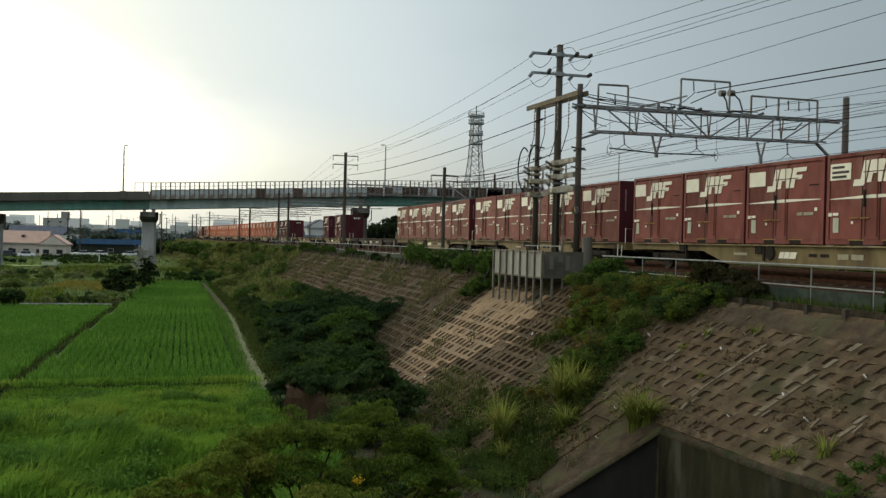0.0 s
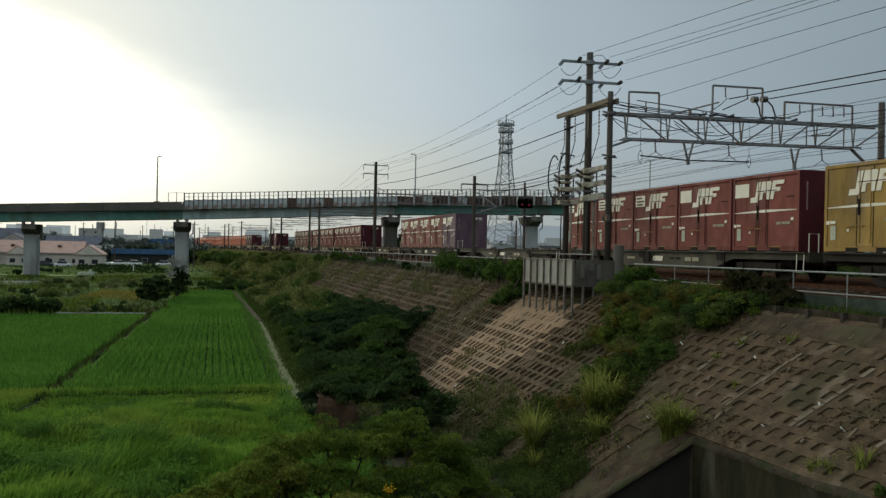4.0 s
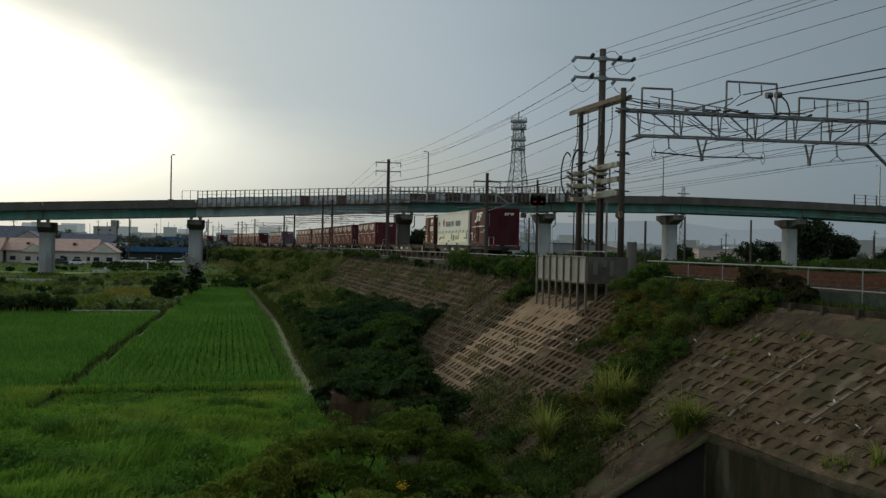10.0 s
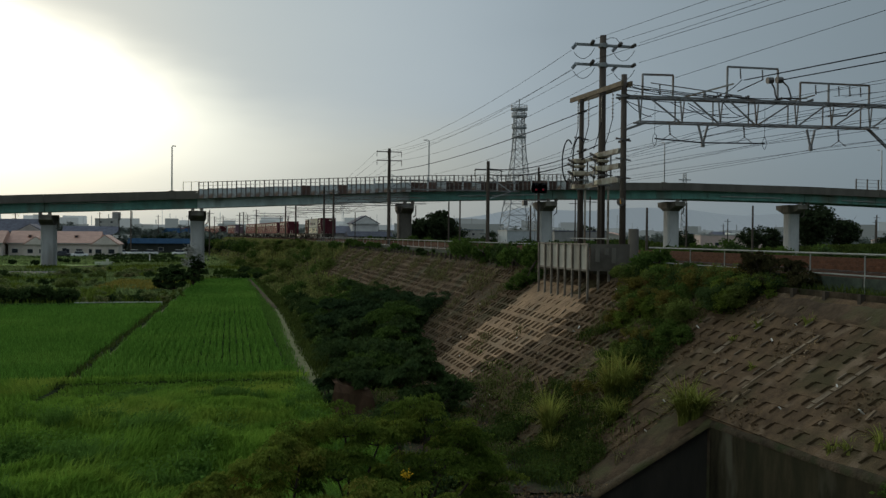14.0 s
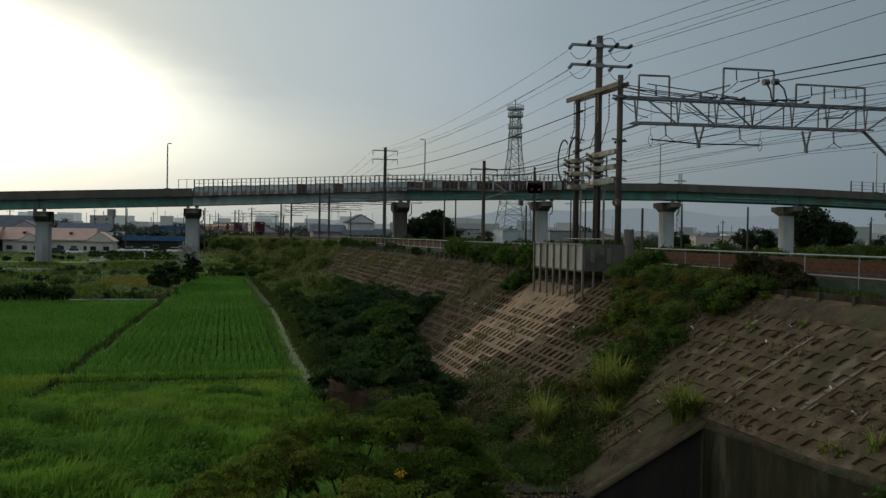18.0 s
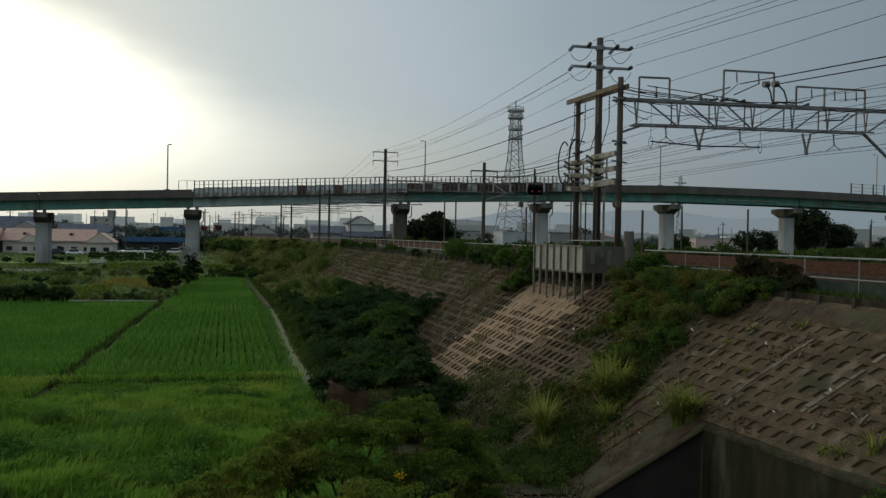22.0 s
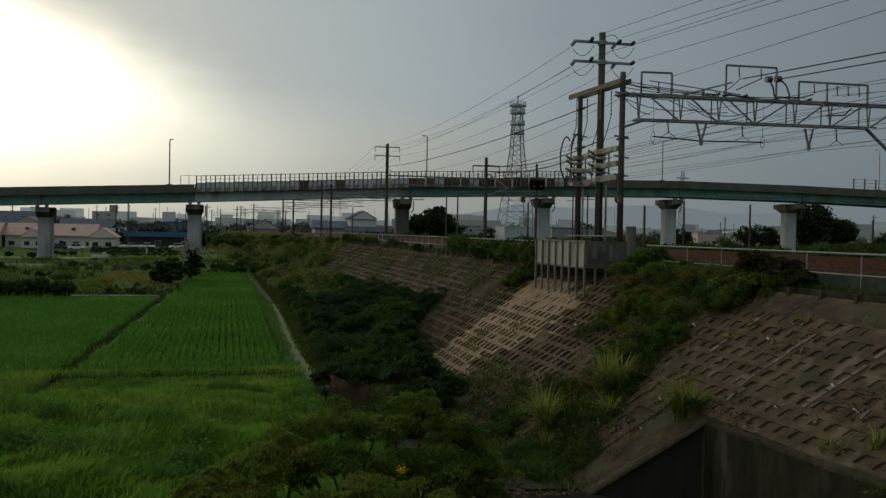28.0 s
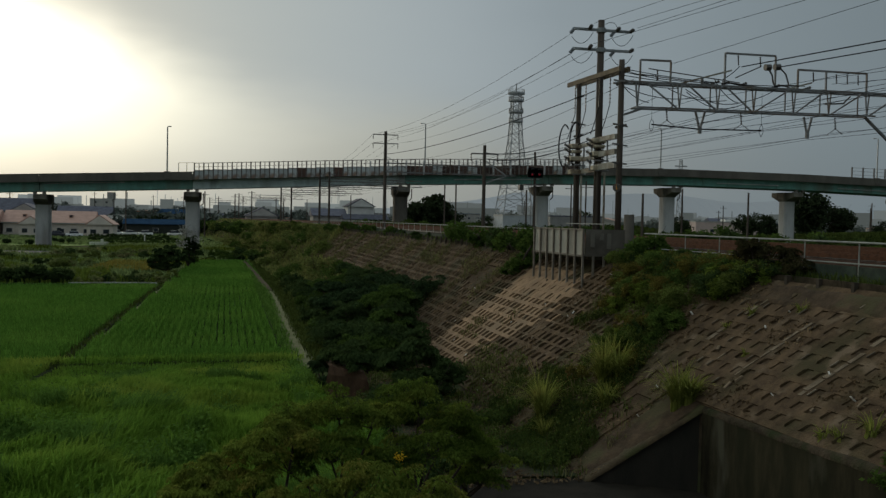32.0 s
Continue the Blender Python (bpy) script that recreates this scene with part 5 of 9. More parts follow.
def container(name, label, body_m, marks=True, window=True, length=CL_, end_marks=True, door=True, stripe=True, end_shade_m=None):
    """A container with its front at y = 0 and its tail at y = -length; x across, z up from the deck."""
    c = thing(name, label, "container", group="freight containers")
    L, W, H = length, CW, CH
    body = part("body", Geo().box((0, -L / 2, H / 2), (W - 0.08, L - 0.06, H - 0.08)), body_m, c)
    for y in (-0.06, -L + 0.06):
        for x in (-W / 2 + 0.06, W / 2 - 0.06):
            part("corner_post", Geo().box((x, y, H / 2), (0.12, 0.12, H)), body_m, c)
    for x in (-W / 2 + 0.04, W / 2 - 0.04):
        part("top_rail", Geo().box((x, -L / 2, H - 0.05), (0.08, L - 0.24, 0.1)), body_m, c)
        part("bottom_rail", Geo().box((x, -L / 2, 0.08), (0.08, L - 0.24, 0.14)), body_m, c)
    for z in (0.07, H - 0.05):
        part("end_rail", Geo().box((0, -L + 0.05, z), (W - 0.24, 0.1, 0.12)), body_m, c)
    X = -W / 2 + 0.028
    for y in (-L * 0.33, -L * 0.67):
        pk = part("fork_pocket", Geo().box((-W / 2 + 0.05, y, 0.07), (0.11, 0.5, 0.11)), M_DARK, c)
        part("pocket_edge", Geo().box((-W / 2 + 0.05, y, 0.14), (0.115, 0.6, 0.025)), M_YELLOW, pk)
    if door:
        a, b = -L * 0.38, -L * 0.56
        part("door", Geo().box((X - 0.004, -L * 0.21, H / 2), (0.03, L * 0.33, H - 0.32)), body_m, c)
        part("door", Geo().box((X - 0.004, (a + b) / 2, H / 2), (0.03, a - b - 0.04, H - 0.32)), body_m, c)
        part("door", Geo().box((X - 0.004, -L * 0.765, H / 2), (0.03, L * 0.4, H - 0.32)), body_m, c)
        for y in (a, b):
            part("door_seam", Geo().box((X - 0.006, y, H / 2), (0.036, 0.035, H - 0.26)), M_DARK, c)
        for y in (a - 0.12, b + 0.1):
            part("lock_rod", Geo().rod((X - 0.035, y, 0.25), (X - 0.035, y, H - 0.2), 0.018, n=6), body_m, c)
        part("lock_handle", Geo().box((X - 0.055, a - 0.12, H * 0.5), (0.04, 0.05, 0.46)), M_DARK, c)
        for y in (a - 0.12, a + 0.3):
            part("latch", Geo().box((X - 0.04, y - 0.02, 0.74), (0.03, 0.34, 0.03)), M_YELLOW, c)
    g = Geo()
    for i in range(1, 6):
        g.box((-W / 2 + W * i / 6, -L + 0.028, H / 2), (0.03, 0.016, H - 0.3))
    part("end_rib", g, end_shade_m or body_m, c)
    # ends face away from the sun; their shade is put into the colour
    if end_shade_m:
        part("end_wall", Geo().box((0, -L - 0.002, H / 2), (W - 0.004, 0.02, H - 0.004)), end_shade_m, c, "end wall with its shade put into a darker colour")
    if marks:
        Xm = X - 0.022
        if stripe:
            part("stripe", Geo().extrude([(Xm, -0.14, 1.3), (Xm, -L * 0.5, 1.37), (Xm, -L + 0.14, 1.33), (Xm, -L + 0.14, 1.31), (Xm, -L * 0.5, 1.27), (Xm, -0.14, 1.28)], (-0.008, 0, 0)), M_WHITE, c, "thin white tapered stripe")
        if window:
            g = Geo()
            plate(g, Xm, -0.14, -0.95, 1.82, 2.28)
            if window == "text":
                part("notice", g, M_WHITE, c, "white notice panel")
                for z0, y1 in ((1.87, -0.78), (2.0, -0.88), (2.14, -0.7)):
                    g = Geo()
                    plate(g, Xm - 0.012, -0.22, y1, z0, z0 + 0.07, 0.006)
                    part("notice_bar", g, M_INKGREY, c)
            else:
                part("notice", g, M_WHITE, c, "blank white notice panel")
        for shape in (((1.04, 1.62), (1.42, 1.62), (1.47, 1.7), (1.47, 2.3), (1.28, 2.3), (1.28, 1.8), (1.04, 1.8)),
                      ((1.53, 1.7), (1.69, 1.7), (1.69, 1.94), (1.88, 1.94), (1.9, 1.7), (2.06, 1.7), (2.04, 1.97), (2.06, 2.04), (2.06, 2.24), (2.0, 2.3), (1.53, 2.3)),
                      ((2.12, 1.7), (2.3, 1.7), (2.3, 1.95), (2.58, 1.95), (2.58, 2.08), (2.3, 2.08), (2.3, 2.17), (2.72, 2.17), (2.72, 2.3), (2.12, 2.3))):
            g = Geo().extrude([(Xm - 0.006, -u - 0.25 * (z - 1.62), z) for u, z in shape], (-0.012, 0, 0))
            part("emblem", g, M_WHITE, c, "slanted white painted shape")
        part("emblem_slit", Geo().box((Xm - 0.014, -1.98, 1.985), (0.012, 1.1, 0.025)), M_PLUM, c)
        for y0, y1, z0, z1 in ((-0.1, -0.24, 0.8, 0.9), (-0.28, -0.5, 0.82, 0.9), (-1.0, -1.08, 0.58, 0.66), (-3.26, -3.38, 0.98, 1.08)):
            g = Geo()
            plate(g, Xm - 0.006, y0, y1, z0, z1)
            part("small_marking", g, M_WHITE, c)
        g = Geo()
        plate(g, Xm - 0.006, -0.3, -0.52, 0.34, 0.76)
        part("card_holder", g, mat("pale_card", (0.55, 0.55, 0.42)) if "pale_card" not in bpy.data.materials else bpy.data.materials["pale_card"], c, "pale paper card in its holder")
        for y0, y1 in ((-2.5, -2.74), (-2.8, -3.22)):
            g = Geo()
            plate(g, Xm - 0.006, y0, y1, 0.86, 0.95)
            part("code_bar", g, M_FADED, c)
        for y, z in ((-3.0, 1.75),):
            part("recess_bar", Geo().box((X - 0.02, y - 0.2, z), (0.02, 0.4, 0.03)), M_DARK, c)
        if end_marks:
            Ye = -L - 0.018
            g = Geo()
            for x0, x1, z0, z1 in ((0.15, 0.28, 2.08, 2.26), (0.32, 0.42, 2.08, 2.26), (0.42, 0.56, 2.19, 2.26), (0.6, 0.7, 2.08, 2.26), (0.7, 0.84, 2.2, 2.26), (0.7, 0.8, 2.11, 2.16)):
                g.box(((x0 + x1) / 2, Ye, (z0 + z1) / 2), (x1 - x0, 0.012, z1 - z0))
            part("end_emblem", g, M_WHITE, c, "small white emblem on the end wall")
            part("end_code", Geo().box((-0.95, Ye, 1.75), (0.05, 0.012, 0.9)), mat("faded_code", (0.35, 0.22, 0.22)) if "faded_code" not in bpy.data.materials else bpy.data.materials["faded_code"], c)
    return c


def banded(c, L=CL_):
    """White bands under the roof edge."""
    part("top_band", Geo().box((-CW / 2 - 0.004, -L / 2, CH - 0.14), (0.02, L - 0.2, 0.13)), M_WHITE, c, "white band under the roof")
    part("top_band", Geo().box((0, -L - 0.006, CH - 0.15), (CW - 0.3, 0.02, 0.09)), M_WHITE, c, "white band under the roof")
    return c


def brown_container():
    """A short brown container with a small emblem over a pale plate."""
    L = 3.2
    c = banded(container("freight_container", "rusty brown freight container with a white top band and pale plate", M_RUSTY, marks=False, length=L, end_shade_m=M_END_SHADE), L)
    Xm = -CW / 2 - 0.002
    for y0, y1, z0, z1 in ((-2.12, -2.24, 1.98, 2.16), (-2.2, -2.34, 1.84, 2.16), (-2.38, -2.66, 1.9, 2.16), (-2.7, -2.86, 1.9, 2.16), (-2.1, -2.82, 1.76, 1.79)):
        g = Geo()
        slant(g, Xm, y0, y1, z0, z1, 0.05)
        part("emblem", g, M_WHITE, c, "small slanted white shape")
    g = Geo()
    plate(g, Xm, -1.98, -2.88, 1.18, 1.56)
    pl = part("notice", g, M_WHITE, c, "white notice panel")
    for z0, y1 in ((1.24, -2.74), (1.4, -2.8)):
        g = Geo()
        plate(g, Xm - 0.008, -2.06, y1, z0, z0 + 0.09, 0.006)
        part("notice_bar", g, M_FADED, pl)
    for y0, y1, z0, z1 in ((-2.62, -2.74, 0.95, 1.04), (-2.3, -2.7, 0.78, 0.82), (-2.72, -2.88, 0.56, 0.68), (-2.42, -2.68, 0.2, 0.42), (-0.2, -0.56, 0.72, 0.8), (-0.26, -0.5, 0.22, 0.6)):
        g = Geo()
        plate(g, Xm, y0, y1, z0, z1)
        part("small_marking", g, M_FADED if z1 - z0 < 0.05 else M_WHITE, c)
    part("corner_mark", Geo().box((Xm, -0.3, 1.3), (0.01, 0.4, 0.22)), M_YELLOW, c)
    part("end_code", Geo().box((-0.6, -L - 0.018, 1.7), (0.05, 0.012, 0.9)), M_FADED, c)
    return c


def big_container():
    """White 31-foot swap container with blank bars in place of its lettering."""
    L = 9.41
    c = container("long_container", "tall cream-white long freight container with painted blue and red emblem", M_CREAMW, marks=False, length=L, door=False)
    X = -CW / 2 + 0.034                      # face of the wall, inside the posts
    part("seam_rail", Geo().box((X - 0.01, -L / 2, 0.96), (0.05, L - 0.3, 0.06)), M_CREAMW, c)
    for i in range(9):
        hg = part("hinge", Geo().box((X - 0.02, -0.5 - i * 1.05, 0.98), (0.05, 0.26, 0.11)), M_PALEGRN, c, "pale olive hinge")
        part("hinge_pin", Geo().box((X - 0.035, -0.86 - i * 1.05, 1.05), (0.04, 0.04, 0.14)), M_INKGREY, hg)
    for y in (-0.3, -4.75):
        fl = part("flap", Geo().box((X - 0.012, y - 2.1, 0.5), (0.03, 4.15, 0.8)), M_FLAP, c, "cream drop flap")
        for dy in (1.9, 4.2):
            part("latch", Geo().box((X - 0.035, y - dy, 0.68), (0.03, 0.05, 0.42)), M_INKGREY, fl)
        for k in range(10):
            part("foot_bolt", Geo().box((X - 0.03, y - 0.2 - k * 0.42, 0.16), (0.03, 0.05, 0.08)), M_FADED, fl)
    pts = [(X - 0.008, -1.95 + 0.3 * math.sin(t), 1.78 + 0.3 * math.cos(t)) for t in np.linspace(0, math.pi, 10)]
    part("emblem_left", Geo().extrude(pts, (-0.008, 0, 0)), M_LOGOBLUE, c, "blue half-round emblem")
    part("emblem_right", Geo().extrude([(X - 0.008, -2.02, 1.48), (X - 0.008, -2.36, 1.48), (X - 0.008, -2.36, 1.86), (X - 0.008, -2.19, 2.05), (X - 0.008, -2.02, 1.9)], (-0.008, 0, 0)), M_LOGORED, c, "red house-shaped emblem")
    for i in range(12):
        if i != 7:
            y = -2.75 - i * 0.37
            part("name_bar", Geo().box((X - 0.008, y - 0.12, 1.66), (0.008, 0.25 if i not in (4, 6) else 0.1, 0.4)), M_INKGREY, c)
    part("corner_mark", Geo().extrude([(X - 0.008, -0.35, 1.75), (X - 0.008, -0.58, 1.5), (X - 0.008, -0.8, 1.75), (X - 0.008, -0.58, 2.0)], (-0.008, 0, 0)), M_YELLOW, c, "ochre diamond mark")
    part("green_mark", Geo().box((X - 0.032, -5.2, 0.55), (0.008, 0.5, 0.44)), M_LOGOGRN, c)
    for y, w, z in ((-0.55, 0.3, 0.46), (-0.95, 0.25, 0.56), (-1.3, 0.7, 0.58), (-3.5, 0.55, 0.3), (-5.7, 0.6, 0.62), (-5.7, 1.0, 0.48), (-8.2, 0.9, 0.52)):
        part("small_marking", Geo().box((X - 0.032, y - w / 2, z), (0.008, w, 0.08 if w > 0.3 else 0.2)), M_INKGREY, c)
    part("end_wall", Geo().box((0, -L + 0.01, CH / 2), (CW - 0.28, 0.03, CH - 0.26)), M_RUSTY, c, "rusty brown end wall")
    return c


def wagon(body_m, label):
    """A container flat wagon, front at y = 0, tail at y = -19.84, z from the rail."""
    w = thing("flat_wagon", label, "wagon", group="flat wagons")
    L = 19.05
    for x in (-1.15, 1.15):
        g = Geo()
        g.extrude([(x, -0.4, 0.72), (x, -0.4, 0.96), (x, -0.4 - L, 0.96), (x, -0.4 - L, 0.72), (x, -15.4, 0.72), (x, -14.0, 0.32), (x, -6.8, 0.32), (x, -5.4, 0.72)], (0.08 if x < 0 else -0.08, 0, 0))
        part("side_sill", g, body_m, w)
        part("sill_flange", Geo().box((x, -9.92, 0.955), (0.2, L, 0.04)), body_m, w)
    part("centre_sill", Geo().box((0, -9.92, 0.75), (0.5, L, 0.36)), M_DARK, w)
    for i in range(9):
        part("cross_bearer", Geo().box((0, -1.5 - i * 2.1, 0.86), (2.2, 0.16, 0.16)), body_m, w)
    for i in range(5):
        for dy in (0.3, 3.4):
            for x in (-1.12, 1.12):
                part("twist_lock", Geo().box((x, -0.55 - i * PITCH - dy, 1.0), (0.16, 0.2, 0.1)), M_DARK, w)
    for y in (-0.4, -19.44):
        part("end_sill", Geo().box((0, y, 0.82), (2.3, 0.12, 0.3)), body_m, w)
        part("coupler", Geo().box((0, y + (0.25 if y > -1 else -0.25), 0.72), (0.28, 0.55, 0.26)), M_DARK, w)
    part("brake_wheel", Geo().rod((-1.2, -9.2, 0.72), (-1.24, -9.2, 0.72), 0.22, n=14), M_DARK, w)
    part("step", Geo().tube([(-1.2, -19.0, 0.9), (-1.22, -19.0, 0.35), (-1.22, -19.35, 0.35), (-1.2, -19.35, 0.9)], 0.018), M_WHITE, w)
    part("tail_rail", Geo().tube([(-1.1, -19.44, 0.9), (-1.1, -19.44, 1.55), (-0.75, -19.44, 1.55), (-0.75, -19.44, 0.9)], 0.018), M_WHITE, w)
    for y0, y1 in ((-9.55, -9.75), (-9.78, -10.02), (-10.05, -10.34)):
        g = Geo()
        slant(g, -1.154, y0, y1, 0.56, 0.76, 0.08)
        part("sill_emblem", g, M_WHITE, w, "slanted white shape on the sill")
    for y, ln in ((-7.6, 0.7), (-12.35, 0.42), (-12.9, 0.45)):
        part("sill_marking", Geo().box((-1.158, y, 0.66), (0.01, ln, 0.09 if ln > 0.5 else 0.15)), M_FADED, w)
    for y in (-11.1, -11.6):
        part("sill_slot", Geo().box((-1.156, y, 0.68), (0.012, 0.34, 0.09)), M_DARK, w)
    for y in (-4.1, -8.6, -14.6):
        part("hanging_gear", Geo().box((-1.16, y, 0.82), (0.1, 0.34, 0.3)).box((-1.17, y - 0.25, 0.72), (0.06, 0.1, 0.5)), M_DARK, w)
    part("air_tank", Geo().rod((-0.5, -11.0, 0.5), (-0.5, -12.4, 0.5), 0.2, n=12), M_DARK, w)
    for y in (-3.1, -16.75):
        bg = part("bogie_frame", Geo().box((-1.0, y, 0.5), (0.16, 2.5, 0.22)).box((1.0, y, 0.5), (0.16, 2.5, 0.22)).box((0, y, 0.55), (2.0, 0.5, 0.25)), M_DARK, w)
        for dy in (-0.92, 0.92):
            ws = part("wheelset", Geo().rod((-0.9, y + dy, 0.42), (0.9, y + dy, 0.42), 0.08), M_DARK, w)
            for x in (-0.57, 0.57):
                part("wheel", Geo().rod((x - 0.065, y + dy, 0.42), (x + 0.065, y + dy, 0.42), 0.42, n=20), M_TREAD, ws)
            for x in (-1.02, 1.02):
                part("axle_box", Geo().box((x, y + dy, 0.44), (0.24, 0.34, 0.3)), M_DARK, bg)
            part("spring", Geo().rod((-1.0, y + dy * 0.4, 0.3), (-1.0, y + dy * 0.4, 0.55), 0.09), M_DARK, bg)
    return w


SPEED, FRONT0 = 22.39, 33.31
DONE = {}
MOVING = []


def rolling(maker, key, s_front):
    """One more copy of a kind, to run with its front at s_front at the start."""
    if key not in DONE:
        DONE[key] = maker()
        ob = DONE[key]
    else:
        ob = copy_thing(DONE[key], pose(0, 0, 0))
    MOVING.append((ob, s_front))
    return ob


KINDS = {
    "m": lambda: container("freight_container", "maroon steel freight container with white notice panel and emblem", M_MAROON, end_shade_m=M_PLUM),
    "n": lambda: container("freight_container", "maroon freight container with white lettered notice panel", M_MAROON, window="text", end_shade_m=M_PLUM),
    "k": lambda: container("freight_container", "dark plum steel freight container", M_PLUM, window=False),
    "o": lambda: container("freight_container", "orange-red steel freight container", M_ORANGE, window=False, stripe=False),
    "b": lambda: container("freight_container", "faded violet-grey steel freight container with white emblem", M_BLUE),
    "y": lambda: container("freight_container", "ochre yellow freight container among maroon ones", M_YELLOW, window=False),
    "r": brown_container,
    "t": lambda: container("freight_container", "dark plum freight container at the tail of the train", M_PLUM, window=False),
    "w": big_container,
}
CARRY = {-12: "-mm-k", -11: "ooooo", -10: "ooooo", -9: "ooooo", -8: "ooooo", -7: "ooooo", -6: "okkk-", -5: "-----", -4: "-k-k-", -3: "-----", -2: "mmnmm", -1: "mmmnm", 0: "mmmnn", 1: "-----", 2: "nmnmb", 3: "-----",
         4: "nnnmm", 5: "ymmnm", 6: "mnmnm", 7: "-nmn-", 8: "-----", 9: "rw-"}
for n, load in CARRY.items():
    s = FRONT0 - WAG * n
    kind = "g" if n in (3, 4, 9) else ("d" if n in (2, 5, 6, -3) else "r" if n in (1, 7, 8) else "s")
    tail = rolling(lambda: wagon({"s": M_SAND, "g": M_GREEN, "d": M_GREYW, "r": M_RUSTW}[kind], {"s": "sandy-painted", "r": "rust-brown", "g": "grey-green painted", "d": "dark grime-covered"}[kind] + " container flat wagon"), "wagon" + kind, s)
    if n == 9:
        rolling(KINDS["r"], "r", s - 0.6)
        rolling(KINDS["w"], "w", s - 0.6 - 4.6)
        rolling(KINDS["t"], "t", s - 0.6 - 4.6 - 9.41 - 0.75)
        for x in (-0.85, 0.85):
            part("tail_disc", Geo().rod((x, -19.52, 0.98), (x, -19.55, 0.98), 0.1, n=18), M_LOGORED, tail, "red round tail disc")
        continue
    for i, k in enumerate(load):
        if k != "-":
            rolling(KINDS[k], k, s - 0.45 - i * PITCH)

# ---- fields and plants ----
M_RICE = leaf_mat("rice_blade", (0.105, 0.23, 0.0364), (0.0773, 0.178, 0.0286), 0.45, c3=(0.126, 0.25, 0.0416), scale3=0.09)
M_GRASS = leaf_mat("meadow_grass", (0.166, 0.29, 0.0408), (0.115, 0.22, 0.0324), 0.45, c3=(0.23, 0.31, 0.0504), scale3=0.22, island=0.22)
M_PATCH = leaf_mat("dark_meadow_weed", (0.11, 0.21, 0.0408), (0.0782, 0.155, 0.0312), 0.4, island=0.25)
M_LEAF = leaf_mat("tree_leaf", (0.078, 0.125, 0.0275), (0.047, 0.082, 0.02), 0.4)
M_DLEAF = leaf_mat("dark_shrub_leaf", (0.056, 0.086, 0.0275), (0.031, 0.053, 0.02), 0.3)
M_YLEAF = leaf_mat("yellow_green_leaf", (0.13, 0.17, 0.03), (0.08, 0.12, 0.022), 0.4)
M_VINE = leaf_mat("bank_vine_leaf", (0.125, 0.16, 0.04), (0.066, 0.09, 0.024), 0.45)
M_BROWN = leaf_mat("fallen_leaf", (0.2, 0.14, 0.08), (0.09, 0.062, 0.038), 0.15)
M_BANDV = leaf_mat("slope_vine_leaf", (0.155, 0.135, 0.032), (0.075, 0.072, 0.02), 0.45, c3=(0.165, 0.1, 0.036), scale3=0.9)
M_FALLOW = leaf_mat("fallow_grass", (0.196, 0.26, 0.0992), (0.134, 0.185, 0.0704), 0.45)
M_REED = leaf_mat("pampas_blade", (0.24, 0.265, 0.06), (0.11, 0.135, 0.034), 0.45, c3=(0.3, 0.28, 0.08), scale3=2.0)
M_DRY = leaf_mat("dry_weed", (0.17, 0.15, 0.07), (0.1, 0.1, 0.045), 0.3)
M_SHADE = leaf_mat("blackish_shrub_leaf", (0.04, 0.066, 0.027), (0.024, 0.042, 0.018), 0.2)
M_FARLEAF = leaf_mat("far_tree_leaf", (0.04, 0.055, 0.026), (0.024, 0.034, 0.018), 0.2)
M_NLEAF = leaf_mat("young_tree_leaf", (0.115, 0.165, 0.028), (0.06, 0.095, 0.018), 0.5, c3=(0.165, 0.195, 0.034), scale3=0.9)
M_NYLEAF = leaf_mat("young_yellow_leaf", (0.165, 0.205, 0.036), (0.1, 0.14, 0.025), 0.5, c3=(0.22, 0.2, 0.042), scale3=1.2)
M_VERGE = leaf_mat("verge_blade", (0.075, 0.1, 0.024), (0.042, 0.06, 0.016), 0.35)
M_BANKV = leaf_mat("bank_bush_leaf", (0.19, 0.205, 0.062), (0.1, 0.125, 0.04), 0.45, c3=(0.21, 0.19, 0.07), scale3=0.5)
M_WEED = leaf_mat("rank_weed_leaf", (0.2, 0.235, 0.085), (0.11, 0.145, 0.055), 0.45, c3=(0.24, 0.22, 0.1), scale3=0.2)
M_BARK = mat("bark", (0.06, 0.045, 0.035), (0.035, 0.027, 0.02), 8.0, 0.95, bump=0.6)
rg = np.random.default_rng(11)


def field(name, label, outline, z=0.0, material=None):
    g = Geo()
    g.quad(*[(x, y, z) for x, y in outline])
    tagged(part(name, g, material or M_MUD), label, "field", kind="structure")


def inside(pts, outline):
    x, y = pts[:, 0], pts[:, 1]
    ok = np.zeros(len(pts), bool)
    n = len(outline)
    for i in range(n):
        (x1, y1), (x2, y2) = outline[i], outline[(i + 1) % n]
        c = ((y1 > y) != (y2 > y)) & (x < (x2 - x1) * (y - y1) / (y2 - y1 + 1e-12) + x1)
        ok ^= c
    return ok


PADDY_R = ((-5.3, 38.2), (3.05, 38.2), (3.25, 58.7), (3.4, 86), (3.5, 104), (3.6, 118.5), (-2.3, 117), (-2.9, 100), (-3.6, 78))
PADDY_L = ((-34, 37.5), (-6.05, 38.0), (-4.35, 77), (-34, 76.5))
field("paddy_field", "wet mud of the rice paddy", PADDY_R)
field("paddy_field", "wet mud of the rice paddy", PADDY_L, 0.002)


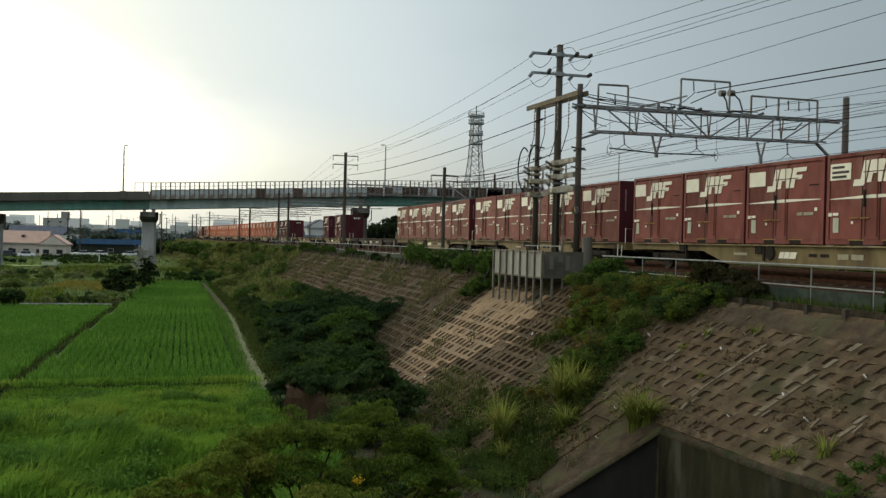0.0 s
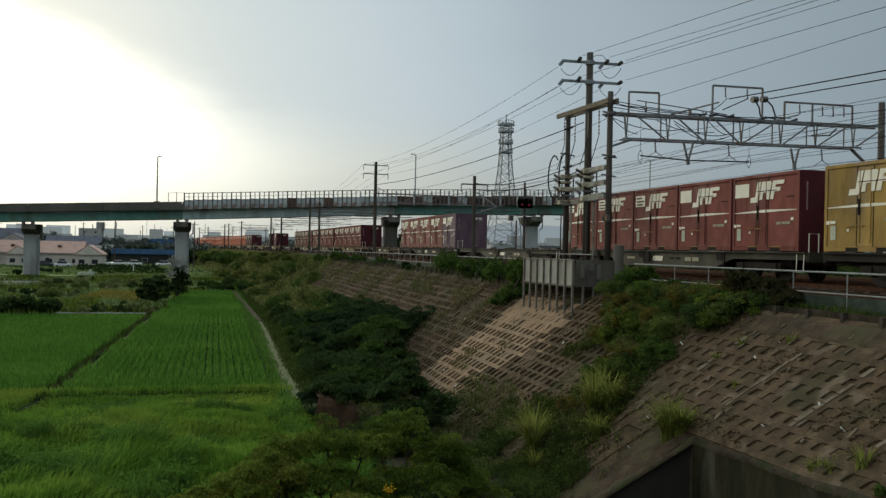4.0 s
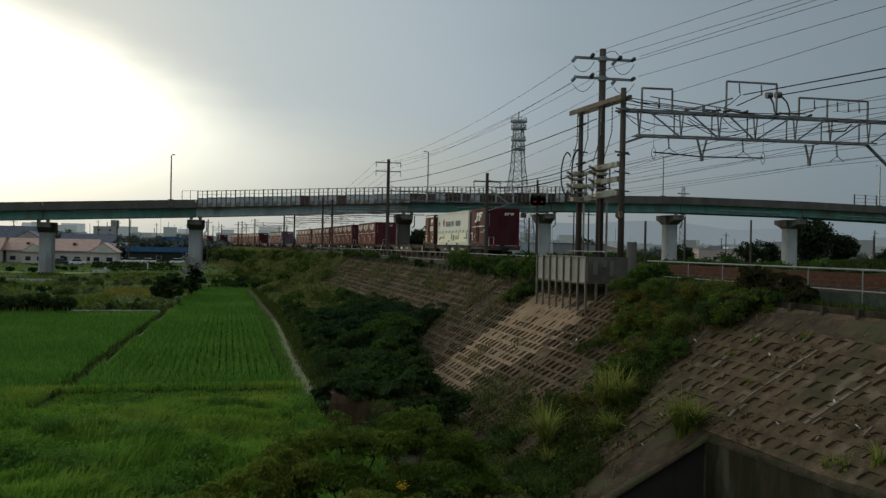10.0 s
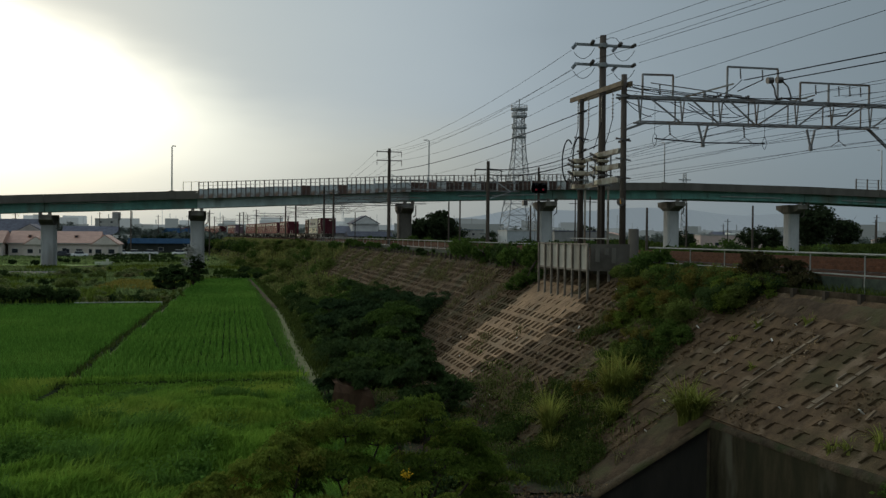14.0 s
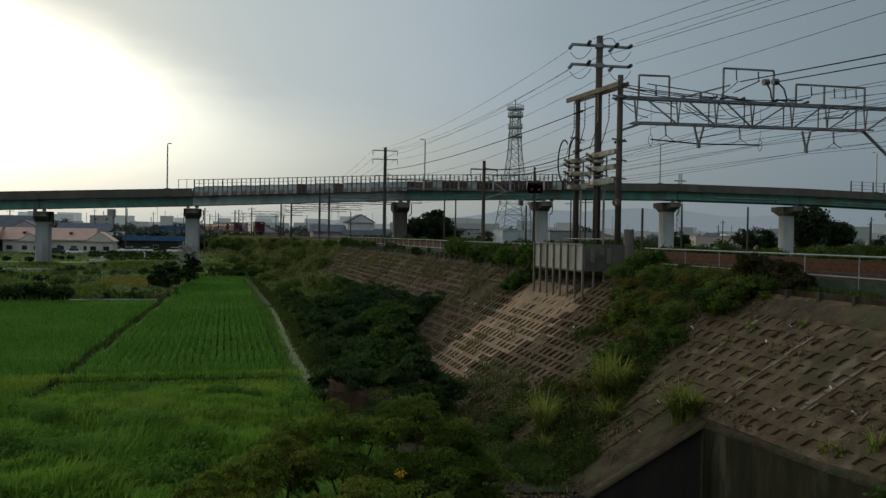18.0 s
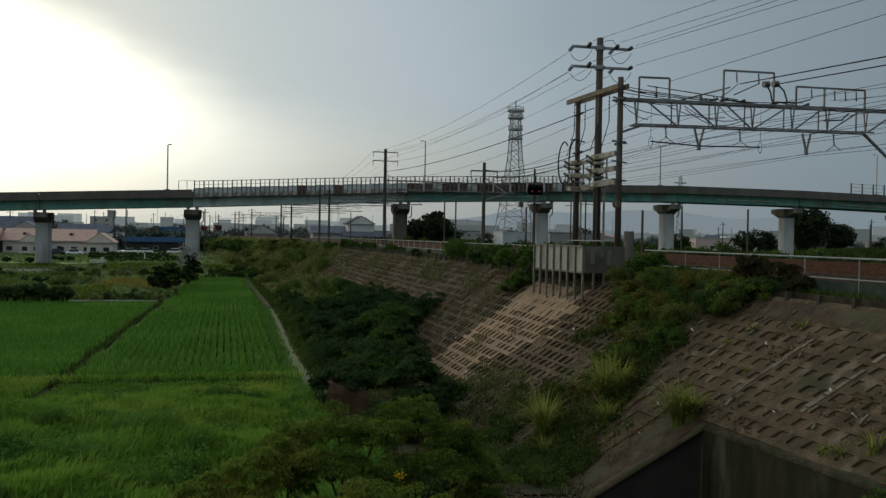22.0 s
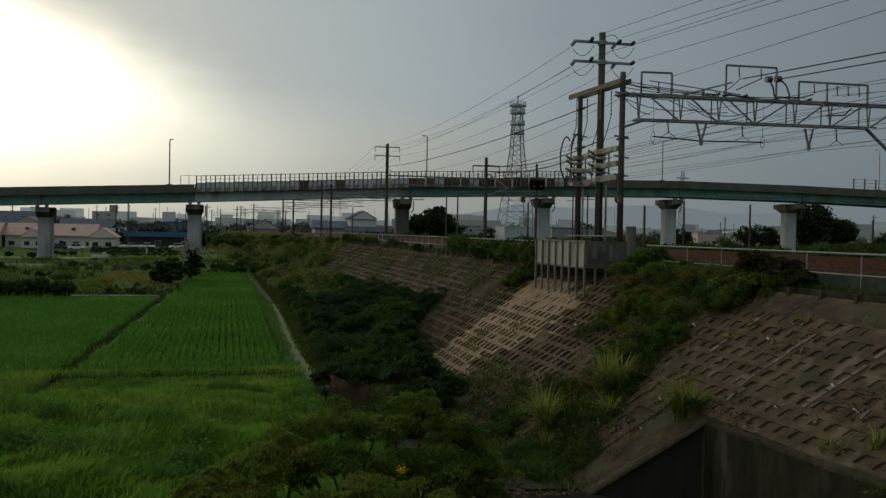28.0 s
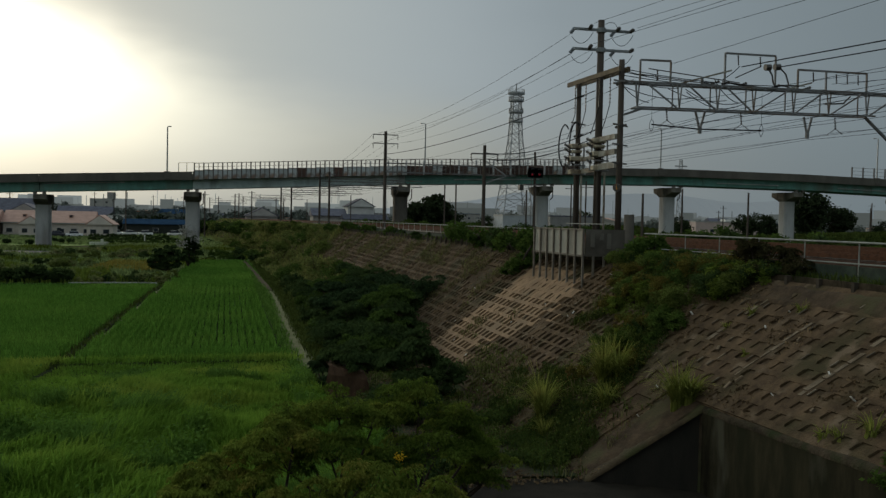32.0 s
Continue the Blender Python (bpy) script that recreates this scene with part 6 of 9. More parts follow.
def rice(name, outline, gap, step, skew, side, lean):
    rows = []
    ys = np.arange(36, 138, step)
    for k in range(-130, 40):
        x = k * gap + (ys - 38) * skew
        rows.append(np.stack([x + rg.normal(0, 0.02, len(ys)), ys + rg.uniform(-0.05, 0.05, len(ys)), np.full(len(ys), 0.0)], 1))
    p = np.concatenate(rows)
    p = p[inside(p, outline)]
    far = np.clip((p[:, 1] - 38) / 60, 0, 1)
    p = p[(rg.random(len(p)) < 1 - 0.35 * far) & (np.abs(p[:, 1] - 75.6 - p[:, 0] * 0.1) > 0.4)]
    p = np.repeat(p, 7, 0)
    wild = np.where((p[:, 1] > 75.5) | (p[:, 1] < 40.2), 0.13, side)[:, None]
    p = p + rg.normal(0, 1, p.shape) * np.concatenate([wild, wild * 0 + 0.06, wild * 0], 1)
    ob = new(name, blades_mesh(name, M_RICE, p, 0.45, 0.045, lean, rg))
    tagged(ob, "green rice plants growing in straight rows", "rice", kind="stuff")


rice("rice_plants", PADDY_R, 0.34, 0.13, 0.013, 0.05, 0.36)
rice("rice_plants", PADDY_L, 0.25, 0.19, 0.013, 0.085, 0.5)

# bunds and the path beside the paddy
def ridge(name, label, pts, w, h, material):
    g = Geo()
    for i, (x, y) in enumerate(pts):
        a, b = Vector(pts[max(i - 1, 0)]), Vector(pts[min(i + 1, len(pts) - 1)])
        d = (b - a).normalized()
        nrm = Vector((d.y, -d.x))
        for o, z in ((-w, -0.05), (-w * 0.5, h), (w * 0.5, h), (w, -0.05)):
            g.v.append((x + nrm.x * o, y + nrm.y * o, z + 0.02 * math.sin(i * 2.3)))
    for i in range(len(pts) - 1):
        k = i * 4
        g.f += [[k + j, k + j + 1, k + 5 + j, k + 4 + j] for j in range(3)]
    return tagged(part(name, g, material), label, "bund", kind="structure")


# bund colour darkened to paint in the shadow line between the paddies
M_BUND_SHADED = mat("bund_grass", (0.012, 0.022, 0.006), (0.022, 0.028, 0.009), 1.5, 0.95, bump=0.6, fine=9, spec=0.05)
ridge("bund", "low grassy bund between two paddies, its shadow line put into its colour", [(-5.8, 36.6), (-5.4, 46), (-5.0, 58), (-4.5, 70), (-4.15, 78)], 0.28, 0.1, M_BUND_SHADED)
ridge("bund_path", "narrow pale trodden strip along the bund", [(-5.42, 37.8), (-5.02, 46), (-4.62, 58), (-4.12, 70), (-3.75, 77.6)], 0.14, 0.09, M_PATH)
ridge("bund", "grassy bund across the front of the paddy", [(-36, 36.6), (-20, 37.2), (-7, 37.5), (-2, 37.5), (3.4, 37.6)], 0.4, 0.12, M_GROUND)
ridge("bund", "narrow dark bund in the meadow", [(-6.3, 24), (-6.25, 29.2), (-6.16, 34.3), (-5.75, 37.2)], 0.2, 0.05, M_BUND_SHADED)
ridge("bund", "earth bund behind the paddy", [(-36, 77.2), (-20, 77.4), (-4.5, 77.6)], 0.5, 0.3, M_BUND_SHADED)
ridge("path", "dry pale footpath beside the paddy", [(3.7, 35.4), (3.76, 38), (3.82, 42), (3.96, 49), (4.12, 55), (4.46, 67), (4.62, 75)], 0.5, 0.06, M_PATH)
ridge("ditch_bank", "bare brown earth along the ditch beside the paddy", [(4.45, 73), (4.38, 82), (4.28, 98), (4.1, 110), (4.0, 119)], 0.42, 0.16, M_DIRT)
ridge("ditch_edge", "dark earth edge of the ditch under the bank", [(5.4, 24), (5.3, 33), (5.2, 45), (5.5, 60), (6.0, 90), (6.4, 120)], 0.5, 0.06, M_SOIL)


def scatter(outline, n, seed=1):
    r = np.random.default_rng(seed)
    xs, ys = [p[0] for p in outline], [p[1] for p in outline]
    p = np.stack([r.uniform(min(xs), max(xs), n), r.uniform(min(ys), max(ys), n), np.zeros(n)], 1)
    return p[inside(p, outline)]


lawn = scatter(((2.9, 22), (8.3, 22), (8.3, 60), (7.0, 140), (3.8, 140), (3.3, 60)), 60000, 41)
dist = np.abs(lawn[:, 0] - np.interp(lawn[:, 1], (35.4, 38, 42, 49, 55, 67, 75, 82, 98, 118, 132), (3.7, 3.76, 3.82, 3.96, 4.12, 4.46, 4.5, 4.38, 4.28, 4.1, 4.0))) + (lawn[:, 1] < 35.4) + (lawn[:, 1] > 140)
lawn = lawn[(dist > 0.08 + 0.5 * rg.random(len(lawn)) ** 1.3) & ((lawn[:, 1] > 37.2) | (lawn[:, 0] < 3.6 + 0.25 * rg.random(len(lawn))))]
inner = lawn[:, 0] < np.interp(lawn[:, 1], (35.4, 38, 42, 49, 55, 67, 75), (3.7, 3.76, 3.82, 3.96, 4.12, 4.46, 4.62))
for sel, m, lab in ((inner, M_PATCH, "green grass between the paddy and the path"), (~inner, M_VERGE, "rough dark grass on the verge of the path")):
    tagged(new("verge_grass", blades_mesh("verge_grass", m, lawn[sel], 0.3, 0.05, 0.7, rg)), lab, "grass", kind="stuff")

bl = np.concatenate([np.stack([np.interp(q, (36.6, 46, 58, 70, 81), (-5.8, -5.4, -5.0, -4.5, -4.0)), q, np.full(len(q), 0.08)], 1) for q in (rg.uniform(36.6, 81, 900),)]
                    + [np.stack([q, np.interp(q, (-36, -20, -7, 3.4), (36.6, 37.2, 37.5, 37.6)), np.full(len(q), 0.12)], 1) for q in (rg.uniform(-36, 3.4, 3600),)])
bl += rg.normal(0, 1, bl.shape) * (0.14, 0.14, 0)
tagged(new("bund_grass", blades_mesh("bund_grass", M_VERGE, bl[:900], 0.25, 0.05, 0.7, rg)), "dark grass growing on the bund between the paddies", "grass", kind="stuff")
tagged(new("bund_grass", blades_mesh("bund_grass", M_GRASS, np.repeat(bl[900:], 2, 0) + rg.normal(0, 1, (7200, 3)) * (0.15, 0.16, 0), 0.3, 0.035, 0.7, rg)), "bright grass growing on the bund before the paddies", "grass", kind="stuff")
# overgrown meadow in front
MEADOW = ((-22, 12), (4.6, 12), (4.4, 24), (3.55, 30.5), (3.5, 37.3), (-36, 36.6), (-36, 20))
p = scatter(MEADOW, 290000, 2)
p = p[np.abs(p[:, 0] - np.interp(p[:, 1], (24, 29.2, 34.3, 37.2), (-6.3, -6.25, -6.16, -5.75))) > 0.16]
near_bund = p[:, 0] < np.interp(p[:, 1], (24, 29.2, 34.3, 37.2), (-6.3, -6.25, -6.16, -5.75))
bump = np.array([noise.noise((a * 0.3, b * 0.3, 0.0)) + 0.45 * noise.noise((a * 0.9, b * 0.8, 3.0)) for a, b, _ in p])
comb = np.array([math.pi * (1.6 + 1.3 * noise.noise((a * 0.22, b * 0.18, 11.0))) for a, b, _ in p])
hgt = np.clip(0.48 + 0.5 * bump, 0.16, 1.0) * np.clip((38.5 - p[:, 1]) / 8, 0.32, 1.0)
hgt[near_bund] = 0.42
low = np.array([noise.noise((a * 0.5, b * 0.42, 17.0)) + 0.5 * noise.noise((a * 1.6, b * 1.2, 23.0)) for a, b, _ in p])
dark = (low > 0.3) & (p[:, 1] < 36.2) & ~near_bund
for sel, m, nm, lab in ((~dark, M_GRASS, "meadow_grass", "lush bright green meadow grass lying in waves"), (dark, M_PATCH, "tall_meadow_grass", "darker green weedy clumps in the meadow")):
    tagged(new(nm, blades_mesh(nm, m, p[sel], hgt[sel] * (1.25 if m is M_PATCH else 1.0), 0.034, 0.8, rg, comb[sel])), lab, "grass", kind="stuff")
weeds = p[dark & (p[:, 1] < 34)][::8]
weeds = np.repeat(weeds, 4, 0) + np.stack([rg.normal(0, 0.14, 4 * len(weeds)), rg.normal(0, 0.14, 4 * len(weeds)), rg.uniform(0.2, 0.8, 4 * len(weeds))], 1)
tagged(new("meadow_weeds", leaves_mesh("meadow_weeds", M_PATCH, weeds, 0.09, rng=rg)), "broad-leaved weeds among the grass", "weeds", kind="stuff")
BEYOND = ((-70, 78.6), (-4.5, 78.6), (-3.2, 100), (-2.6, 118), (5, 120), (6, 178), (-70, 178))
p = scatter(BEYOND, 64000, 3)
LANE = ((-120, 136), (-21.5, 137.5), (-20.5, 148), (-120, 150))
p = p[~inside(p, LANE) & ~((p[:, 0] < -19) & (p[:, 1] > 166))]
bump = np.array([noise.noise((a * 0.12, b * 0.08, 4.0)) for a, b, _ in p])
for sel, m, nm, lab in ((bump < 0.1, M_FALLOW, "wild_grass", "wild green grass on fallow land"), (bump >= 0.1, M_YLEAF, "dry_grass", "yellowish weeds on fallow land")):
    tagged(new(nm, blades_mesh(nm, m, p[sel], np.clip(0.5 + 0.6 * bump[sel], 0.2, 1.2), 0.16, 0.5, rg)), lab, "grass", kind="stuff")


far_p = scatter(((-150, 178), (9, 178), (4, 270), (-10, 330), (-190, 330)), 52000, 6)
far_p = np.concatenate([far_p, scatter(((34, 20), (260, 20), (420, 330), (34, 330)), 60000, 7)])
far_p[:, 2] = 0.0
for sel, m, lab in ((far_p[:, 0] < 20, M_FALLOW, "pale green grass round the houses"), (far_p[:, 0] >= 20, M_VERGE, "far green meadow grass")):
    tagged(new("far_grass", blades_mesh("far_grass", m, far_p[sel], 0.5, 0.5, 0.5, rg)), lab, "grass", kind="stuff")


def clump_points(centres, n, r, rng_):
    """Points gathered on the outer shells of overlapping uneven clumps (x, y, z, radius)."""
    c = np.array(centres)
    w = c[:, 3] ** 2
    pick = rng_.choice(len(c), n, p=w / w.sum())
    d = rng_.normal(size=(n, 3))
    d /= np.linalg.norm(d, axis=1)[:, None]
    rad = c[pick, 3] * (0.3 + 0.85 * rng_.random(n))
    pts = c[pick, :3] + d * rad[:, None] * (1, 1, 0.75)
    return pts


def shrub(name, label, x, y, z, clumps, n, leaf, size, seed, trunk=True, category="bush", group=""):
    """A shrub or tree: stems and a crown of leaf sprays about the clumps (dx, dy, dz, r)."""
    r = np.random.default_rng(seed)
    sh = thing(name, label, category, group, m=pose(x, y, z))
    sub = []
    for dx, dy, dz, rad in clumps:
        for _ in range(15):
            d = r.normal(size=3)
            d /= np.linalg.norm(d)
            sub.append((dx + d[0] * rad * 0.75, dy + d[1] * rad * 0.75, dz + d[2] * rad * 0.55, rad * r.uniform(0.16, 0.46)))
    pts = clump_points(sub, n, 0, r)
    pts = pts[pts[:, 2] > -0.1]
    part("crown", leaves_mesh("crown", leaf, pts, size, rng=r), None, sh)
    if trunk:
        g = Geo()
        for dx, dy, dz, rad in clumps:
            b = Vector((r.uniform(-0.15, 0.15), r.uniform(-0.15, 0.15), -0.1))
            m_ = Vector((dx * 0.45 + r.uniform(-0.2, 0.2), dy * 0.45 + r.uniform(-0.2, 0.2), dz * 0.55))
            t = Vector((dx, dy, dz))
            k = 0.035 + 0.02 * dz
            g.rod(b, m_, k, k * 0.7, n=6).rod(m_, t, k * 0.7, k * 0.3, n=6)
            for _ in range(3):
                e = t + Vector(r.normal(size=3)) * rad * 0.6
                g.rod(m_.lerp(t, 0.6), e, k * 0.35, k * 0.1, n=5)
        part("trunk", g, M_BARK, sh)
    return sh


def spray_tree(name, label, x, y, z, clumps, sprays, per, leaf, size, seed, category="bush", group="", stem=0.035):
    """A bush or tree that carries its fine leaves in flat layered sprays about the clumps (dx, dy, dz, r)."""
    r = np.random.default_rng(seed)
    sh = thing(name, label, category, group, m=pose(x, y, z))
    wood, pts, along = Geo(), [], []
    fork = Vector((0, 0, 0.35 * min(c[2] for c in clumps)))
    wood.rod((r.uniform(-0.1, 0.1), r.uniform(-0.1, 0.1), -0.15), fork, stem * 1.5, stem * 1.2, n=7)
    for dx, dy, dz, rad in clumps:
        hub = Vector((dx, dy, dz - 0.35 * rad))
        knee = fork.lerp(hub, 0.5) + Vector((r.uniform(-0.12, 0.12), r.uniform(-0.12, 0.12), -0.06))
        wood.rod(fork, knee, stem, stem * 0.8, n=6).rod(knee, hub, stem * 0.8, stem * 0.5, n=6)
        for _ in range(sprays):
            d = r.normal(size=3)
            d[2] = abs(d[2]) * 0.9 - 0.25
            d /= np.linalg.norm(d)
            c = np.array((dx, dy, dz)) + d * rad * r.uniform(0.45, 1.0) * (1, 1, 0.85)
            wood.rod(hub, tuple(c), stem * 0.35, stem * 0.12, n=4, caps=False)
            rs = rad * r.uniform(0.34, 0.6)
            a, q = r.uniform(0, 2 * math.pi, per), np.sqrt(r.random(per))
            tilt = r.normal(0, 0.22, 2)
            ox, oy = np.cos(a) * q * rs, np.sin(a) * q * rs * r.uniform(0.55, 1.0)
            pts.append(np.stack([c[0] + ox, c[1] + oy, c[2] + 0.1 * rs - 0.42 * rs * q * q + ox * tilt[0] + oy * tilt[1] + r.normal(0, 0.09 * rs, per)], 1))
            along.append(np.stack([np.cos(a), np.sin(a), -0.3 - 0.5 * q], 1))
    pts, along = np.concatenate(pts), np.concatenate(along)
    n = len(pts)
    d = along + r.normal(0, 0.45, (n, 3))
    d /= np.linalg.norm(d, axis=1)[:, None]
    e = np.cross(d, np.array((0, 0, 1.0)) + r.normal(0, 0.45, (n, 3)))
    e /= np.linalg.norm(e, axis=1)[:, None]
    s = (size * r.uniform(0.6, 1.4, n))[:, None]
    drop = np.array((0, 0, -0.12))
    v = np.stack([pts - d * s * 0.5, pts + e * s * 0.24, pts + d * s * 0.5 + drop * s, pts - e * s * 0.24], 1).reshape(-1, 3)
    part("crown", raw_mesh("crown", leaf, v, np.arange(4 * n).reshape(n, 4)), None, sh)
    part("trunk", wood, M_BARK, sh)
    return sh


ridge("paddy_kerb", "thin pale concrete kerb behind the paddy", [(-11.2, 78.0), (-8, 78.1), (-4.4, 78.3)], 0.1, 0.36, M_CONC)
# big dark shrub mass at the foot of the bank
rd = np.random.default_rng(77)
DARK = ((5.9, 35.0, 0.9), (7.2, 34.6, 1.1), (6.2, 37.2, 1.2), (7.6, 37.0, 1.6), (5.8, 39.8, 1.3), (7.2, 40.0, 1.9), (8.6, 41.6, 1.7), (6.0, 43.0, 1.5), (7.6, 43.6, 2.2), (9.2, 44.6, 1.7), (10.3, 46.2, 1.0), (6.2, 46.8, 1.7), (7.8, 47.2, 2.4),
        (9.4, 48.6, 1.9), (6.4, 51, 1.8), (8.2, 51.6, 2.5), (9.9, 53.2, 1.5), (6.6, 55.5, 1.8), (8.6, 57, 2.3), (6.8, 60.5, 1.7), (8.8, 62, 1.9), (10.0, 60.5, 1.2), (10.2, 65.5, 1.1))
for i, (x, y, h) in enumerate(DARK):
    z = slope_z(x - TRACK) - 0.15
    h *= 1.3 if 41 < y < 56 else 1.05
    cl = tuple((rd.uniform(-0.8, 0.8), rd.uniform(-1.2, 1.2), h * rd.uniform(0.4, 0.9), rd.uniform(0.6, 0.95)) for _ in range(4))
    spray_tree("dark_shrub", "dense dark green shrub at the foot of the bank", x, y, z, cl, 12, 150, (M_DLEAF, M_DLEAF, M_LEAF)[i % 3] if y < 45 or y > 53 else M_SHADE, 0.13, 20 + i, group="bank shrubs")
# bushy bank farther along
for i in range(40):
    s = 66 + i * 3.4
    low = s < 102
    off = (-12.6, -10.8, -9.4)[i % 3] + rg.uniform(-0.5, 0.5) + max(0, s - 78) * 0.07 if low else (-12.4, -9.6, -7.0)[i % 3] + rg.uniform(-0.8, 0.8)
    x, y, _ = line(s, off)
    z = slope_z(off) - 0.25
    cl = tuple((rg.uniform(-1.1, 1.1), rg.uniform(-1.8, 1.8), rg.uniform(0.3, 1.0), rg.uniform(0.8, 1.3)) for _ in range(4))
    shrub("bank_bush", "tangled green bush on the railway bank", x, y, z, cl, 2800, (M_VINE, M_BANKV, M_LEAF, M_BANKV)[i % 4], 0.17, 60 + i, group="bank bushes")
for i in range(16):
    s = 104 + i * 5
    off = -5.8 + rg.uniform(-0.8, 0.6)
    x, y, _ = line(s, off)
    cl = tuple((rg.uniform(-1.0, 1.0), rg.uniform(-1.8, 1.8), rg.uniform(0.1, 0.5), rg.uniform(0.5, 0.9)) for _ in range(3))
    shrub("crest_bush", "green bush on the upper bank", x, y, slope_z(off) - 0.3, cl, 1800, (M_LEAF, M_VINE)[i % 2], 0.24, 100 + i, group="bank bushes")
# rough grass over the bank farther along
n = 26000
sp, op = np.concatenate([rg.uniform(60, 190, n // 2), rg.uniform(190, 420, n // 2)]), rg.uniform(-13.5, -4.8, n)
keep = (sp > 96) | (op < -8.6)
gp = np.array([(*line(a, b)[:2], slope_z(b)) for a, b in zip(sp[keep], op[keep])])
tagged(new("bank_grass", blades_mesh("bank_grass", M_BANKV, gp, 0.6, 0.14, 0.7, rg)), "rough green grass over the bank", "grass", kind="stuff")
# band of vines from the crest down to the wing wall
BAND = ((14.35, 29.2), (14.4, 20.0), (13.4, 21.2), (12.4, 21.9), (11.4, 22.3), (10.6, 22.6), (10.2, 23.4), (11.0, 24.0), (11.9, 24.6), (12.6, 26.2), (13.5, 28.2))
bp = scatter(BAND, 620, 31)[:96]
for i, (x, y, _) in enumerate(bp):
    up = (x - 9) / 5.3
    cl = tuple((rg.uniform(-0.5, 0.5), rg.uniform(-0.7, 0.7), rg.uniform(0.05, 0.3) + 0.12 * up, rg.uniform(0.3, 0.55) * (0.55 + 0.4 * up)) for _ in range(4))
    shrub("vine_thicket", "low tangled vine thicket on the slope", x, y, slope_z(x - TRACK) - 0.12, cl, 3200, (M_BANDV, M_VINE, M_LEAF, M_YLEAF, M_VINE, M_BANDV, M_DLEAF)[i % 7], 0.06, 140 + i, trunk=False, group="slope thickets")
for i, (s, off, h) in enumerate(((46, -5.2, 0.8), (43, -5.6, 1.0), (40, -5.4, 1.1), (51.5, -5.0, 1.25), (70, -5.0, 0.6), (25.5, -4.6, 0.55), (24, -4.7, 0.5), (14.6, -4.8, 0.65), (13.4, -4.9, 0.7), (28.6, -4.5, 0.9), (12.4, -5.0, 0.7), (73, -5.1, 0.7), (83, -5.0, 0.8), (87, -5.0, 0.7), (92, -5.0, 0.9), (97, -5.1, 0.9), (61, -5.1, 0.45))):
    x, y, _ = line(s, off)
    cl = tuple((rg.uniform(-0.5, 0.5), rg.uniform(-0.9, 0.9), h * rg.uniform(0.4, 0.8), h * rg.uniform(0.5, 0.8)) for _ in range(4))
    shrub("crest_shrub", "leafy shrub beside the track railing", x, y, 4.55, cl, 2300, (M_LEAF, M_DLEAF, M_LEAF)[i % 3], 0.15, 170 + i, group="crest shrubs")


def reed(x, y, h, n, seed, away=0.0):
    """A tuft whose long blades rise and arch over, more of them towards one side."""
    r = np.random.default_rng(seed)
    t = thing("pampas_tuft", "tall tuft of arching pampas grass on the slope", "grass tuft", group="grass tufts", m=pose(x, y, slope_z(x - TRACK) - 0.05))
    ang = r.uniform(0, 2 * math.pi, n)
    if away:
        ang = np.where(r.random(n) < 0.45, r.normal(away, 0.6, n), ang)
    out, side = np.stack([np.cos(ang), np.sin(ang)], 1), np.stack([-np.sin(ang), np.cos(ang)], 1)
    ln, droop, w = 1.2 * h * r.uniform(0.5, 1.25, n), r.uniform(0.25, 1.0, n), 0.02 * r.uniform(0.6, 1.4, n)
    rows = []
    for q in (0.0, 0.3, 0.55, 0.78, 1.0):
        reach, up = ln * (0.12 * q + 0.62 * droop * q ** 2.2), ln * (q - 0.55 * droop * q ** 2.6)
        c = np.concatenate([out * (0.1 * r.random(n) * (q == 0) + reach + 0.06)[:, None], up[:, None]], 1)
        o = np.concatenate([side * (w * (1 - 0.85 * q))[:, None], np.zeros((n, 1))], 1)
        rows += [c - o, c + o]
    v = np.stack(rows, 1).reshape(-1, 3)
    b = np.arange(n)[:, None] * 10
    f = np.concatenate([b + np.array([2 * k, 2 * k + 1, 2 * k + 3, 2 * k + 2]) for k in range(4)], 0)
    part("leaf_tuft", raw_mesh("leaf_tuft", M_REED, v, f), None, t)


for i, (x, y, h, away) in enumerate(((8.95, 23.5, 1.45, 3.6), (9.15, 23.9, 1.0, 0.0), (10.3, 22.5, 1.3, 4.0), (10.55, 22.1, 1.0, 5.0), (10.75, 23.0, 0.9, 0.0), (10.45, 18.75, 1.1, 3.4), (10.65, 18.55, 0.8, 4.2), (9.9, 21.4, 0.7, 0.0), (8.7, 22.6, 0.6, 0.0))):
    reed(x, y, h, 230, 200 + i, away)
for i, (x, y, h) in enumerate(((10.9, 14.2, 0.28), (13.1, 17.95, 0.28), (11.93, 18.3, 0.22), (12.85, 19.5, 0.25), (11.2, 13.3, 0.4), (12.4, 19.9, 0.2), (11.0, 13.9, 0.25))):
    reed(x, y, h, 60, 260 + i)
# weeds on the slope
n = 15000
sp, dp = rg.uniform(19.5, 100, n), rg.uniform(0, 6.9, n)
keep = np.array([noise.noise((a * 0.5, b * 0.45, 9.0)) > (0.12 if a > 58 or (a > 40 and b > 5.0) else 0.34 if a > 37.5 else 0.3 if a < 29.5 else 0.4) for a, b in zip(sp, dp)])
w = np.array([slope_pt(a, b, 0.05) for a, b in zip(sp[keep], dp[keep])])
tagged(new("slope_weeds", blades_mesh("slope_weeds", M_DRY, np.repeat(w, 4, 0) + rg.normal(0, 0.1, (4 * len(w), 3)) * (1, 1, 0.3), 0.22, 0.025, 1.1, rg)), "dry weeds growing between the slope blocks", "weeds", kind="stuff")
lw = np.repeat(w[::2], 5, 0) + rg.normal(0, 0.14, (5 * len(w[::2]), 3)) + (0, 0, 0.1)
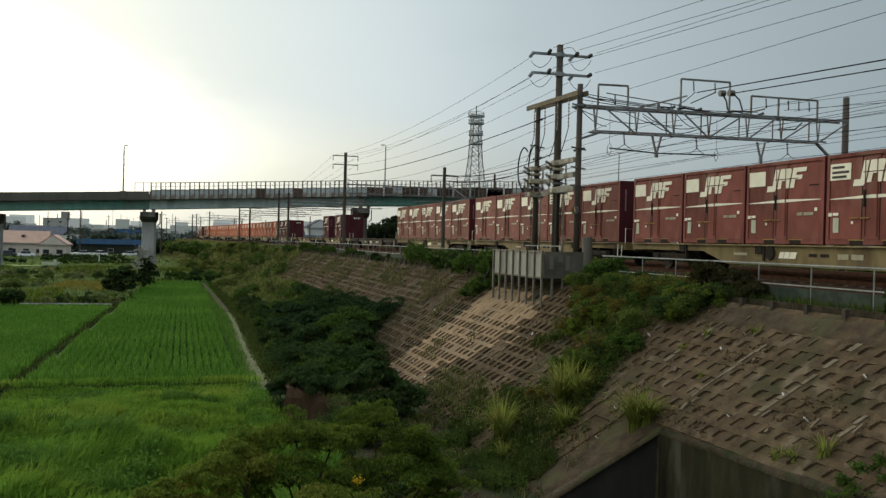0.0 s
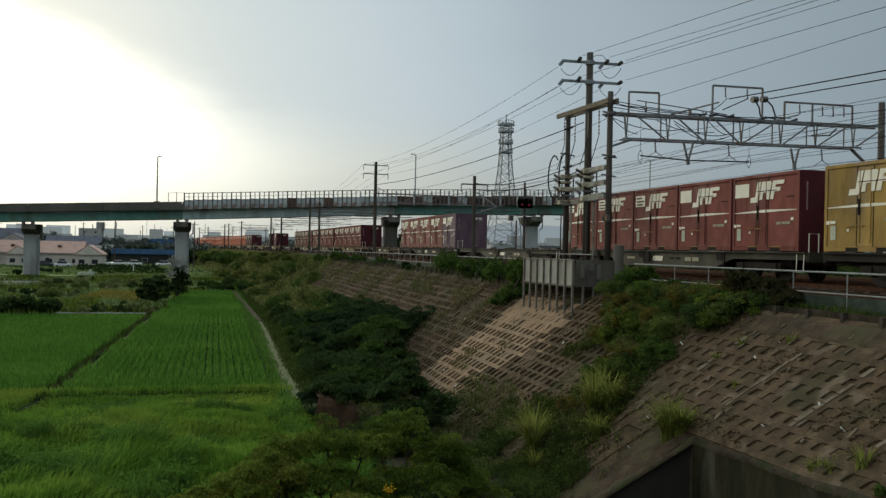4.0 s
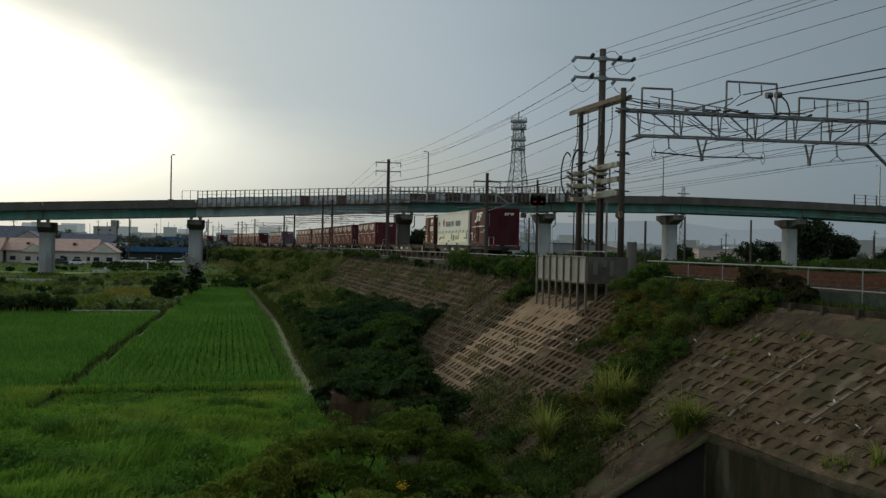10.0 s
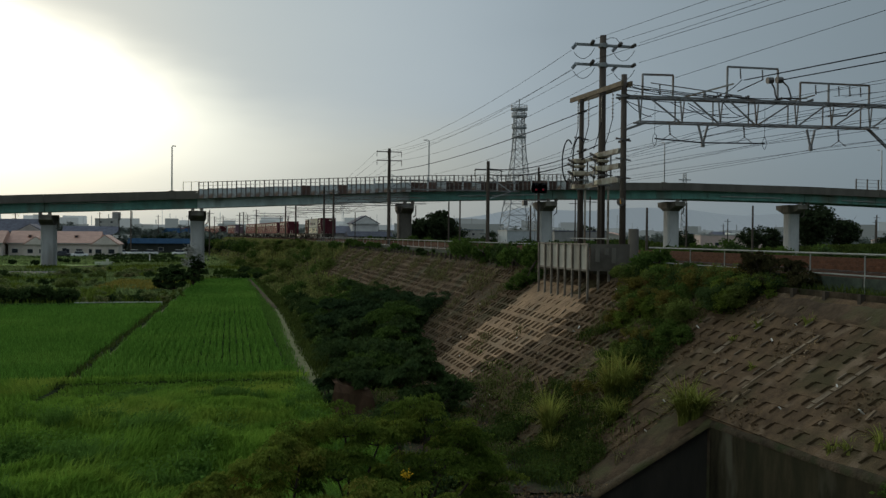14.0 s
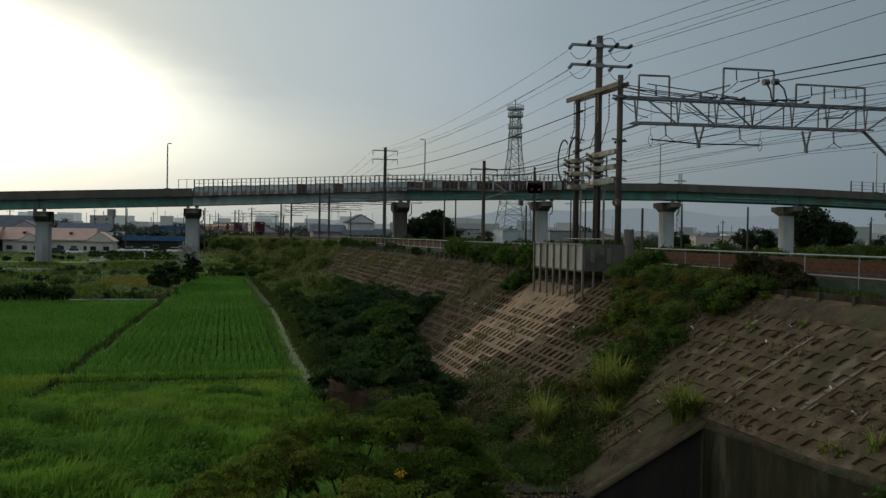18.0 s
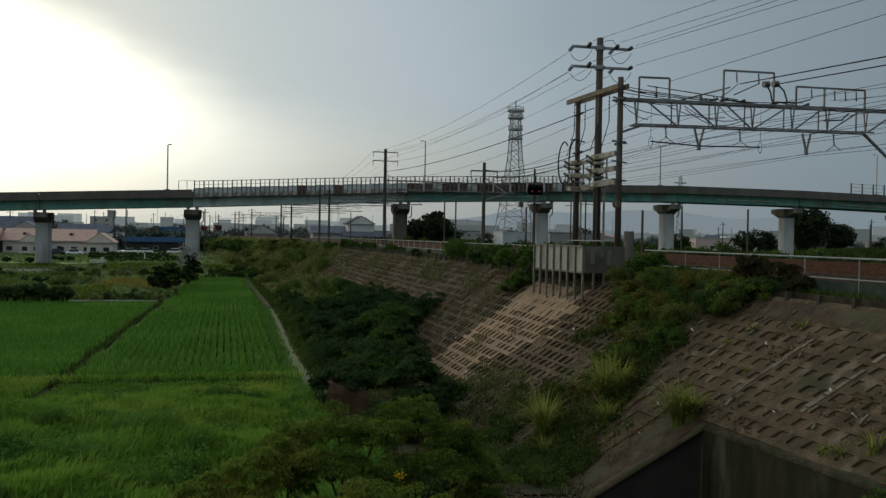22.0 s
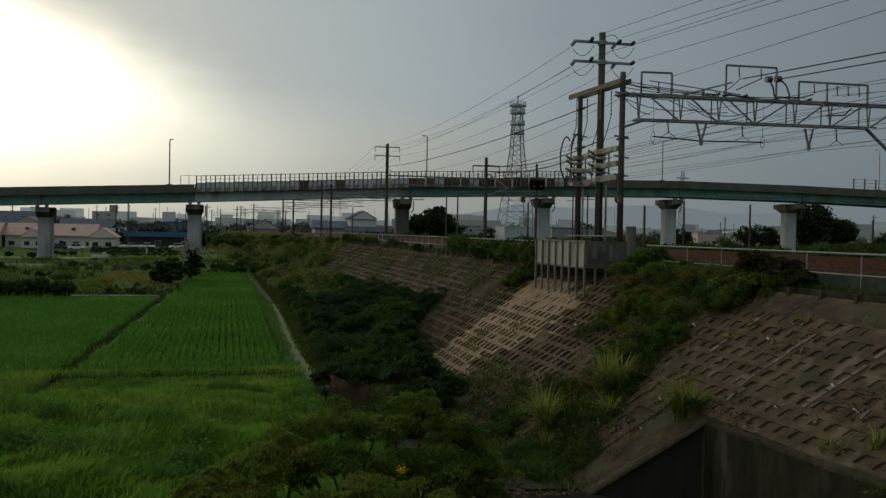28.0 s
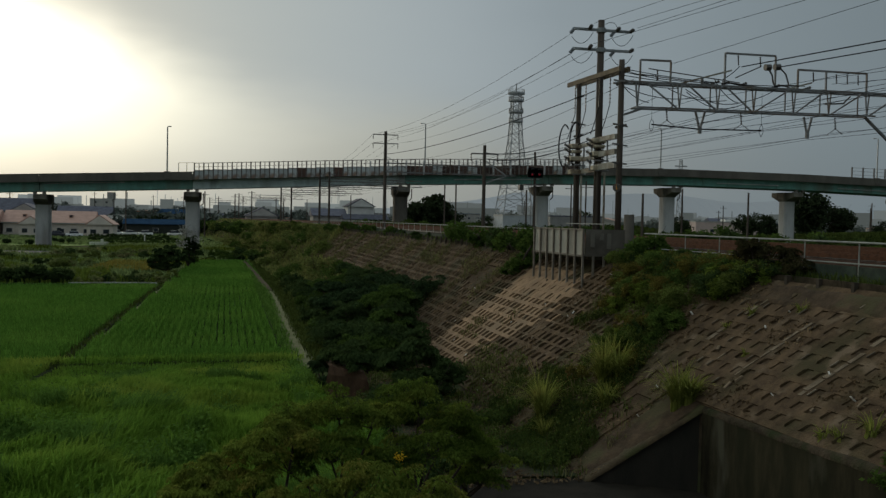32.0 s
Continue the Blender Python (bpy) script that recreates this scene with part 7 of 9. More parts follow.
tagged(new("slope_creeper", leaves_mesh("slope_creeper", M_VINE, lw[::2], 0.08, rng=rg)), "creeping green weeds on the slope", "weeds", kind="stuff")
# fallen leaves and crumbs of earth over the slope blocks
n = 60000
sp, dp = rg.uniform(0, 1, n) ** 1.6 * 95 + 8, rg.uniform(0, 6.9, n)
keep = np.array([noise.noise((a * 0.6, b * 0.8, 1.0)) + 0.5 * noise.noise((a * 2.2, b * 2.2, 1.0)) > (0.28 if a < 19.6 else 0.5 if 29.5 < a < 37 else -0.15) for a, b in zip(sp, dp)]) & ((sp > 19.4) | (dp > 3.0))
w2 = np.array([slope_pt(a, b, 0.06) for a, b in zip(sp[keep], dp[keep])])
tagged(new("leaf_litter", leaves_mesh("leaf_litter", M_BROWN, w2, 0.075, flat=0.1, rng=rg)), "brown fallen leaves scattered over the slope", "leaf litter", kind="stuff")
# undergrowth at the toe near the wing wall
n = 13000
xx, yy = rg.uniform(4.5, 9.8, n), rg.uniform(19.0, 33, n)
hh = np.array([noise.noise((a * 0.4, b * 0.4, 2.0)) for a, b in zip(xx, yy)])
zz = np.maximum((xx - TOE) * 0.885, 0)
pt = np.stack([xx, yy, zz], 1)[((hh > 0.42) & (xx < 8.0) & (yy > 23)) | ((xx < 6.0) & (hh > 0.05) & (yy < 29.5))]
pt = np.repeat(pt, 6, 0) + rg.normal(0, 1, (6 * len(pt), 3)) * (0.15, 0.15, 0.12) + (0, 0, 0.2)
tagged(new("undergrowth", leaves_mesh("undergrowth", M_DLEAF, pt, 0.14, rng=rg)), "dark undergrowth at the foot of the slope", "undergrowth", kind="stuff")

M_EARTH = mat("red_earth", (0.11, 0.066, 0.042), (0.05, 0.031, 0.02), 3.0, 0.95, bump=1.0, fine=12, stretch=(1, 1, 0.3), c3=(0.05, 0.045, 0.022), scale3=1.1, spec=0.05)
g = Geo()
for j, (y, z, grow) in enumerate(((30.15, -0.1, 0.1), (30.2, 0.4, 0.06), (30.22, 0.75, 0.0), (30.34, 1.0, -0.06), (31.2, 1.06, 0.0), (34.0, 0.2, 0.2))):
    for i in range(13):
        t = i / 12
        k = noise.noise((t * 7, j * 0.7, 3.0))
        g.v.append((3.8 - grow + (1.35 + 2 * grow) * t, y + 0.06 * k, z * (1 - 0.3 * t) + 0.09 * k))
g.f = [[j * 13 + i, j * 13 + i + 1, j * 13 + i + 14, j * 13 + i + 13] for j in range(5) for i in range(12)]
tagged(part("earth_bank", g, M_EARTH), "bare reddish-brown face of earth beside the ditch", "earth", kind="structure")
# weeds that creep over the lowest blocks beside the wing wall
n = 4200
sp, dp = rg.uniform(20.3, 27.0, n), rg.uniform(0.0, 2.2, n)
lo = np.array([noise.noise((a * 0.55, b * 0.7, 21.0)) + 0.4 * noise.noise((a * 2.0, b * 2.0, 5.0)) > 0.14 + 0.1 * b for a, b in zip(sp, dp)])
lp = np.array([slope_pt(a, b, 0.06) for a, b in zip(sp[lo], dp[lo])])
tagged(new("slope_weeds", blades_mesh("slope_weeds", M_VERGE, np.repeat(lp, 3, 0) + rg.normal(0, 0.06, (3 * len(lp), 3)) * (1, 1, 0.2), 0.2, 0.022, 1.0, rg)), "low dark weeds over the foot of the slope", "weeds", kind="stuff")
lp = np.repeat(lp, 3, 0) + rg.normal(0, 1, (3 * len(lp), 3)) * (0.07, 0.07, 0.04) + (0, 0, 0.08)
tagged(new("slope_creeper", leaves_mesh("slope_creeper", M_DLEAF, lp[::2], 0.06, rng=rg)), "green creeper leaves over the foot of the slope", "weeds", kind="stuff")
# weeds spreading over the blocks below the vines
wr = np.random.default_rng(77)
WEEDY = ((12.3, 22.0), (12.6, 26.4), (11.6, 28.6), (10.2, 30.2), (8.7, 28.0), (8.4, 24.0), (9.3, 21.2), (10.6, 21.4))
wx, wy = wr.uniform(8.4, 12.7, 9000), wr.uniform(21, 30.4, 9000)
wp3 = np.stack([wx, wy, (wx - TOE) * 0.885 + 0.05], 1)
wp3 = wp3[inside(wp3, WEEDY)]
wn3 = np.array([noise.noise((a * 0.7, b * 0.5, 31.0)) + 0.5 * noise.noise((a * 2.3, b * 2.3, 7.0)) + 0.12 * (25.5 - b) for a, b, _ in wp3])
dense = wp3[wn3 > 0.22]
tagged(new("slope_weeds", blades_mesh("slope_weeds", M_VERGE, np.repeat(dense, 3, 0) + wr.normal(0, 0.08, (3 * len(dense), 3)) * (1, 1, 0.3), 0.26, 0.022, 0.9, wr)), "dark weeds spreading over the slope blocks", "weeds", kind="stuff")
for leaf_m, sel, lift in ((M_DLEAF, slice(0, None, 2), 0.1), (M_VINE, slice(1, None, 4), 0.16), (M_BANDV, slice(3, None, 5), 0.14)):
    q = np.repeat(dense[sel], 4, 0)
    q = q + wr.normal(0, 1, q.shape) * (0.09, 0.09, 0.05) + (0, 0, lift)
    tagged(new("slope_creeper", leaves_mesh("slope_creeper", leaf_m, q, 0.065, rng=wr)), "tangled creeper spreading over the slope blocks", "weeds", kind="stuff")
# rank undergrowth in the hollow at the toe
HOLLOW = ((6.3, 20.7), (8.0, 19.9), (8.9, 21.0), (9.4, 23.5), (8.7, 27.5), (7.4, 27.5), (6.3, 24.0))
hx, hy = wr.uniform(6.2, 9.5, 6000), wr.uniform(19.8, 27.6, 6000)
hol = np.stack([hx, hy, np.maximum((hx - TOE) * 0.885, 0) + 0.03], 1)
hol = hol[inside(hol, HOLLOW)]
hol = hol[np.array([noise.noise((a * 0.8, b * 0.6, 44.0)) + 0.4 * noise.noise((a * 2.4, b * 2.4, 3.0)) > 0.06 for a, b, _ in hol])]
tagged(new("hollow_weeds", blades_mesh("hollow_weeds", M_VERGE, np.repeat(hol, 2, 0) + wr.normal(0, 0.08, (2 * len(hol), 3)) * (1, 1, 0.2), 0.34, 0.024, 0.9, wr)), "rank dark weeds in the hollow below the slope", "weeds", kind="stuff")
for leaf_m, sel, lift in ((M_DLEAF, slice(0, None, 2), 0.14), (M_LEAF, slice(1, None, 3), 0.2)):
    q = np.repeat(hol[sel], 5, 0)
    q = q + wr.normal(0, 1, q.shape) * (0.11, 0.11, 0.07) + (0, 0, lift)
    tagged(new("hollow_creeper", leaves_mesh("hollow_creeper", leaf_m, q, 0.075, rng=wr)), "dark creeper filling the hollow below the slope", "weeds", kind="stuff")
# sparse weeds on the bare earth at the toe
n = 1300
tx, ty = rg.uniform(4.8, 10.2, n), rg.uniform(19.6, 34, n)
tn = np.array([noise.noise((a * 0.6, b * 0.5, 8.0)) for a, b in zip(tx, ty)])
tp = np.stack([tx, ty, np.maximum((tx - TOE) * 0.885, 0) + 0.02], 1)[tn > 0.0]
tp = np.repeat(tp, 9, 0) + rg.normal(0, 1, (9 * len(tp), 3)) * (0.13, 0.13, 0.0)
for nm, mm, sel in (("toe_weeds", M_VERGE, slice(0, None, 3)), ("dry_toe_weeds", M_DRY, slice(1, None, 3))):
    tagged(new(nm, blades_mesh(nm, mm, tp[sel], 0.24, 0.03, 1.0, rg)), "thin weeds on bare earth below the slope", "weeds", kind="stuff")
tl = np.repeat(tp[::9], 14, 0) + rg.normal(0, 1, (14 * len(tp[::9]), 3)) * (0.16, 0.16, 0.08) + (0, 0, 0.14)
tagged(new("toe_creeper", leaves_mesh("toe_creeper", M_VINE, tl, 0.07, rng=rg)), "low creeping weeds at the foot of the slope", "weeds", kind="stuff")

tf = np.stack([rg.uniform(4.8, 9.0, 7000), rg.uniform(19.2, 36, 7000), np.zeros(7000)], 1)
tf[:, 2] = np.maximum((tf[:, 0] - TOE) * 0.885, 0) + 0.05
tf = tf[np.array([noise.noise((a * 0.7, b * 0.7, 3.0)) > -0.2 for a, b, _ in tf])]
tagged(new("toe_litter", leaves_mesh("toe_litter", M_BROWN, tf, 0.11, flat=0.1, rng=rg)), "brown dead leaves on the ground below the slope", "leaf litter", kind="stuff")
cw = np.array([(*line(a, b)[:2], 4.62) for a, b in zip(np.concatenate([rg.uniform(9, 23, 1500), rg.uniform(38, 105, 5000)]), rg.uniform(-5.35, -4.66, 6500))])
tagged(new("crest_weeds", blades_mesh("crest_weeds", M_VERGE, cw, 0.34, 0.025, 0.8, rg)), "low weeds along the crest of the bank", "weeds", kind="stuff")
M_BRAMBLE = leaf_mat("bramble_leaf", (0.05, 0.045, 0.02), (0.026, 0.026, 0.012), 0.3)
spray_tree("bramble", "dark brownish bramble bush beside the railing", 14.2, 21.1, 4.6, ((0, 0, 0.7, 0.42), (0.05, -0.75, 0.6, 0.4), (-0.15, 0.65, 0.55, 0.45), (-0.45, -0.3, 0.2, 0.42), (0.05, 1.2, 0.4, 0.4), (0, -1.4, 0.35, 0.38), (-0.3, 0.2, 0.9, 0.34)), 12, 130, M_BRAMBLE, 0.075, 259)
spray_tree("bramble", "dark bush beside the railing", 13.75, 13.3, 4.4, ((0, 0, 0.5, 0.5), (0.1, -0.8, 0.6, 0.5), (-0.2, 0.5, 0.3, 0.4), (-0.5, -0.5, 0.0, 0.45)), 12, 130, M_LEAF, 0.075, 258)

# young trees right below the viewpoint
NEAR = [((2.3, 16.5), ((0, 0, 2.5, 0.62), (-0.75, 0.2, 2.25, 0.58), (0.6, -0.1, 2.3, 0.52), (-0.2, -0.6, 1.85, 0.6), (0.5, -0.7, 1.6, 0.5), (-0.9, -0.4, 1.6, 0.5))),
        ((3.9, 16.9), ((0, 0, 2.45, 0.62), (0.65, 0.1, 2.1, 0.52), (-0.55, 0.2, 2.35, 0.52), (0.9, -0.3, 1.6, 0.5), (0, -0.7, 1.75, 0.6), (-0.6, -0.5, 1.5, 0.5))),
        ((0.9, 15.7), ((0, 0, 2.0, 0.55), (-0.7, 0.1, 1.65, 0.5), (0.5, 0.1, 2.15, 0.5), (-0.2, -0.5, 1.45, 0.5), (-1.2, 0, 1.35, 0.42))),
        ((1.6, 14.4), ((0, 0, 1.45, 0.6), (0.9, 0.1, 1.6, 0.6), (1.9, 0, 1.45, 0.6), (-0.8, 0, 1.25, 0.5))),
        ((5.1, 17.6), ((0, 0, 1.5, 0.58), (-0.5, -0.2, 1.85, 0.5), (0.5, 0.1, 1.1, 0.5), (0.1, -0.5, 0.9, 0.5))),
        ((-0.5, 15.2), ((0, 0, 1.25, 0.45), (0.5, 0, 1.4, 0.42)))]
for i, ((x, y), cl) in enumerate(NEAR):
    spray_tree("young_tree", "young tree with fine leaves in layered sprays", x, y, 0, cl, 13, 260, M_NYLEAF if i in (2, 3, 5) else M_NLEAF, 0.062, 230 + i, category="tree", group="young trees")
spray_tree("toe_shrub", "dark shrub over the bare earth face", 4.6, 30.95, 0.85, ((0, 0, 0.4, 0.5), (-0.55, 0.1, 0.25, 0.42), (0.55, -0.2, 0.25, 0.45), (0.1, -0.5, 0.12, 0.36)), 11, 130, M_DLEAF, 0.13, 248, group="bank shrubs")
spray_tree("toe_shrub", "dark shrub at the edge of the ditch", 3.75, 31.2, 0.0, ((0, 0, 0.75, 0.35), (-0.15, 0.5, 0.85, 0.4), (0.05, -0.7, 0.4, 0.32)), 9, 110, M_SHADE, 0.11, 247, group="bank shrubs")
spray_tree("toe_tree", "small dark tree beside the ditch", 6.6, 29.2, 0, ((0, 0, 1.6, 0.6), (0.7, 0.3, 1.25, 0.6), (-0.7, 0.2, 1.2, 0.55), (0.3, -0.4, 0.8, 0.6), (-0.3, -0.3, 0.7, 0.5), (1.1, 0.2, 0.6, 0.5)), 12, 150, M_DLEAF, 0.13, 249, category="tree")
for i, (x, y, cl) in enumerate(((7.3, 29.0, ((0, 0, 0.6, 0.7), (0.6, 0.6, 0.9, 0.6), (-0.4, 0.3, 0.5, 0.5))), (5.6, 25.5, ((0, 0, 0.5, 0.6), (0.7, 0.5, 0.6, 0.5))))):
    shrub("toe_shrub", "green shrub beside the ditch", x, y, 0, cl, 4200, M_DLEAF, 0.12, 250 + i, group="bank shrubs")
shrub("platform_shrub", "dark green shrub hanging on the slope beside the platform", 12.9, 36.7, 3.8, ((0, 0, 0.4, 0.6), (-0.3, 0.5, 0.1, 0.55), (0.2, -0.3, 0.6, 0.6), (0.6, 0.4, 1.2, 0.6), (0.5, -0.3, 1.5, 0.5)), 6500, M_LEAF, 0.12, 255)
for i, (x, y, k) in enumerate(((6.0, 41, 1.0), (6.1, 45, 1.1), (6.0, 49.5, 1.0), (6.3, 54, 1.2), (6.4, 60, 1.1), (6.3, 67, 1.2), (6.5, 75, 1.3), (6.6, 84, 1.3))):
    cl = tuple((rg.uniform(-0.6, 0.6), rg.uniform(-1.8, 1.8), k * rg.uniform(0.3, 0.8), k * rg.uniform(0.5, 0.75)) for _ in range(5))
    shrub("toe_shrub", "dark shrub along the ditch at the foot of the bank", x, y, 0, cl, 3600, (M_DLEAF, M_LEAF, M_DLEAF)[i % 3], 0.15, 720 + i, trunk=False, group="bank shrubs")
# tree by the far end of the paddy
spray_tree("paddy_tree", "dark spreading tree at the end of the paddy", -4.5, 97, 0, ((0, 0, 1.5, 1.0), (-1.2, 0, 1.3, 0.8), (1.0, 0.2, 1.5, 0.8), (0.3, 0.4, 2.3, 0.8), (-0.6, -0.3, 2.0, 0.7), (-1.6, 0.2, 0.8, 0.5), (0.7, -0.3, 0.8, 0.6), (-0.4, 0, 0.7, 0.7)), 12, 140, M_DLEAF, 0.26, 260, category="tree", stem=0.09)
spray_tree("paddy_tree", "dark bush beside the viaduct pier", -2.6, 103, 0, ((0, 0, 2.6, 0.9), (0.7, 0, 1.8, 0.8), (-0.4, 0.2, 1.7, 0.8), (0.2, 0, 3.3, 0.6), (0.9, 0.1, 2.6, 0.5), (0, 0, 1.0, 0.7)), 11, 130, M_DLEAF, 0.26, 261, category="tree", stem=0.08)
tops = np.random.default_rng(262)
fl = np.concatenate([np.array(c) + tops.normal(0, 1, (130, 3)) * (0.3, 0.3, 0.2) for c in ((-3.1, 102.6, 3.7), (-2.4, 102.5, 4.1), (-1.8, 102.4, 3.3), (-2.9, 102.4, 4.4), (-3.2, 102.3, 2.9))])
tagged(new("pale_seedheads", leaves_mesh("pale_seedheads", leaf_mat("pale_seed_leaf", (0.36, 0.36, 0.33), (0.24, 0.24, 0.22), 0.3), fl, 0.2, rng=tops)), "pale grey withered heads on the bush beside the pier", "seed heads", kind="stuff")
M_WHITEWASH = mat("whitewash", (0.7, 0.7, 0.66), (0.55, 0.55, 0.5), 1.0, 0.9)
M_LAWN = mat("mown_lawn", (0.17, 0.26, 0.06), (0.11, 0.18, 0.045), 0.25, 0.95, bump=0.3, fine=6, spec=0.05)
field("lane", "grey paved lane passing under the viaduct", LANE, 0.05, mat("lane_asphalt", (0.11, 0.11, 0.1), (0.08, 0.08, 0.072), 0.8, 0.95))
field("lawn", "pale green mown lawn under the viaduct", ((-90, 166), (-27, 168), (-19, 178), (-20, 190), (-90, 192)), 0.05, M_LAWN)
yl = scatter(((-12.5, 99), (-6.2, 98), (-5.6, 112), (-11.5, 118)), 9000, 44)
tagged(new("dry_grass", blades_mesh("dry_grass", leaf_mat("straw_blade", (0.26, 0.22, 0.05), (0.17, 0.15, 0.035), 0.45), yl, 0.5, 0.06, 0.5, rg)), "straw-coloured patch of grass on the fallow land", "grass", kind="stuff")
for i, (x, y, h) in enumerate(((-1.2, 120.5, 0.55), (1.4, 121, 0.6), (3.6, 121, 0.75), (1.5, 128, 1.0), (4.5, 130, 1.2), (-3.2, 112, 0.7))):
    cl = tuple((rg.uniform(-1.5, 1.5), rg.uniform(-0.6, 0.6), h * rg.uniform(0.4, 0.8), h * rg.uniform(0.6, 0.9)) for _ in range(6))
    shrub("hedge", "low dark hedge behind the rice paddy", x, y, 0, cl, 2600, (M_DLEAF, M_LEAF)[i % 2], 0.22, 830 + i, trunk=False)
for i, (x, y) in enumerate(((-9.5, 80.2), (-7.3, 80.4), (-5.4, 80.8), (-4.7, 84), (-11.5, 86), (-14.5, 90), (-17.5, 95), (-21, 92), (-15.5, 104), (-19, 110), (-23, 104), (-17, 121), (-12, 126), (-8, 124))):
    cl = tuple((rg.uniform(-1.6, 1.6), rg.uniform(-1.2, 1.2), rg.uniform(0.2, 0.6), rg.uniform(0.4, 0.75)) for _ in range(6))
    shrub("weed_clump", "clump of rank grey-green weeds on the fallow land", x, y, 0, cl, 2400, (M_WEED, M_DLEAF, M_WEED, M_VINE)[i % 4], 0.15, 850 + i, trunk=False, group="weed clumps")
# tall weeds and low bushes on the fallow land
for i in range(34):
    x, y = rg.uniform(-40, -5), rg.uniform(84, 150)
    if (-13.5 < x and y < 112) or (x < -19 and 134 < y):
        continue
    cl = tuple((rg.uniform(-1.6, 1.6), rg.uniform(-1.5, 1.5), rg.uniform(0.2, 0.7), rg.uniform(0.5, 0.95)) for _ in range(4))
    shrub("weed_clump", "clump of tall olive weeds on the fallow land", x, y, 0, cl, 1700, (M_WEED, M_VINE, M_WEED, M_DLEAF)[i % 4], 0.2, 700 + i, trunk=False, group="weed clumps")
for i, (x, y, n_) in enumerate(((-13.9, 79.9, 9), (-16.6, 80.2, 9), (-23, 82, 9), (-31, 84, 9))):
    cl = tuple((rg.uniform(-2.6, 2.6), rg.uniform(-0.7, 0.9), rg.uniform(0.5, 0.95), rg.uniform(0.7, 1.0)) for _ in range(n_))
    shrub("hedge", "low dark hedge behind the paddy", x, y, 0, cl, 5000, M_DLEAF, 0.25, 270 + i, trunk=False)

for i in range(16):
    x, y, _ = line(205 + i * 11, -8.5 + rg.uniform(-2.5, 2.5))
    cl = tuple((rg.uniform(-2, 2), rg.uniform(-5, 5), rg.uniform(0.5, 1.5), rg.uniform(1.2, 2.2)) for _ in range(4))
    shrub("bank_bush", "tangled green bush on the railway bank", x, y, 2.0, cl, 2200, (M_LEAF, M_DLEAF, M_VINE)[i % 3], 0.4, 600 + i, trunk=False, group="bank bushes")
for i in range(22):
    x, y = rg.uniform(-75, 2), rg.uniform(196, 222)
    cl = tuple((rg.uniform(-3.5, 3.5), rg.uniform(-1, 1), rg.uniform(0.1, 0.2), rg.uniform(0.35, 0.55)) for _ in range(5))
    shrub("garden_hedge", "clipped dark green garden hedge on the lowland", x, y, 0, cl, 1500, (M_DLEAF, M_LEAF)[i % 2], 0.35, 640 + i, trunk=False, group="garden hedges")
for i, (x, y, k) in enumerate(((-31.7, 175.2, 1.0), (-29.5, 187.5, 0.85), (-27.9, 184.8, 1.0), (-26.1, 184.8, 1.05), (-36.5, 180, 0.95), (-18.6, 183, 0.6))):
    shrub("clipped_bush", "dark clipped round garden bush on the lawn", x, y, 0, ((0, 0, 0.55 * k, 0.72 * k), (0.2 * k, 0.1, 0.5 * k, 0.6 * k), (-0.25 * k, 0, 0.5 * k, 0.6 * k)), 1500, M_SHADE, 0.16, 800 + i, trunk=False, group="clipped bushes")
for i, (x0, x1, y, h) in enumerate(((-24.5, -6.5, 201, 0.75), (-19.5, -3.5, 186, 0.6), (-27, -9, 222, 0.8))):
    cl = tuple((q, 0.3 * math.sin(q * 2.1), h * (0.75 + 0.25 * math.sin(q * 1.7)), h * 0.85) for q in np.arange(0, x1 - x0, 1.0))
    shrub("garden_hedge", "long dark green hedge on the lowland", x0, y, 0, cl, 5200, (M_DLEAF, M_LEAF, M_DLEAF)[i], 0.3, 810 + i, trunk=False, group="garden hedges")
for i, (x0, x1, y, h) in enumerate(((-25, -16, 284, 6.4), (-16.5, -5.5, 286, 7.0), (-5.5, 4, 282, 5.6))):
    cl = tuple((q, rg.uniform(-1, 1), h * rg.uniform(0.45, 0.62), h * rg.uniform(0.3, 0.42)) for q in np.arange(0, x1 - x0, 1.6))
    shrub("tall_hedge", "tall dark green row of trees behind the blue shed", x0, y, 0, cl, 5200, M_FARLEAF, 0.5, 820 + i, trunk=False, group="tall hedges")
gw = thing("garden_wall", "low whitewashed garden wall on the lawn", "wall", m=pose(-20.4, 178.6, 0))
part("wall_body", Geo().box((0, 0, 0.3), (3.4, 0.3, 0.6)), M_WHITEWASH, gw)
part("wall_pier", Geo().box((0.5, -0.05, 0.55), (0.45, 0.45, 1.1)), M_WHITEWASH, gw)
wp = thing("white_post", "white wooden post standing among hedges", "post", m=pose(-13.6, 196.4, 0))
part("shaft", Geo().box((0, 0, 0.75), (0.22, 0.22, 1.5)), M_WHITEWASH, wp)
part("cap", Geo().box((0, 0, 1.55), (0.34, 0.34, 0.12)), M_WHITEWASH, wp)
# bushes beyond the tracks
for i in range(46):
    s = 26 + i * 3.6
    off = 12.6 + rg.uniform(-0.6, 3.5)
    x, y, _ = line(s, off)
    cl = tuple((rg.uniform(-1.4, 1.4), rg.uniform(-2.0, 2.0), rg.uniform(0.2, 1.0), rg.uniform(0.7, 1.2)) for _ in range(4))
    shrub("far_bank_bush", "green bush on the far side of the tracks", x, y, 4.38 - max(0, off - 12) * 0.15, cl, 2300, (M_LEAF, M_DLEAF, M_LEAF)[i % 3], 0.2, 500 + i, trunk=False, group="far bank bushes")
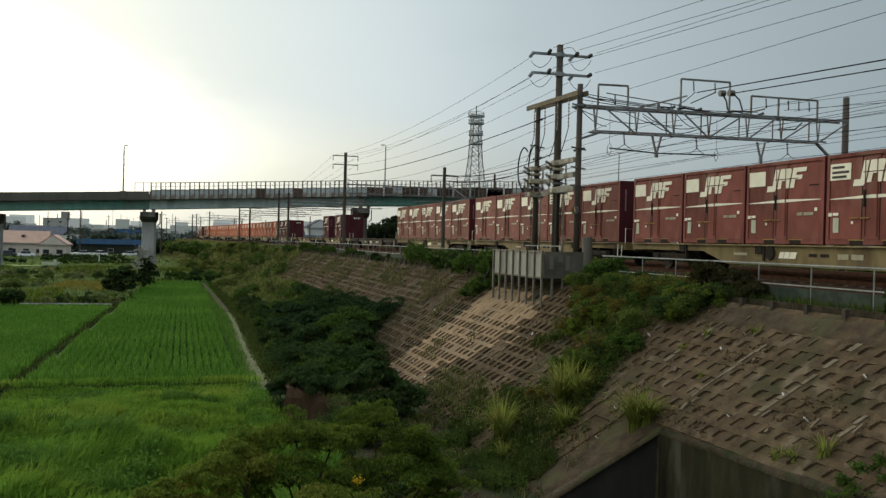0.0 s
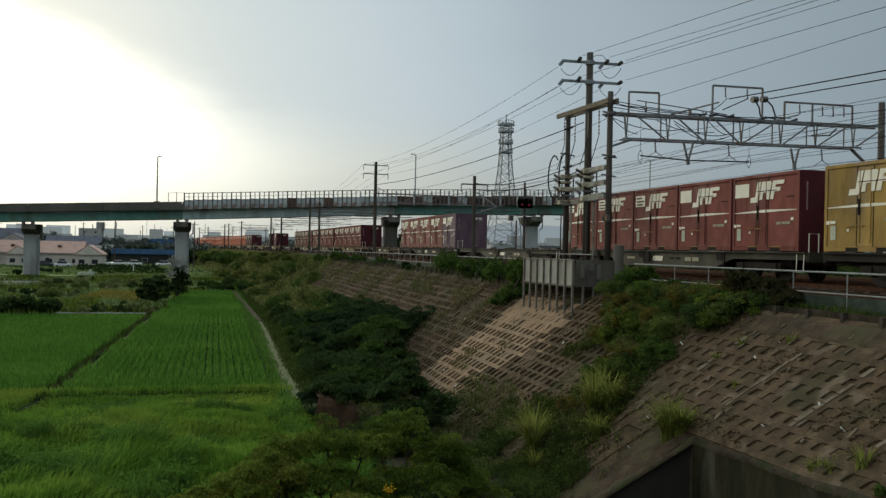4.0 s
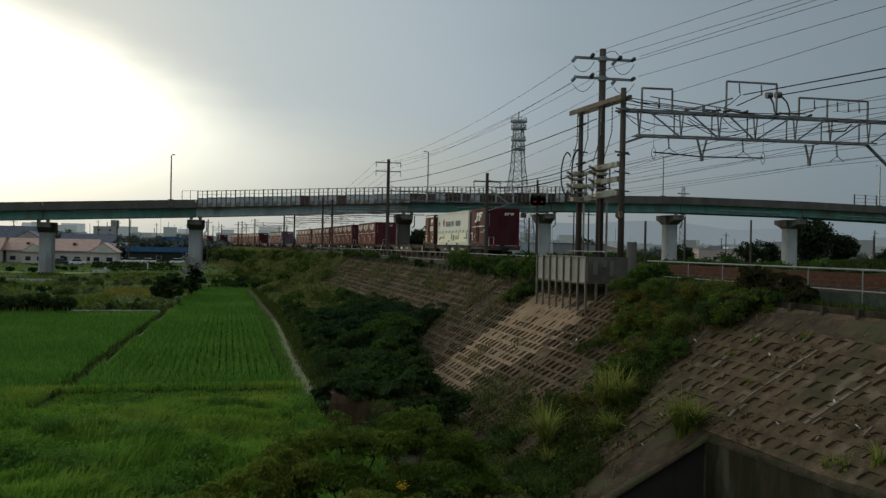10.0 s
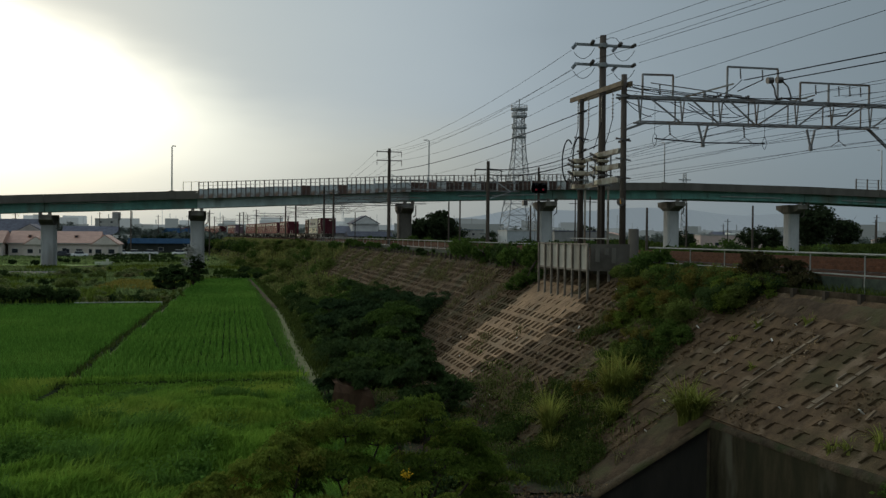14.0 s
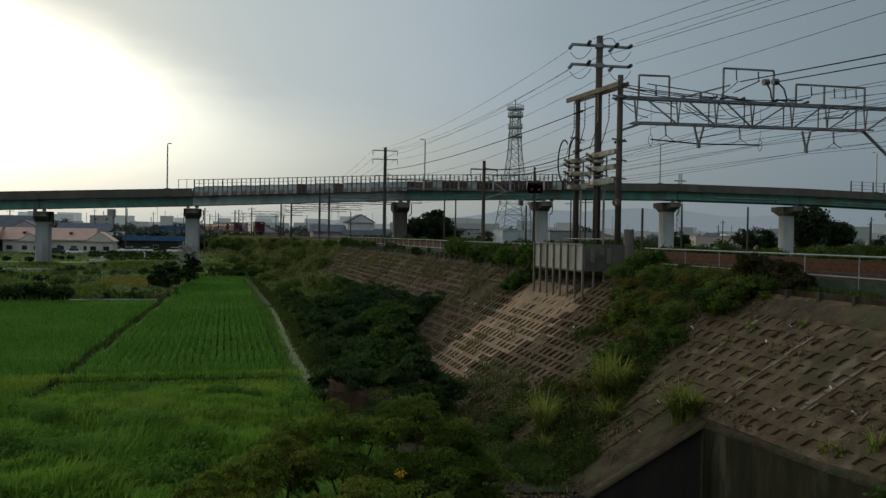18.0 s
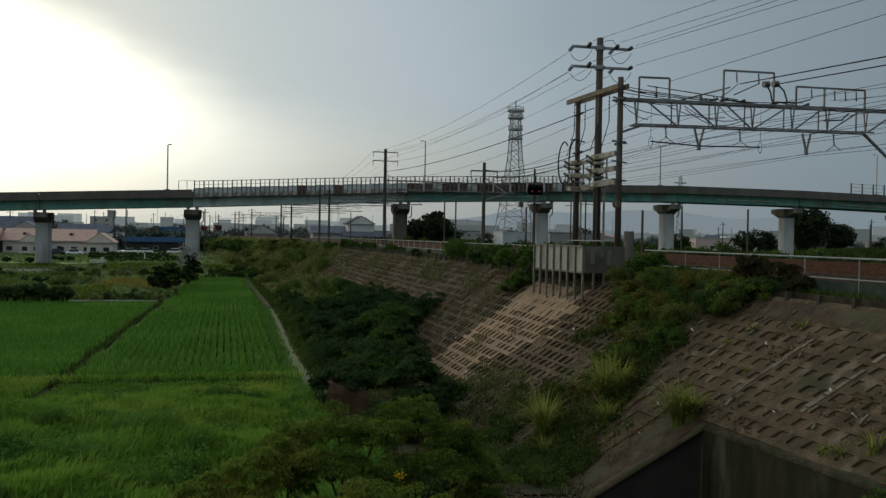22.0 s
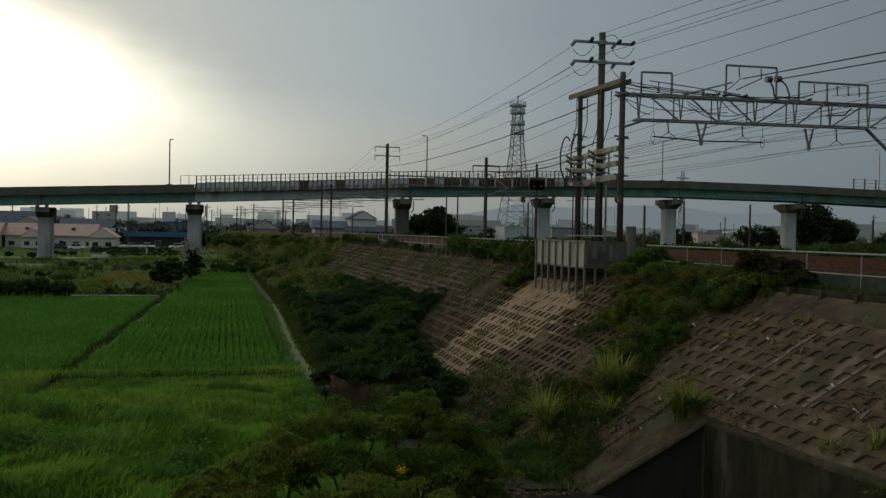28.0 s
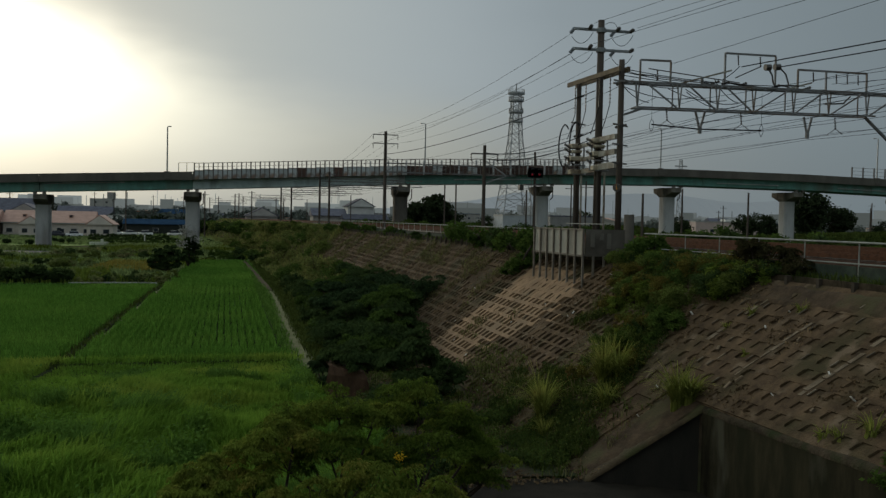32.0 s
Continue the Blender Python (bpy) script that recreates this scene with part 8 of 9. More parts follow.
# bush over the end of the retaining wall
shrub("wall_bush", "green bush hanging over the retaining wall", 10.95, 12.1, 1.9, ((0, 0, 0.35, 0.5), (-0.2, 0.2, -0.1, 0.45), (0.6, -0.3, 0.6, 0.5)), 3600, M_LEAF, 0.09, 560, trunk=False)
shrub("wall_bush", "green bush hanging over the retaining wall", 10.7, 11.4, 1.2, ((0, 0, 0.35, 0.5), (-0.2, 0.1, 0.0, 0.45)), 2600, M_LEAF, 0.09, 561, trunk=False)
# banded marker post in the meadow
mk = thing("marker_post", "dark marker post with two white bands", "post", m=pose(-0.15, 17.0, 0))
part("stake", Geo().box((0, 0, 0.72), (0.13, 0.09, 1.44)), M_BARK, mk)
for z in (1.36, 1.08):
    part("band", Geo().box((-0.01, 0, z), (0.15, 0.11, 0.12)), mat("white_band", (0.6, 0.6, 0.58)) if "white_band" not in bpy.data.materials else bpy.data.materials["white_band"], mk)
# yellow flower heads beside the young trees
fl = np.random.default_rng(71)
tagged(new("yellow_flower", leaves_mesh("yellow_flower", leaf_mat("yellow_petal", (0.6, 0.4, 0.03), (0.5, 0.3, 0.02)), np.array((3.05, 14.6, 2.05)) + fl.normal(0, 0.05, (60, 3)), 0.05, rng=fl)), "small cluster of yellow flowers", "flower", kind="stuff")
# scraps of pale litter on the slope
sc = random.Random(12)
M_SCRAP = mat("pale_scrap", (0.6, 0.58, 0.54))
for i in range(34):
    s, d = sc.uniform(13, 45), sc.uniform(0.2, 6.6)
    if s < 19.5 and d < 3.2:
        continue
    g = Geo()
    w = sc.uniform(0.05, 0.14)
    g.box((0, 0, 0), (w, w * 0.35, 0.02))
    tagged(part("litter", g, M_SCRAP, m=pose(*slope_pt(s, d, 0.09), 0, -41, sc.uniform(0, 180))), "pale scrap lying on the slope blocks", "litter", group="litter on the slope")

# broken slabs of the paving that lie loose on the slope
M_SLAB = mat("broken_slab", (0.17, 0.125, 0.08), (0.1, 0.072, 0.046), 3.0, 0.92, bump=0.5, vary=0.2)
for i in range(46):
    s, d = sc.uniform(9, 34), sc.uniform(2.2, 6.7)
    if (s < 19.8 and d < 3.3) or 22 < s < 30 and d > 3.6:
        continue
    w, ln = sc.uniform(0.05, 0.1), sc.uniform(0.1, 0.32)
    turn_ = sc.uniform(-35, 35)
    g = Geo()
    g.box((0, 0, 0), (ln, w, 0.045), taper=0.85)
    tagged(part("broken_slab", g, M_SLAB, m=pose(*slope_pt(s, d, 0.07), 0, 0, turn_) @ pose(0, 0, 0, 0, -41.5 + sc.uniform(-5, 5), 0)), "pale broken concrete slab lying on the slope", "rubble", group="rubble on the slope")

# ---- town and distance ----
M_TILE = mat("orange_tile_roof", (0.5, 0.315, 0.25), (0.4, 0.25, 0.2), 0.7, 0.8, stretch=(1, 1, 3))
M_PLASTER = mat("cream_plaster", (0.68, 0.6, 0.53), (0.56, 0.5, 0.44), 0.6, 0.85)
M_BLUE_ROOF = mat("blue_roof", (0.03, 0.062, 0.11), (0.022, 0.046, 0.08), 0.7, 0.95, spec=0.0)
# closed shed walls painted dark for the shade of an open inside
M_SHED_SHADE = mat("shed_inside_shade", (0.04, 0.045, 0.04), (0.025, 0.03, 0.025), 0.5, 0.95)
M_GREY_ROOF = mat("grey_tile_roof", (0.12, 0.125, 0.15), (0.08, 0.08, 0.1), 1.0, 0.9, vary=0.3, spec=0.05)
M_PALEWALL = mat("pale_house_wall", (0.4, 0.385, 0.365), (0.31, 0.3, 0.285), 0.5, 0.85, vary=0.25)
M_PANE = mat("dark_window", (0.03, 0.035, 0.045), rough=0.15, spec=0.5)
# far foliage, paled so that distance haze sits in its base colour
M_HAZE = mat("far_wood_haze", (0.1, 0.12, 0.1), (0.07, 0.085, 0.075), 0.05, 0.95)
M_CARW = mat("white_car_paint", (0.85, 0.85, 0.85), rough=0.3)
M_CARD = mat("dark_car_paint", (0.05, 0.05, 0.06), rough=0.3)
M_TYRE = mat("tyre", (0.02, 0.02, 0.02), rough=0.9)


def house(x, y, w, d, h, roof_h, wall_m, roof_m, label, z=0, turn=0, windows=3, name="house", ridge_x=True):
    hs_ = thing(name, label, "house", group="houses", m=pose(x, y, z, 0, 0, turn))
    part("wall", Geo().box((0, 0, h / 2), (w, d, h)), wall_m, hs_)
    g = Geo()
    e = 0.4
    if roof_h < 0.3:
        g.box((0, 0, h + 0.15), (w + 0.2, d + 0.2, 0.3))
    elif ridge_x:
        g.extrude([(-w / 2 - e, -d / 2 - e, h - 0.05), (-w / 2 - e, d / 2 + e, h - 0.05), (-w / 2 - e, d / 2 + e, h + 0.1), (-w / 2 - e, 0, h + roof_h), (-w / 2 - e, -d / 2 - e, h + 0.1)], (w + 2 * e, 0, 0))
    else:
        g.extrude([(-w / 2 - e, -d / 2 - e, h - 0.05), (-w / 2 - e, -d / 2 - e, h + 0.1), (0, -d / 2 - e, h + roof_h), (w / 2 + e, -d / 2 - e, h + 0.1), (w / 2 + e, -d / 2 - e, h - 0.05)], (0, d + 2 * e, 0))
    part("roof", g, roof_m, hs_)
    if roof_h >= 0.3 and not ridge_x:
        part("gable", Geo().extrude([(-w / 2, -d / 2 - e - 0.03, h - 0.05), (w / 2, -d / 2 - e - 0.03, h - 0.05), (w / 2, -d / 2 - e - 0.03, h), (0, -d / 2 - e - 0.03, h + roof_h - 0.25), (-w / 2, -d / 2 - e - 0.03, h)], (0, 0.02, 0)), wall_m, hs_)
    n = windows
    for k in range(max(1, int(h // 2.8))):
        for i in range(n):
            wx = -w / 2 + w * (i + 0.5) / n
            win = part("window", Geo().box((wx, -d / 2 - 0.02, 1.4 + 2.8 * k), (min(1.5, w / n * 0.5), 0.08, 1.1)), M_PALEWALL, hs_)
            part("pane", Geo().box((wx, -d / 2 - 0.07, 1.4 + 2.8 * k), (min(1.3, w / n * 0.43), 0.04, 0.94)), M_PANE, win)
    return hs_


TILE = "single-storey cream house with an orange tiled roof"
for x, y, w in ((-61, 240, 22), (-39, 244, 20.5)):
    villa = house(x, y, w, 11, 3.3, 3.0, M_PLASTER, M_TILE, TILE, windows=7)
    for q in (-0.28, 0.24):
        vent = part("roof_vent", Geo().box((q * w, -2.9, 5.0), (0.9, 1.2, 0.7)), M_TILE, villa)
        part("louvre", Geo().box((q * w, -3.53, 5.0), (0.6, 0.06, 0.45)), M_PANE, vent)
    part("porch_door", Geo().box((0.12 * w, -5.55, 1.05), (0.95, 0.1, 2.1)), M_PANE, villa)
    part("eave_board", Geo().box((0, -5.92, 3.24), (w + 0.8, 0.06, 0.2)), M_PALEWALL, villa)
house(-26.8, 241, 6, 11, 3.1, 2.4, M_PLASTER, M_TILE, TILE, windows=2, ridge_x=False)
house(-42.4, 239, 5.2, 8, 3.0, 2.0, M_PLASTER, M_TILE, TILE, windows=2, ridge_x=False)
house(-15.8, 276, 17.5, 8, 3.0, 1.5, M_SHED_SHADE, M_BLUE_ROOF, "long shed with a bright blue roof, shade of its open inside painted on the walls", windows=1, name="shed")
house(14, 275, 9, 9, 6.0, 2.6, M_PALEWALL, M_GREY_ROOF, "two-storey pale house with a grey roof beyond the track", windows=2, ridge_x=False)
house(37.8, 240, 6.8, 8, 7.0, 2.2, mat("white_plaster", (0.62, 0.61, 0.59), (0.52, 0.51, 0.49), 0.5, 0.85), M_GREY_ROOF, "white two-storey house with a grey gabled roof", windows=2, ridge_x=False, z=2)
house(30, 242, 9, 8, 4.4, 2.0, M_PALEWALL, M_GREY_ROOF, "low house with a blue-grey roof", windows=3, z=2)
house(38.2, 233, 11, 6, 3.6, 1.4, M_PALEWALL, M_GREY_ROOF, "low grey-roofed house beside the track", windows=3, z=2)
house(98, 240, 16, 12, 7.5, 0.2, M_PALEWALL, M_GREY_ROOF, "pale flat-roofed workshop beyond the track", windows=4, name="workshop")
hall = house(157, 260, 23, 14, 6.9, 0.2, mat("pinkish_panel", (0.6, 0.46, 0.42), (0.5, 0.385, 0.35), 0.4, 0.8), M_PALEWALL, "pale pinkish flat-roofed factory hall with dark bars on its wall", windows=2, name="factory")
for x in (-3.2, -2.1, -1.1, 0.0, 1.1):
    part("sign_bar", Geo().box((x, -7.06, 3.9), (0.7, 0.08, 0.62)), M_PANE, hall)
for x, w in ((2.5, 3.2), (7.5, 4.0)):
    part("roof_unit", Geo().box((x, -2, 7.5), (w, 3, 0.8)), M_WHITEWASH, hall)
house(79, 231, 10, 8, 5.4, 0.2, mat("grey_white_cladding", (0.5, 0.52, 0.54), (0.4, 0.42, 0.44), 0.4, 0.8), M_PALEWALL, "low grey-white clad shed behind the tracks", windows=3, z=2, name="shed")
house(232, 250, 14, 10, 5, 2.4, M_PALEWALL, M_GREY_ROOF, "pale house with a grey roof", windows=3)
house(252, 245, 12, 10, 5, 2.4, M_PALEWALL, M_TILE, "pale house with a brown roof", windows=3)
house(-59, 300, 15, 10, 6.0, 4.0, M_PALEWALL, M_GREY_ROOF, "old house with a dark grey tiled roof behind the cream houses", windows=4)
house(-48, 262, 10, 9, 5.2, 3.0, M_PALEWALL, M_GREY_ROOF, "old house with a dark grey hipped roof behind the cream houses", windows=3, ridge_x=False)
house(-42, 330, 17, 10, 5.2, 3.0, M_PALEWALL, M_GREY_ROOF, "long house with a dark grey tiled roof", windows=4)
house(-29, 300, 5, 6, 5.4, 0.2, mat("bright_white_wall", (0.75, 0.73, 0.7), (0.66, 0.64, 0.6), 0.5, 0.85), M_PALEWALL, "small white flat-roofed house among trees", windows=2)
blk = house(-67, 600, 13, 12, 14.6, 0.2, M_PALEWALL, M_PALEWALL, "pale grey plant building with a stair tower", windows=2, name="plant_building")
part("stair_tower", Geo().box((5.5, 0, 16.5), (4.5, 6, 5.0)), M_PALEWALL, blk)
rh = random.Random(8)
for i in range(54):
    ang = radians(rh.uniform(-17, 46))
    dist = rh.uniform(420, 900)
    hh = rh.choice((5, 5.5, 6, 6, 6, 7, 9))
    w = rh.uniform(8, 16) if hh < 9 else rh.uniform(14, 30)
    house(math.sin(ang) * dist, math.cos(ang) * dist, w, 9, hh, rh.choice((1.8, 2.4, 0.2)) if hh < 9 else 0.2, M_PALEWALL, (M_GREY_ROOF, M_GREY_ROOF, M_TILE, M_BLUE_ROOF)[i % 4],
          "distant pale town house with a plain roof" if hh < 9 else "distant pale town block of several floors", turn=-math.degrees(ang) + rh.uniform(-30, 30), windows=2, name="house" if hh < 9 else "town_block", ridge_x=bool(i % 2))


def far_tree(x, y, z, w, h, seed, n=2600, leaf=None):
    r = np.random.default_rng(seed)
    cl = tuple((r.uniform(-w, w) * 0.55, r.uniform(-w, w) * 0.4, h * r.uniform(0.4, 0.78), h * r.uniform(0.2, 0.32)) for _ in range(8))
    shrub("tree", "dark rounded broadleaf tree", x, y, z, cl, n, leaf or M_FARLEAF, 0.06 * h, seed, category="tree", group="far trees")


far_tree(43.8, 185, 0, 4.8, 13.4, 301, 12000)
far_tree(50, 190, 0, 5, 8.5, 302, 5000)
for i, (x, y, w, h) in enumerate(((113.4, 205, 2.6, 9.3), (130.5, 200, 5, 9.5), (136.5, 203, 4, 10), (147.6, 200, 3.4, 16), (156, 201, 4.0, 13), (70, 236, 5, 7.5), (79, 238, 4, 8.5), (106, 260, 8, 10), (-38, 330, 6, 7.5), (-60, 340, 7, 9), (20, 330, 7, 9),
                                  (8, 310, 6, 8), (-20, 345, 9, 7.5), (163, 190, 5, 8))):
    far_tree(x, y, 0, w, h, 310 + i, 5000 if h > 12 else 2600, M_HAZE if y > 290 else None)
for i, (x, y, w, h) in enumerate(((-46, 500, 7, 12.5), (-36, 505, 11, 9), (-27, 500, 10, 10), (-55, 510, 8, 10), (-74, 480, 9, 12), (-96, 500, 12, 13), (-15, 520, 10, 12), (-5, 500, 8, 11), (22, 520, 12, 12), (48, 540, 12, 12))):
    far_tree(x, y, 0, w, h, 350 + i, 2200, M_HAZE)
# overgrown road bank behind the viaduct piers
BANK_Z = ((70, 5.0), (88, 5.8), (95, 4.8), (102, 4.0), (116, 3.9), (126, 4.3), (146, 5.2), (175, 5.8), (230, 5.2))


def far_bank_z(x):
    return float(np.interp(x, [a for a, _ in BANK_Z], [b for _, b in BANK_Z])) - 0.9


g = Geo()
bx = list(range(64, 236, 4))
for x in bx:
    h = far_bank_z(x)
    for dy, z in ((-13, -0.1), (-9, 0.45 * h), (-4, 0.85 * h), (0, h), (6, h), (16, -0.1)):
        g.v.append((x, 178 + dy + 0.8 * noise.noise((x * 0.1, dy * 0.2, 1.0)), z + 0.35 * noise.noise((x * 0.13, dy * 0.2, 8.0)) * (z > 0)))
g.f = [[i * 6 + k, i * 6 + 6 + k, i * 6 + 7 + k, i * 6 + 1 + k] for i in range(len(bx) - 1) for k in range(5)]
tagged(part("road_bank", g, M_GROUND), "overgrown green road bank behind the viaduct", "embankment", kind="structure")
r = np.random.default_rng(431)
n = 26000
qx, qd = r.uniform(66, 230, n), r.uniform(-12.5, 5, n)
qz = np.array([far_bank_z(a) * float(np.interp(b, (-13, -9, -4, 0, 6), (0, 0.45, 0.85, 1, 1))) for a, b in zip(qx, qd)])
tagged(new("bank_grass", blades_mesh("bank_grass", M_VERGE, np.stack([qx, 178 + qd, qz], 1), 0.9, 0.35, 0.7, r)), "rough green grass over the road bank", "grass", kind="stuff")
for i in range(34):
    x, dy = r.uniform(68, 200), r.uniform(-11, 2)
    z = far_bank_z(x) * float(np.interp(dy, (-13, -9, -4, 0, 6), (0, 0.45, 0.85, 1, 1)))
    cl = tuple((r.uniform(-2.2, 2.2), r.uniform(-1, 1), r.uniform(0.1, 0.7), r.uniform(0.6, 1.2)) for _ in range(4))
    shrub("far_bank_bush", "green bush on the road bank", x, 178 + dy, z - 0.3, cl, 1300, (M_LEAF, M_FARLEAF, M_VERGE)[i % 3], 0.3, 900 + i, trunk=False, group="far bank bushes")
# belts of woodland along the horizon
for i, (y, x0, x1, h, n_) in enumerate(((350, -30, 30, 6.5, 40), (292, -28, 4, 7.5, 34), (262, 0, 14, 4.0, 22), (400, -200, 60, 7, 120), (520, 40, 420, 8, 110), (760, -260, 700, 11, 220), (300, -110, -64, 6, 24), (230, 70, 250, 5.5, 60), (196, 60, 190, 4.5, 50))):
    r = np.random.default_rng(400 + i)
    c = [(r.uniform(x0, x1), y + r.uniform(-14, 14), h * r.uniform(0.25, 0.6), h * r.uniform(0.35, 0.6)) for _ in range(n_)]
    pts = clump_points(c, n_ * 130, 0, r)
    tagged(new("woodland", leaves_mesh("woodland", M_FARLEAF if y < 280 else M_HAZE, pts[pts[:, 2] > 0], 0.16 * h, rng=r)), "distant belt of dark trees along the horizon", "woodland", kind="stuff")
# hills, their haze put in as a pale blue emission
g = Geo()
r = random.Random(3)
xs = list(range(-3000, 3001, 60))
for j, yy in enumerate((3600, 3900)):
    for x in xs:
        hgt_ = 0 if j == 0 else max(8, 26 + 22 * noise.noise((x * 0.0014, 1.5, 0)) + 9 * noise.noise((x * 0.006, 4.5, 0)) + 110 * min(max((x - 500) / 900, 0), 1) * (1 + 0.25 * noise.noise((x * 0.0022, 7.5, 0))))
        g.v.append((x, yy, hgt_))
k = len(xs)
g.f = [[i, i + 1, k + i + 1, k + i] for i in range(k - 1)]
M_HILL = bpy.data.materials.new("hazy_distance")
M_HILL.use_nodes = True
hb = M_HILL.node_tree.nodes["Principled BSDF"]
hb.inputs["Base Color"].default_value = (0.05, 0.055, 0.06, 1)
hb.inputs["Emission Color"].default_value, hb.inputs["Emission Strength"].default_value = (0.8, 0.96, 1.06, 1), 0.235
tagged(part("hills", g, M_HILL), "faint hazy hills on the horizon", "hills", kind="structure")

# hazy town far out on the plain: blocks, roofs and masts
# emission stands in for haze over these blocks; none of them is a lamp
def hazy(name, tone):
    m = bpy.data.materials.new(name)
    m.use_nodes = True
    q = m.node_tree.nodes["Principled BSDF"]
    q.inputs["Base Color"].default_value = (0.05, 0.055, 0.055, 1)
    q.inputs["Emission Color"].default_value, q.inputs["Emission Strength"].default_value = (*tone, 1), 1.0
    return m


rt = random.Random(21)
# the haze is painted as emission, set brighter towards the sun
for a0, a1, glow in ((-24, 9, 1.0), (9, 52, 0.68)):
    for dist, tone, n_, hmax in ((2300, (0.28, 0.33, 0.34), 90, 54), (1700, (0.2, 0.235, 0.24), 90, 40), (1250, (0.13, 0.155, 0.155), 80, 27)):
        g = Geo()
        for i in range(n_):
            ang = radians(rt.uniform(a0, a1))
            kk = rt.random()
            h_ = hmax * (0.45 + 0.55 * rt.random() ** 3)
            c_ = (math.sin(ang) * dist, math.cos(ang) * dist)
            turn_ = Matrix.Rotation(-ang, 3, "Z")
            if kk < 0.35:
                g.box((*c_, h_ / 2), (rt.uniform(14, 60), 14, h_), turn_)
            elif kk < 0.66:
                g.rod((*c_, 0), (*c_, h_ * rt.uniform(1.0, 1.5)), 0.6, n=5)
            else:
                w_ = rt.uniform(10, 26)
                for q in range(7):
                    g.rod((c_[0] + rt.uniform(-w_, w_), c_[1], 0), (c_[0] + rt.uniform(-w_, w_), c_[1], h_ * rt.uniform(0.35, 0.75)), w_ * 0.5, w_ * 0.12, n=7)
        am, span_ = radians((a0 + a1) / 2), radians(a1 - a0) * dist
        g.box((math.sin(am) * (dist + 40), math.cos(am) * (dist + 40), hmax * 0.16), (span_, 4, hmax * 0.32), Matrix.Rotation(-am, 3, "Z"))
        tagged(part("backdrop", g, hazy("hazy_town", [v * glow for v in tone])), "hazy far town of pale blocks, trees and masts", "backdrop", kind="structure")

# lattice tower
tower = thing("lattice_tower", "grey steel lattice communication tower with ring platforms", "tower", m=pose(142.5, 420, 0))
M_TOWER = mat("tower_steel", (0.36, 0.37, 0.38), (0.28, 0.29, 0.3), 0.5, 0.6, 0.1)
def tw(z):
    return float(np.interp(z, (0, 11, 24, 38, 46, 60), (8.6, 7.2, 5.4, 3.7, 2.8, 2.05)))
for sx, sy in ((-1, -1), (1, -1), (1, 1), (-1, 1)):
    pts = [(sx * tw(z), sy * tw(z), z) for z in (0, 11, 24, 38, 46, 60, 68)]
    part("leg", Geo().tube(pts, 0.26), M_TOWER, tower)
z = 0.0
while z < 66:
    st = 5.5 if z < 40 else 4.5
    for sx, sy, tx, ty in ((-1, -1, 1, -1), (1, -1, 1, 1), (1, 1, -1, 1), (-1, 1, -1, -1)):
        a, b = tw(z), tw(z + st)
        part("brace", Geo().beam((sx * a, sy * a, z), (tx * b, ty * b, z + st), 0.2).beam((tx * a, ty * a, z), (sx * b, sy * b, z + st), 0.2).beam((sx * b, sy * b, z + st), (tx * b, ty * b, z + st), 0.2), M_TOWER, tower)
    z += st
for z, rr in ((54.5, 3.3), (59.0, 3.4), (64.6, 3.6), (68.0, 3.9)):
    g = Geo()
    for i in range(16):
        a, b = 2 * math.pi * i / 16, 2 * math.pi * (i + 1) / 16
        g.beam((rr * math.cos(a), rr * math.sin(a), z), (rr * math.cos(b), rr * math.sin(b), z), 0.5, 0.8)
        g.beam((rr * math.cos(a), rr * math.sin(a), z + 1.8), (rr * math.cos(b), rr * math.sin(b), z + 1.8), 0.2)
        g.beam((rr * math.cos(a), rr * math.sin(a), z), (rr * math.cos(a), rr * math.sin(a), z + 1.8), 0.15)
        g.beam((0, 0, z), (rr * math.cos(a), rr * math.sin(a), z), 0.2)
    part("platform", g, M_TOWER, tower)
part("antenna", Geo().rod((0, 0, 68), (0, 0, 73), 0.3), M_TOWER, tower)
t2 = thing("lattice_tower", "small distant lattice mast", "tower", m=pose(420, 760, 0))
g = Geo()
for z in range(0, 62, 6):
    a, b = 4 - z * 0.04, 4 - (z + 6) * 0.04
    for s_ in (-1, 1):
        g.beam((s_ * a, 0, z), (s_ * b, 0, z + 6), 0.6)
        g.beam((s_ * a, 0, z), (-s_ * b, 0, z + 6), 0.4)
    g.beam((-b, 0, z + 6), (b, 0, z + 6), 0.4)
for z in (46, 53, 60):
    g.beam((-6, 0, z), (6, 0, z), 1.0)
part("mast", g, M_TOWER, t2)


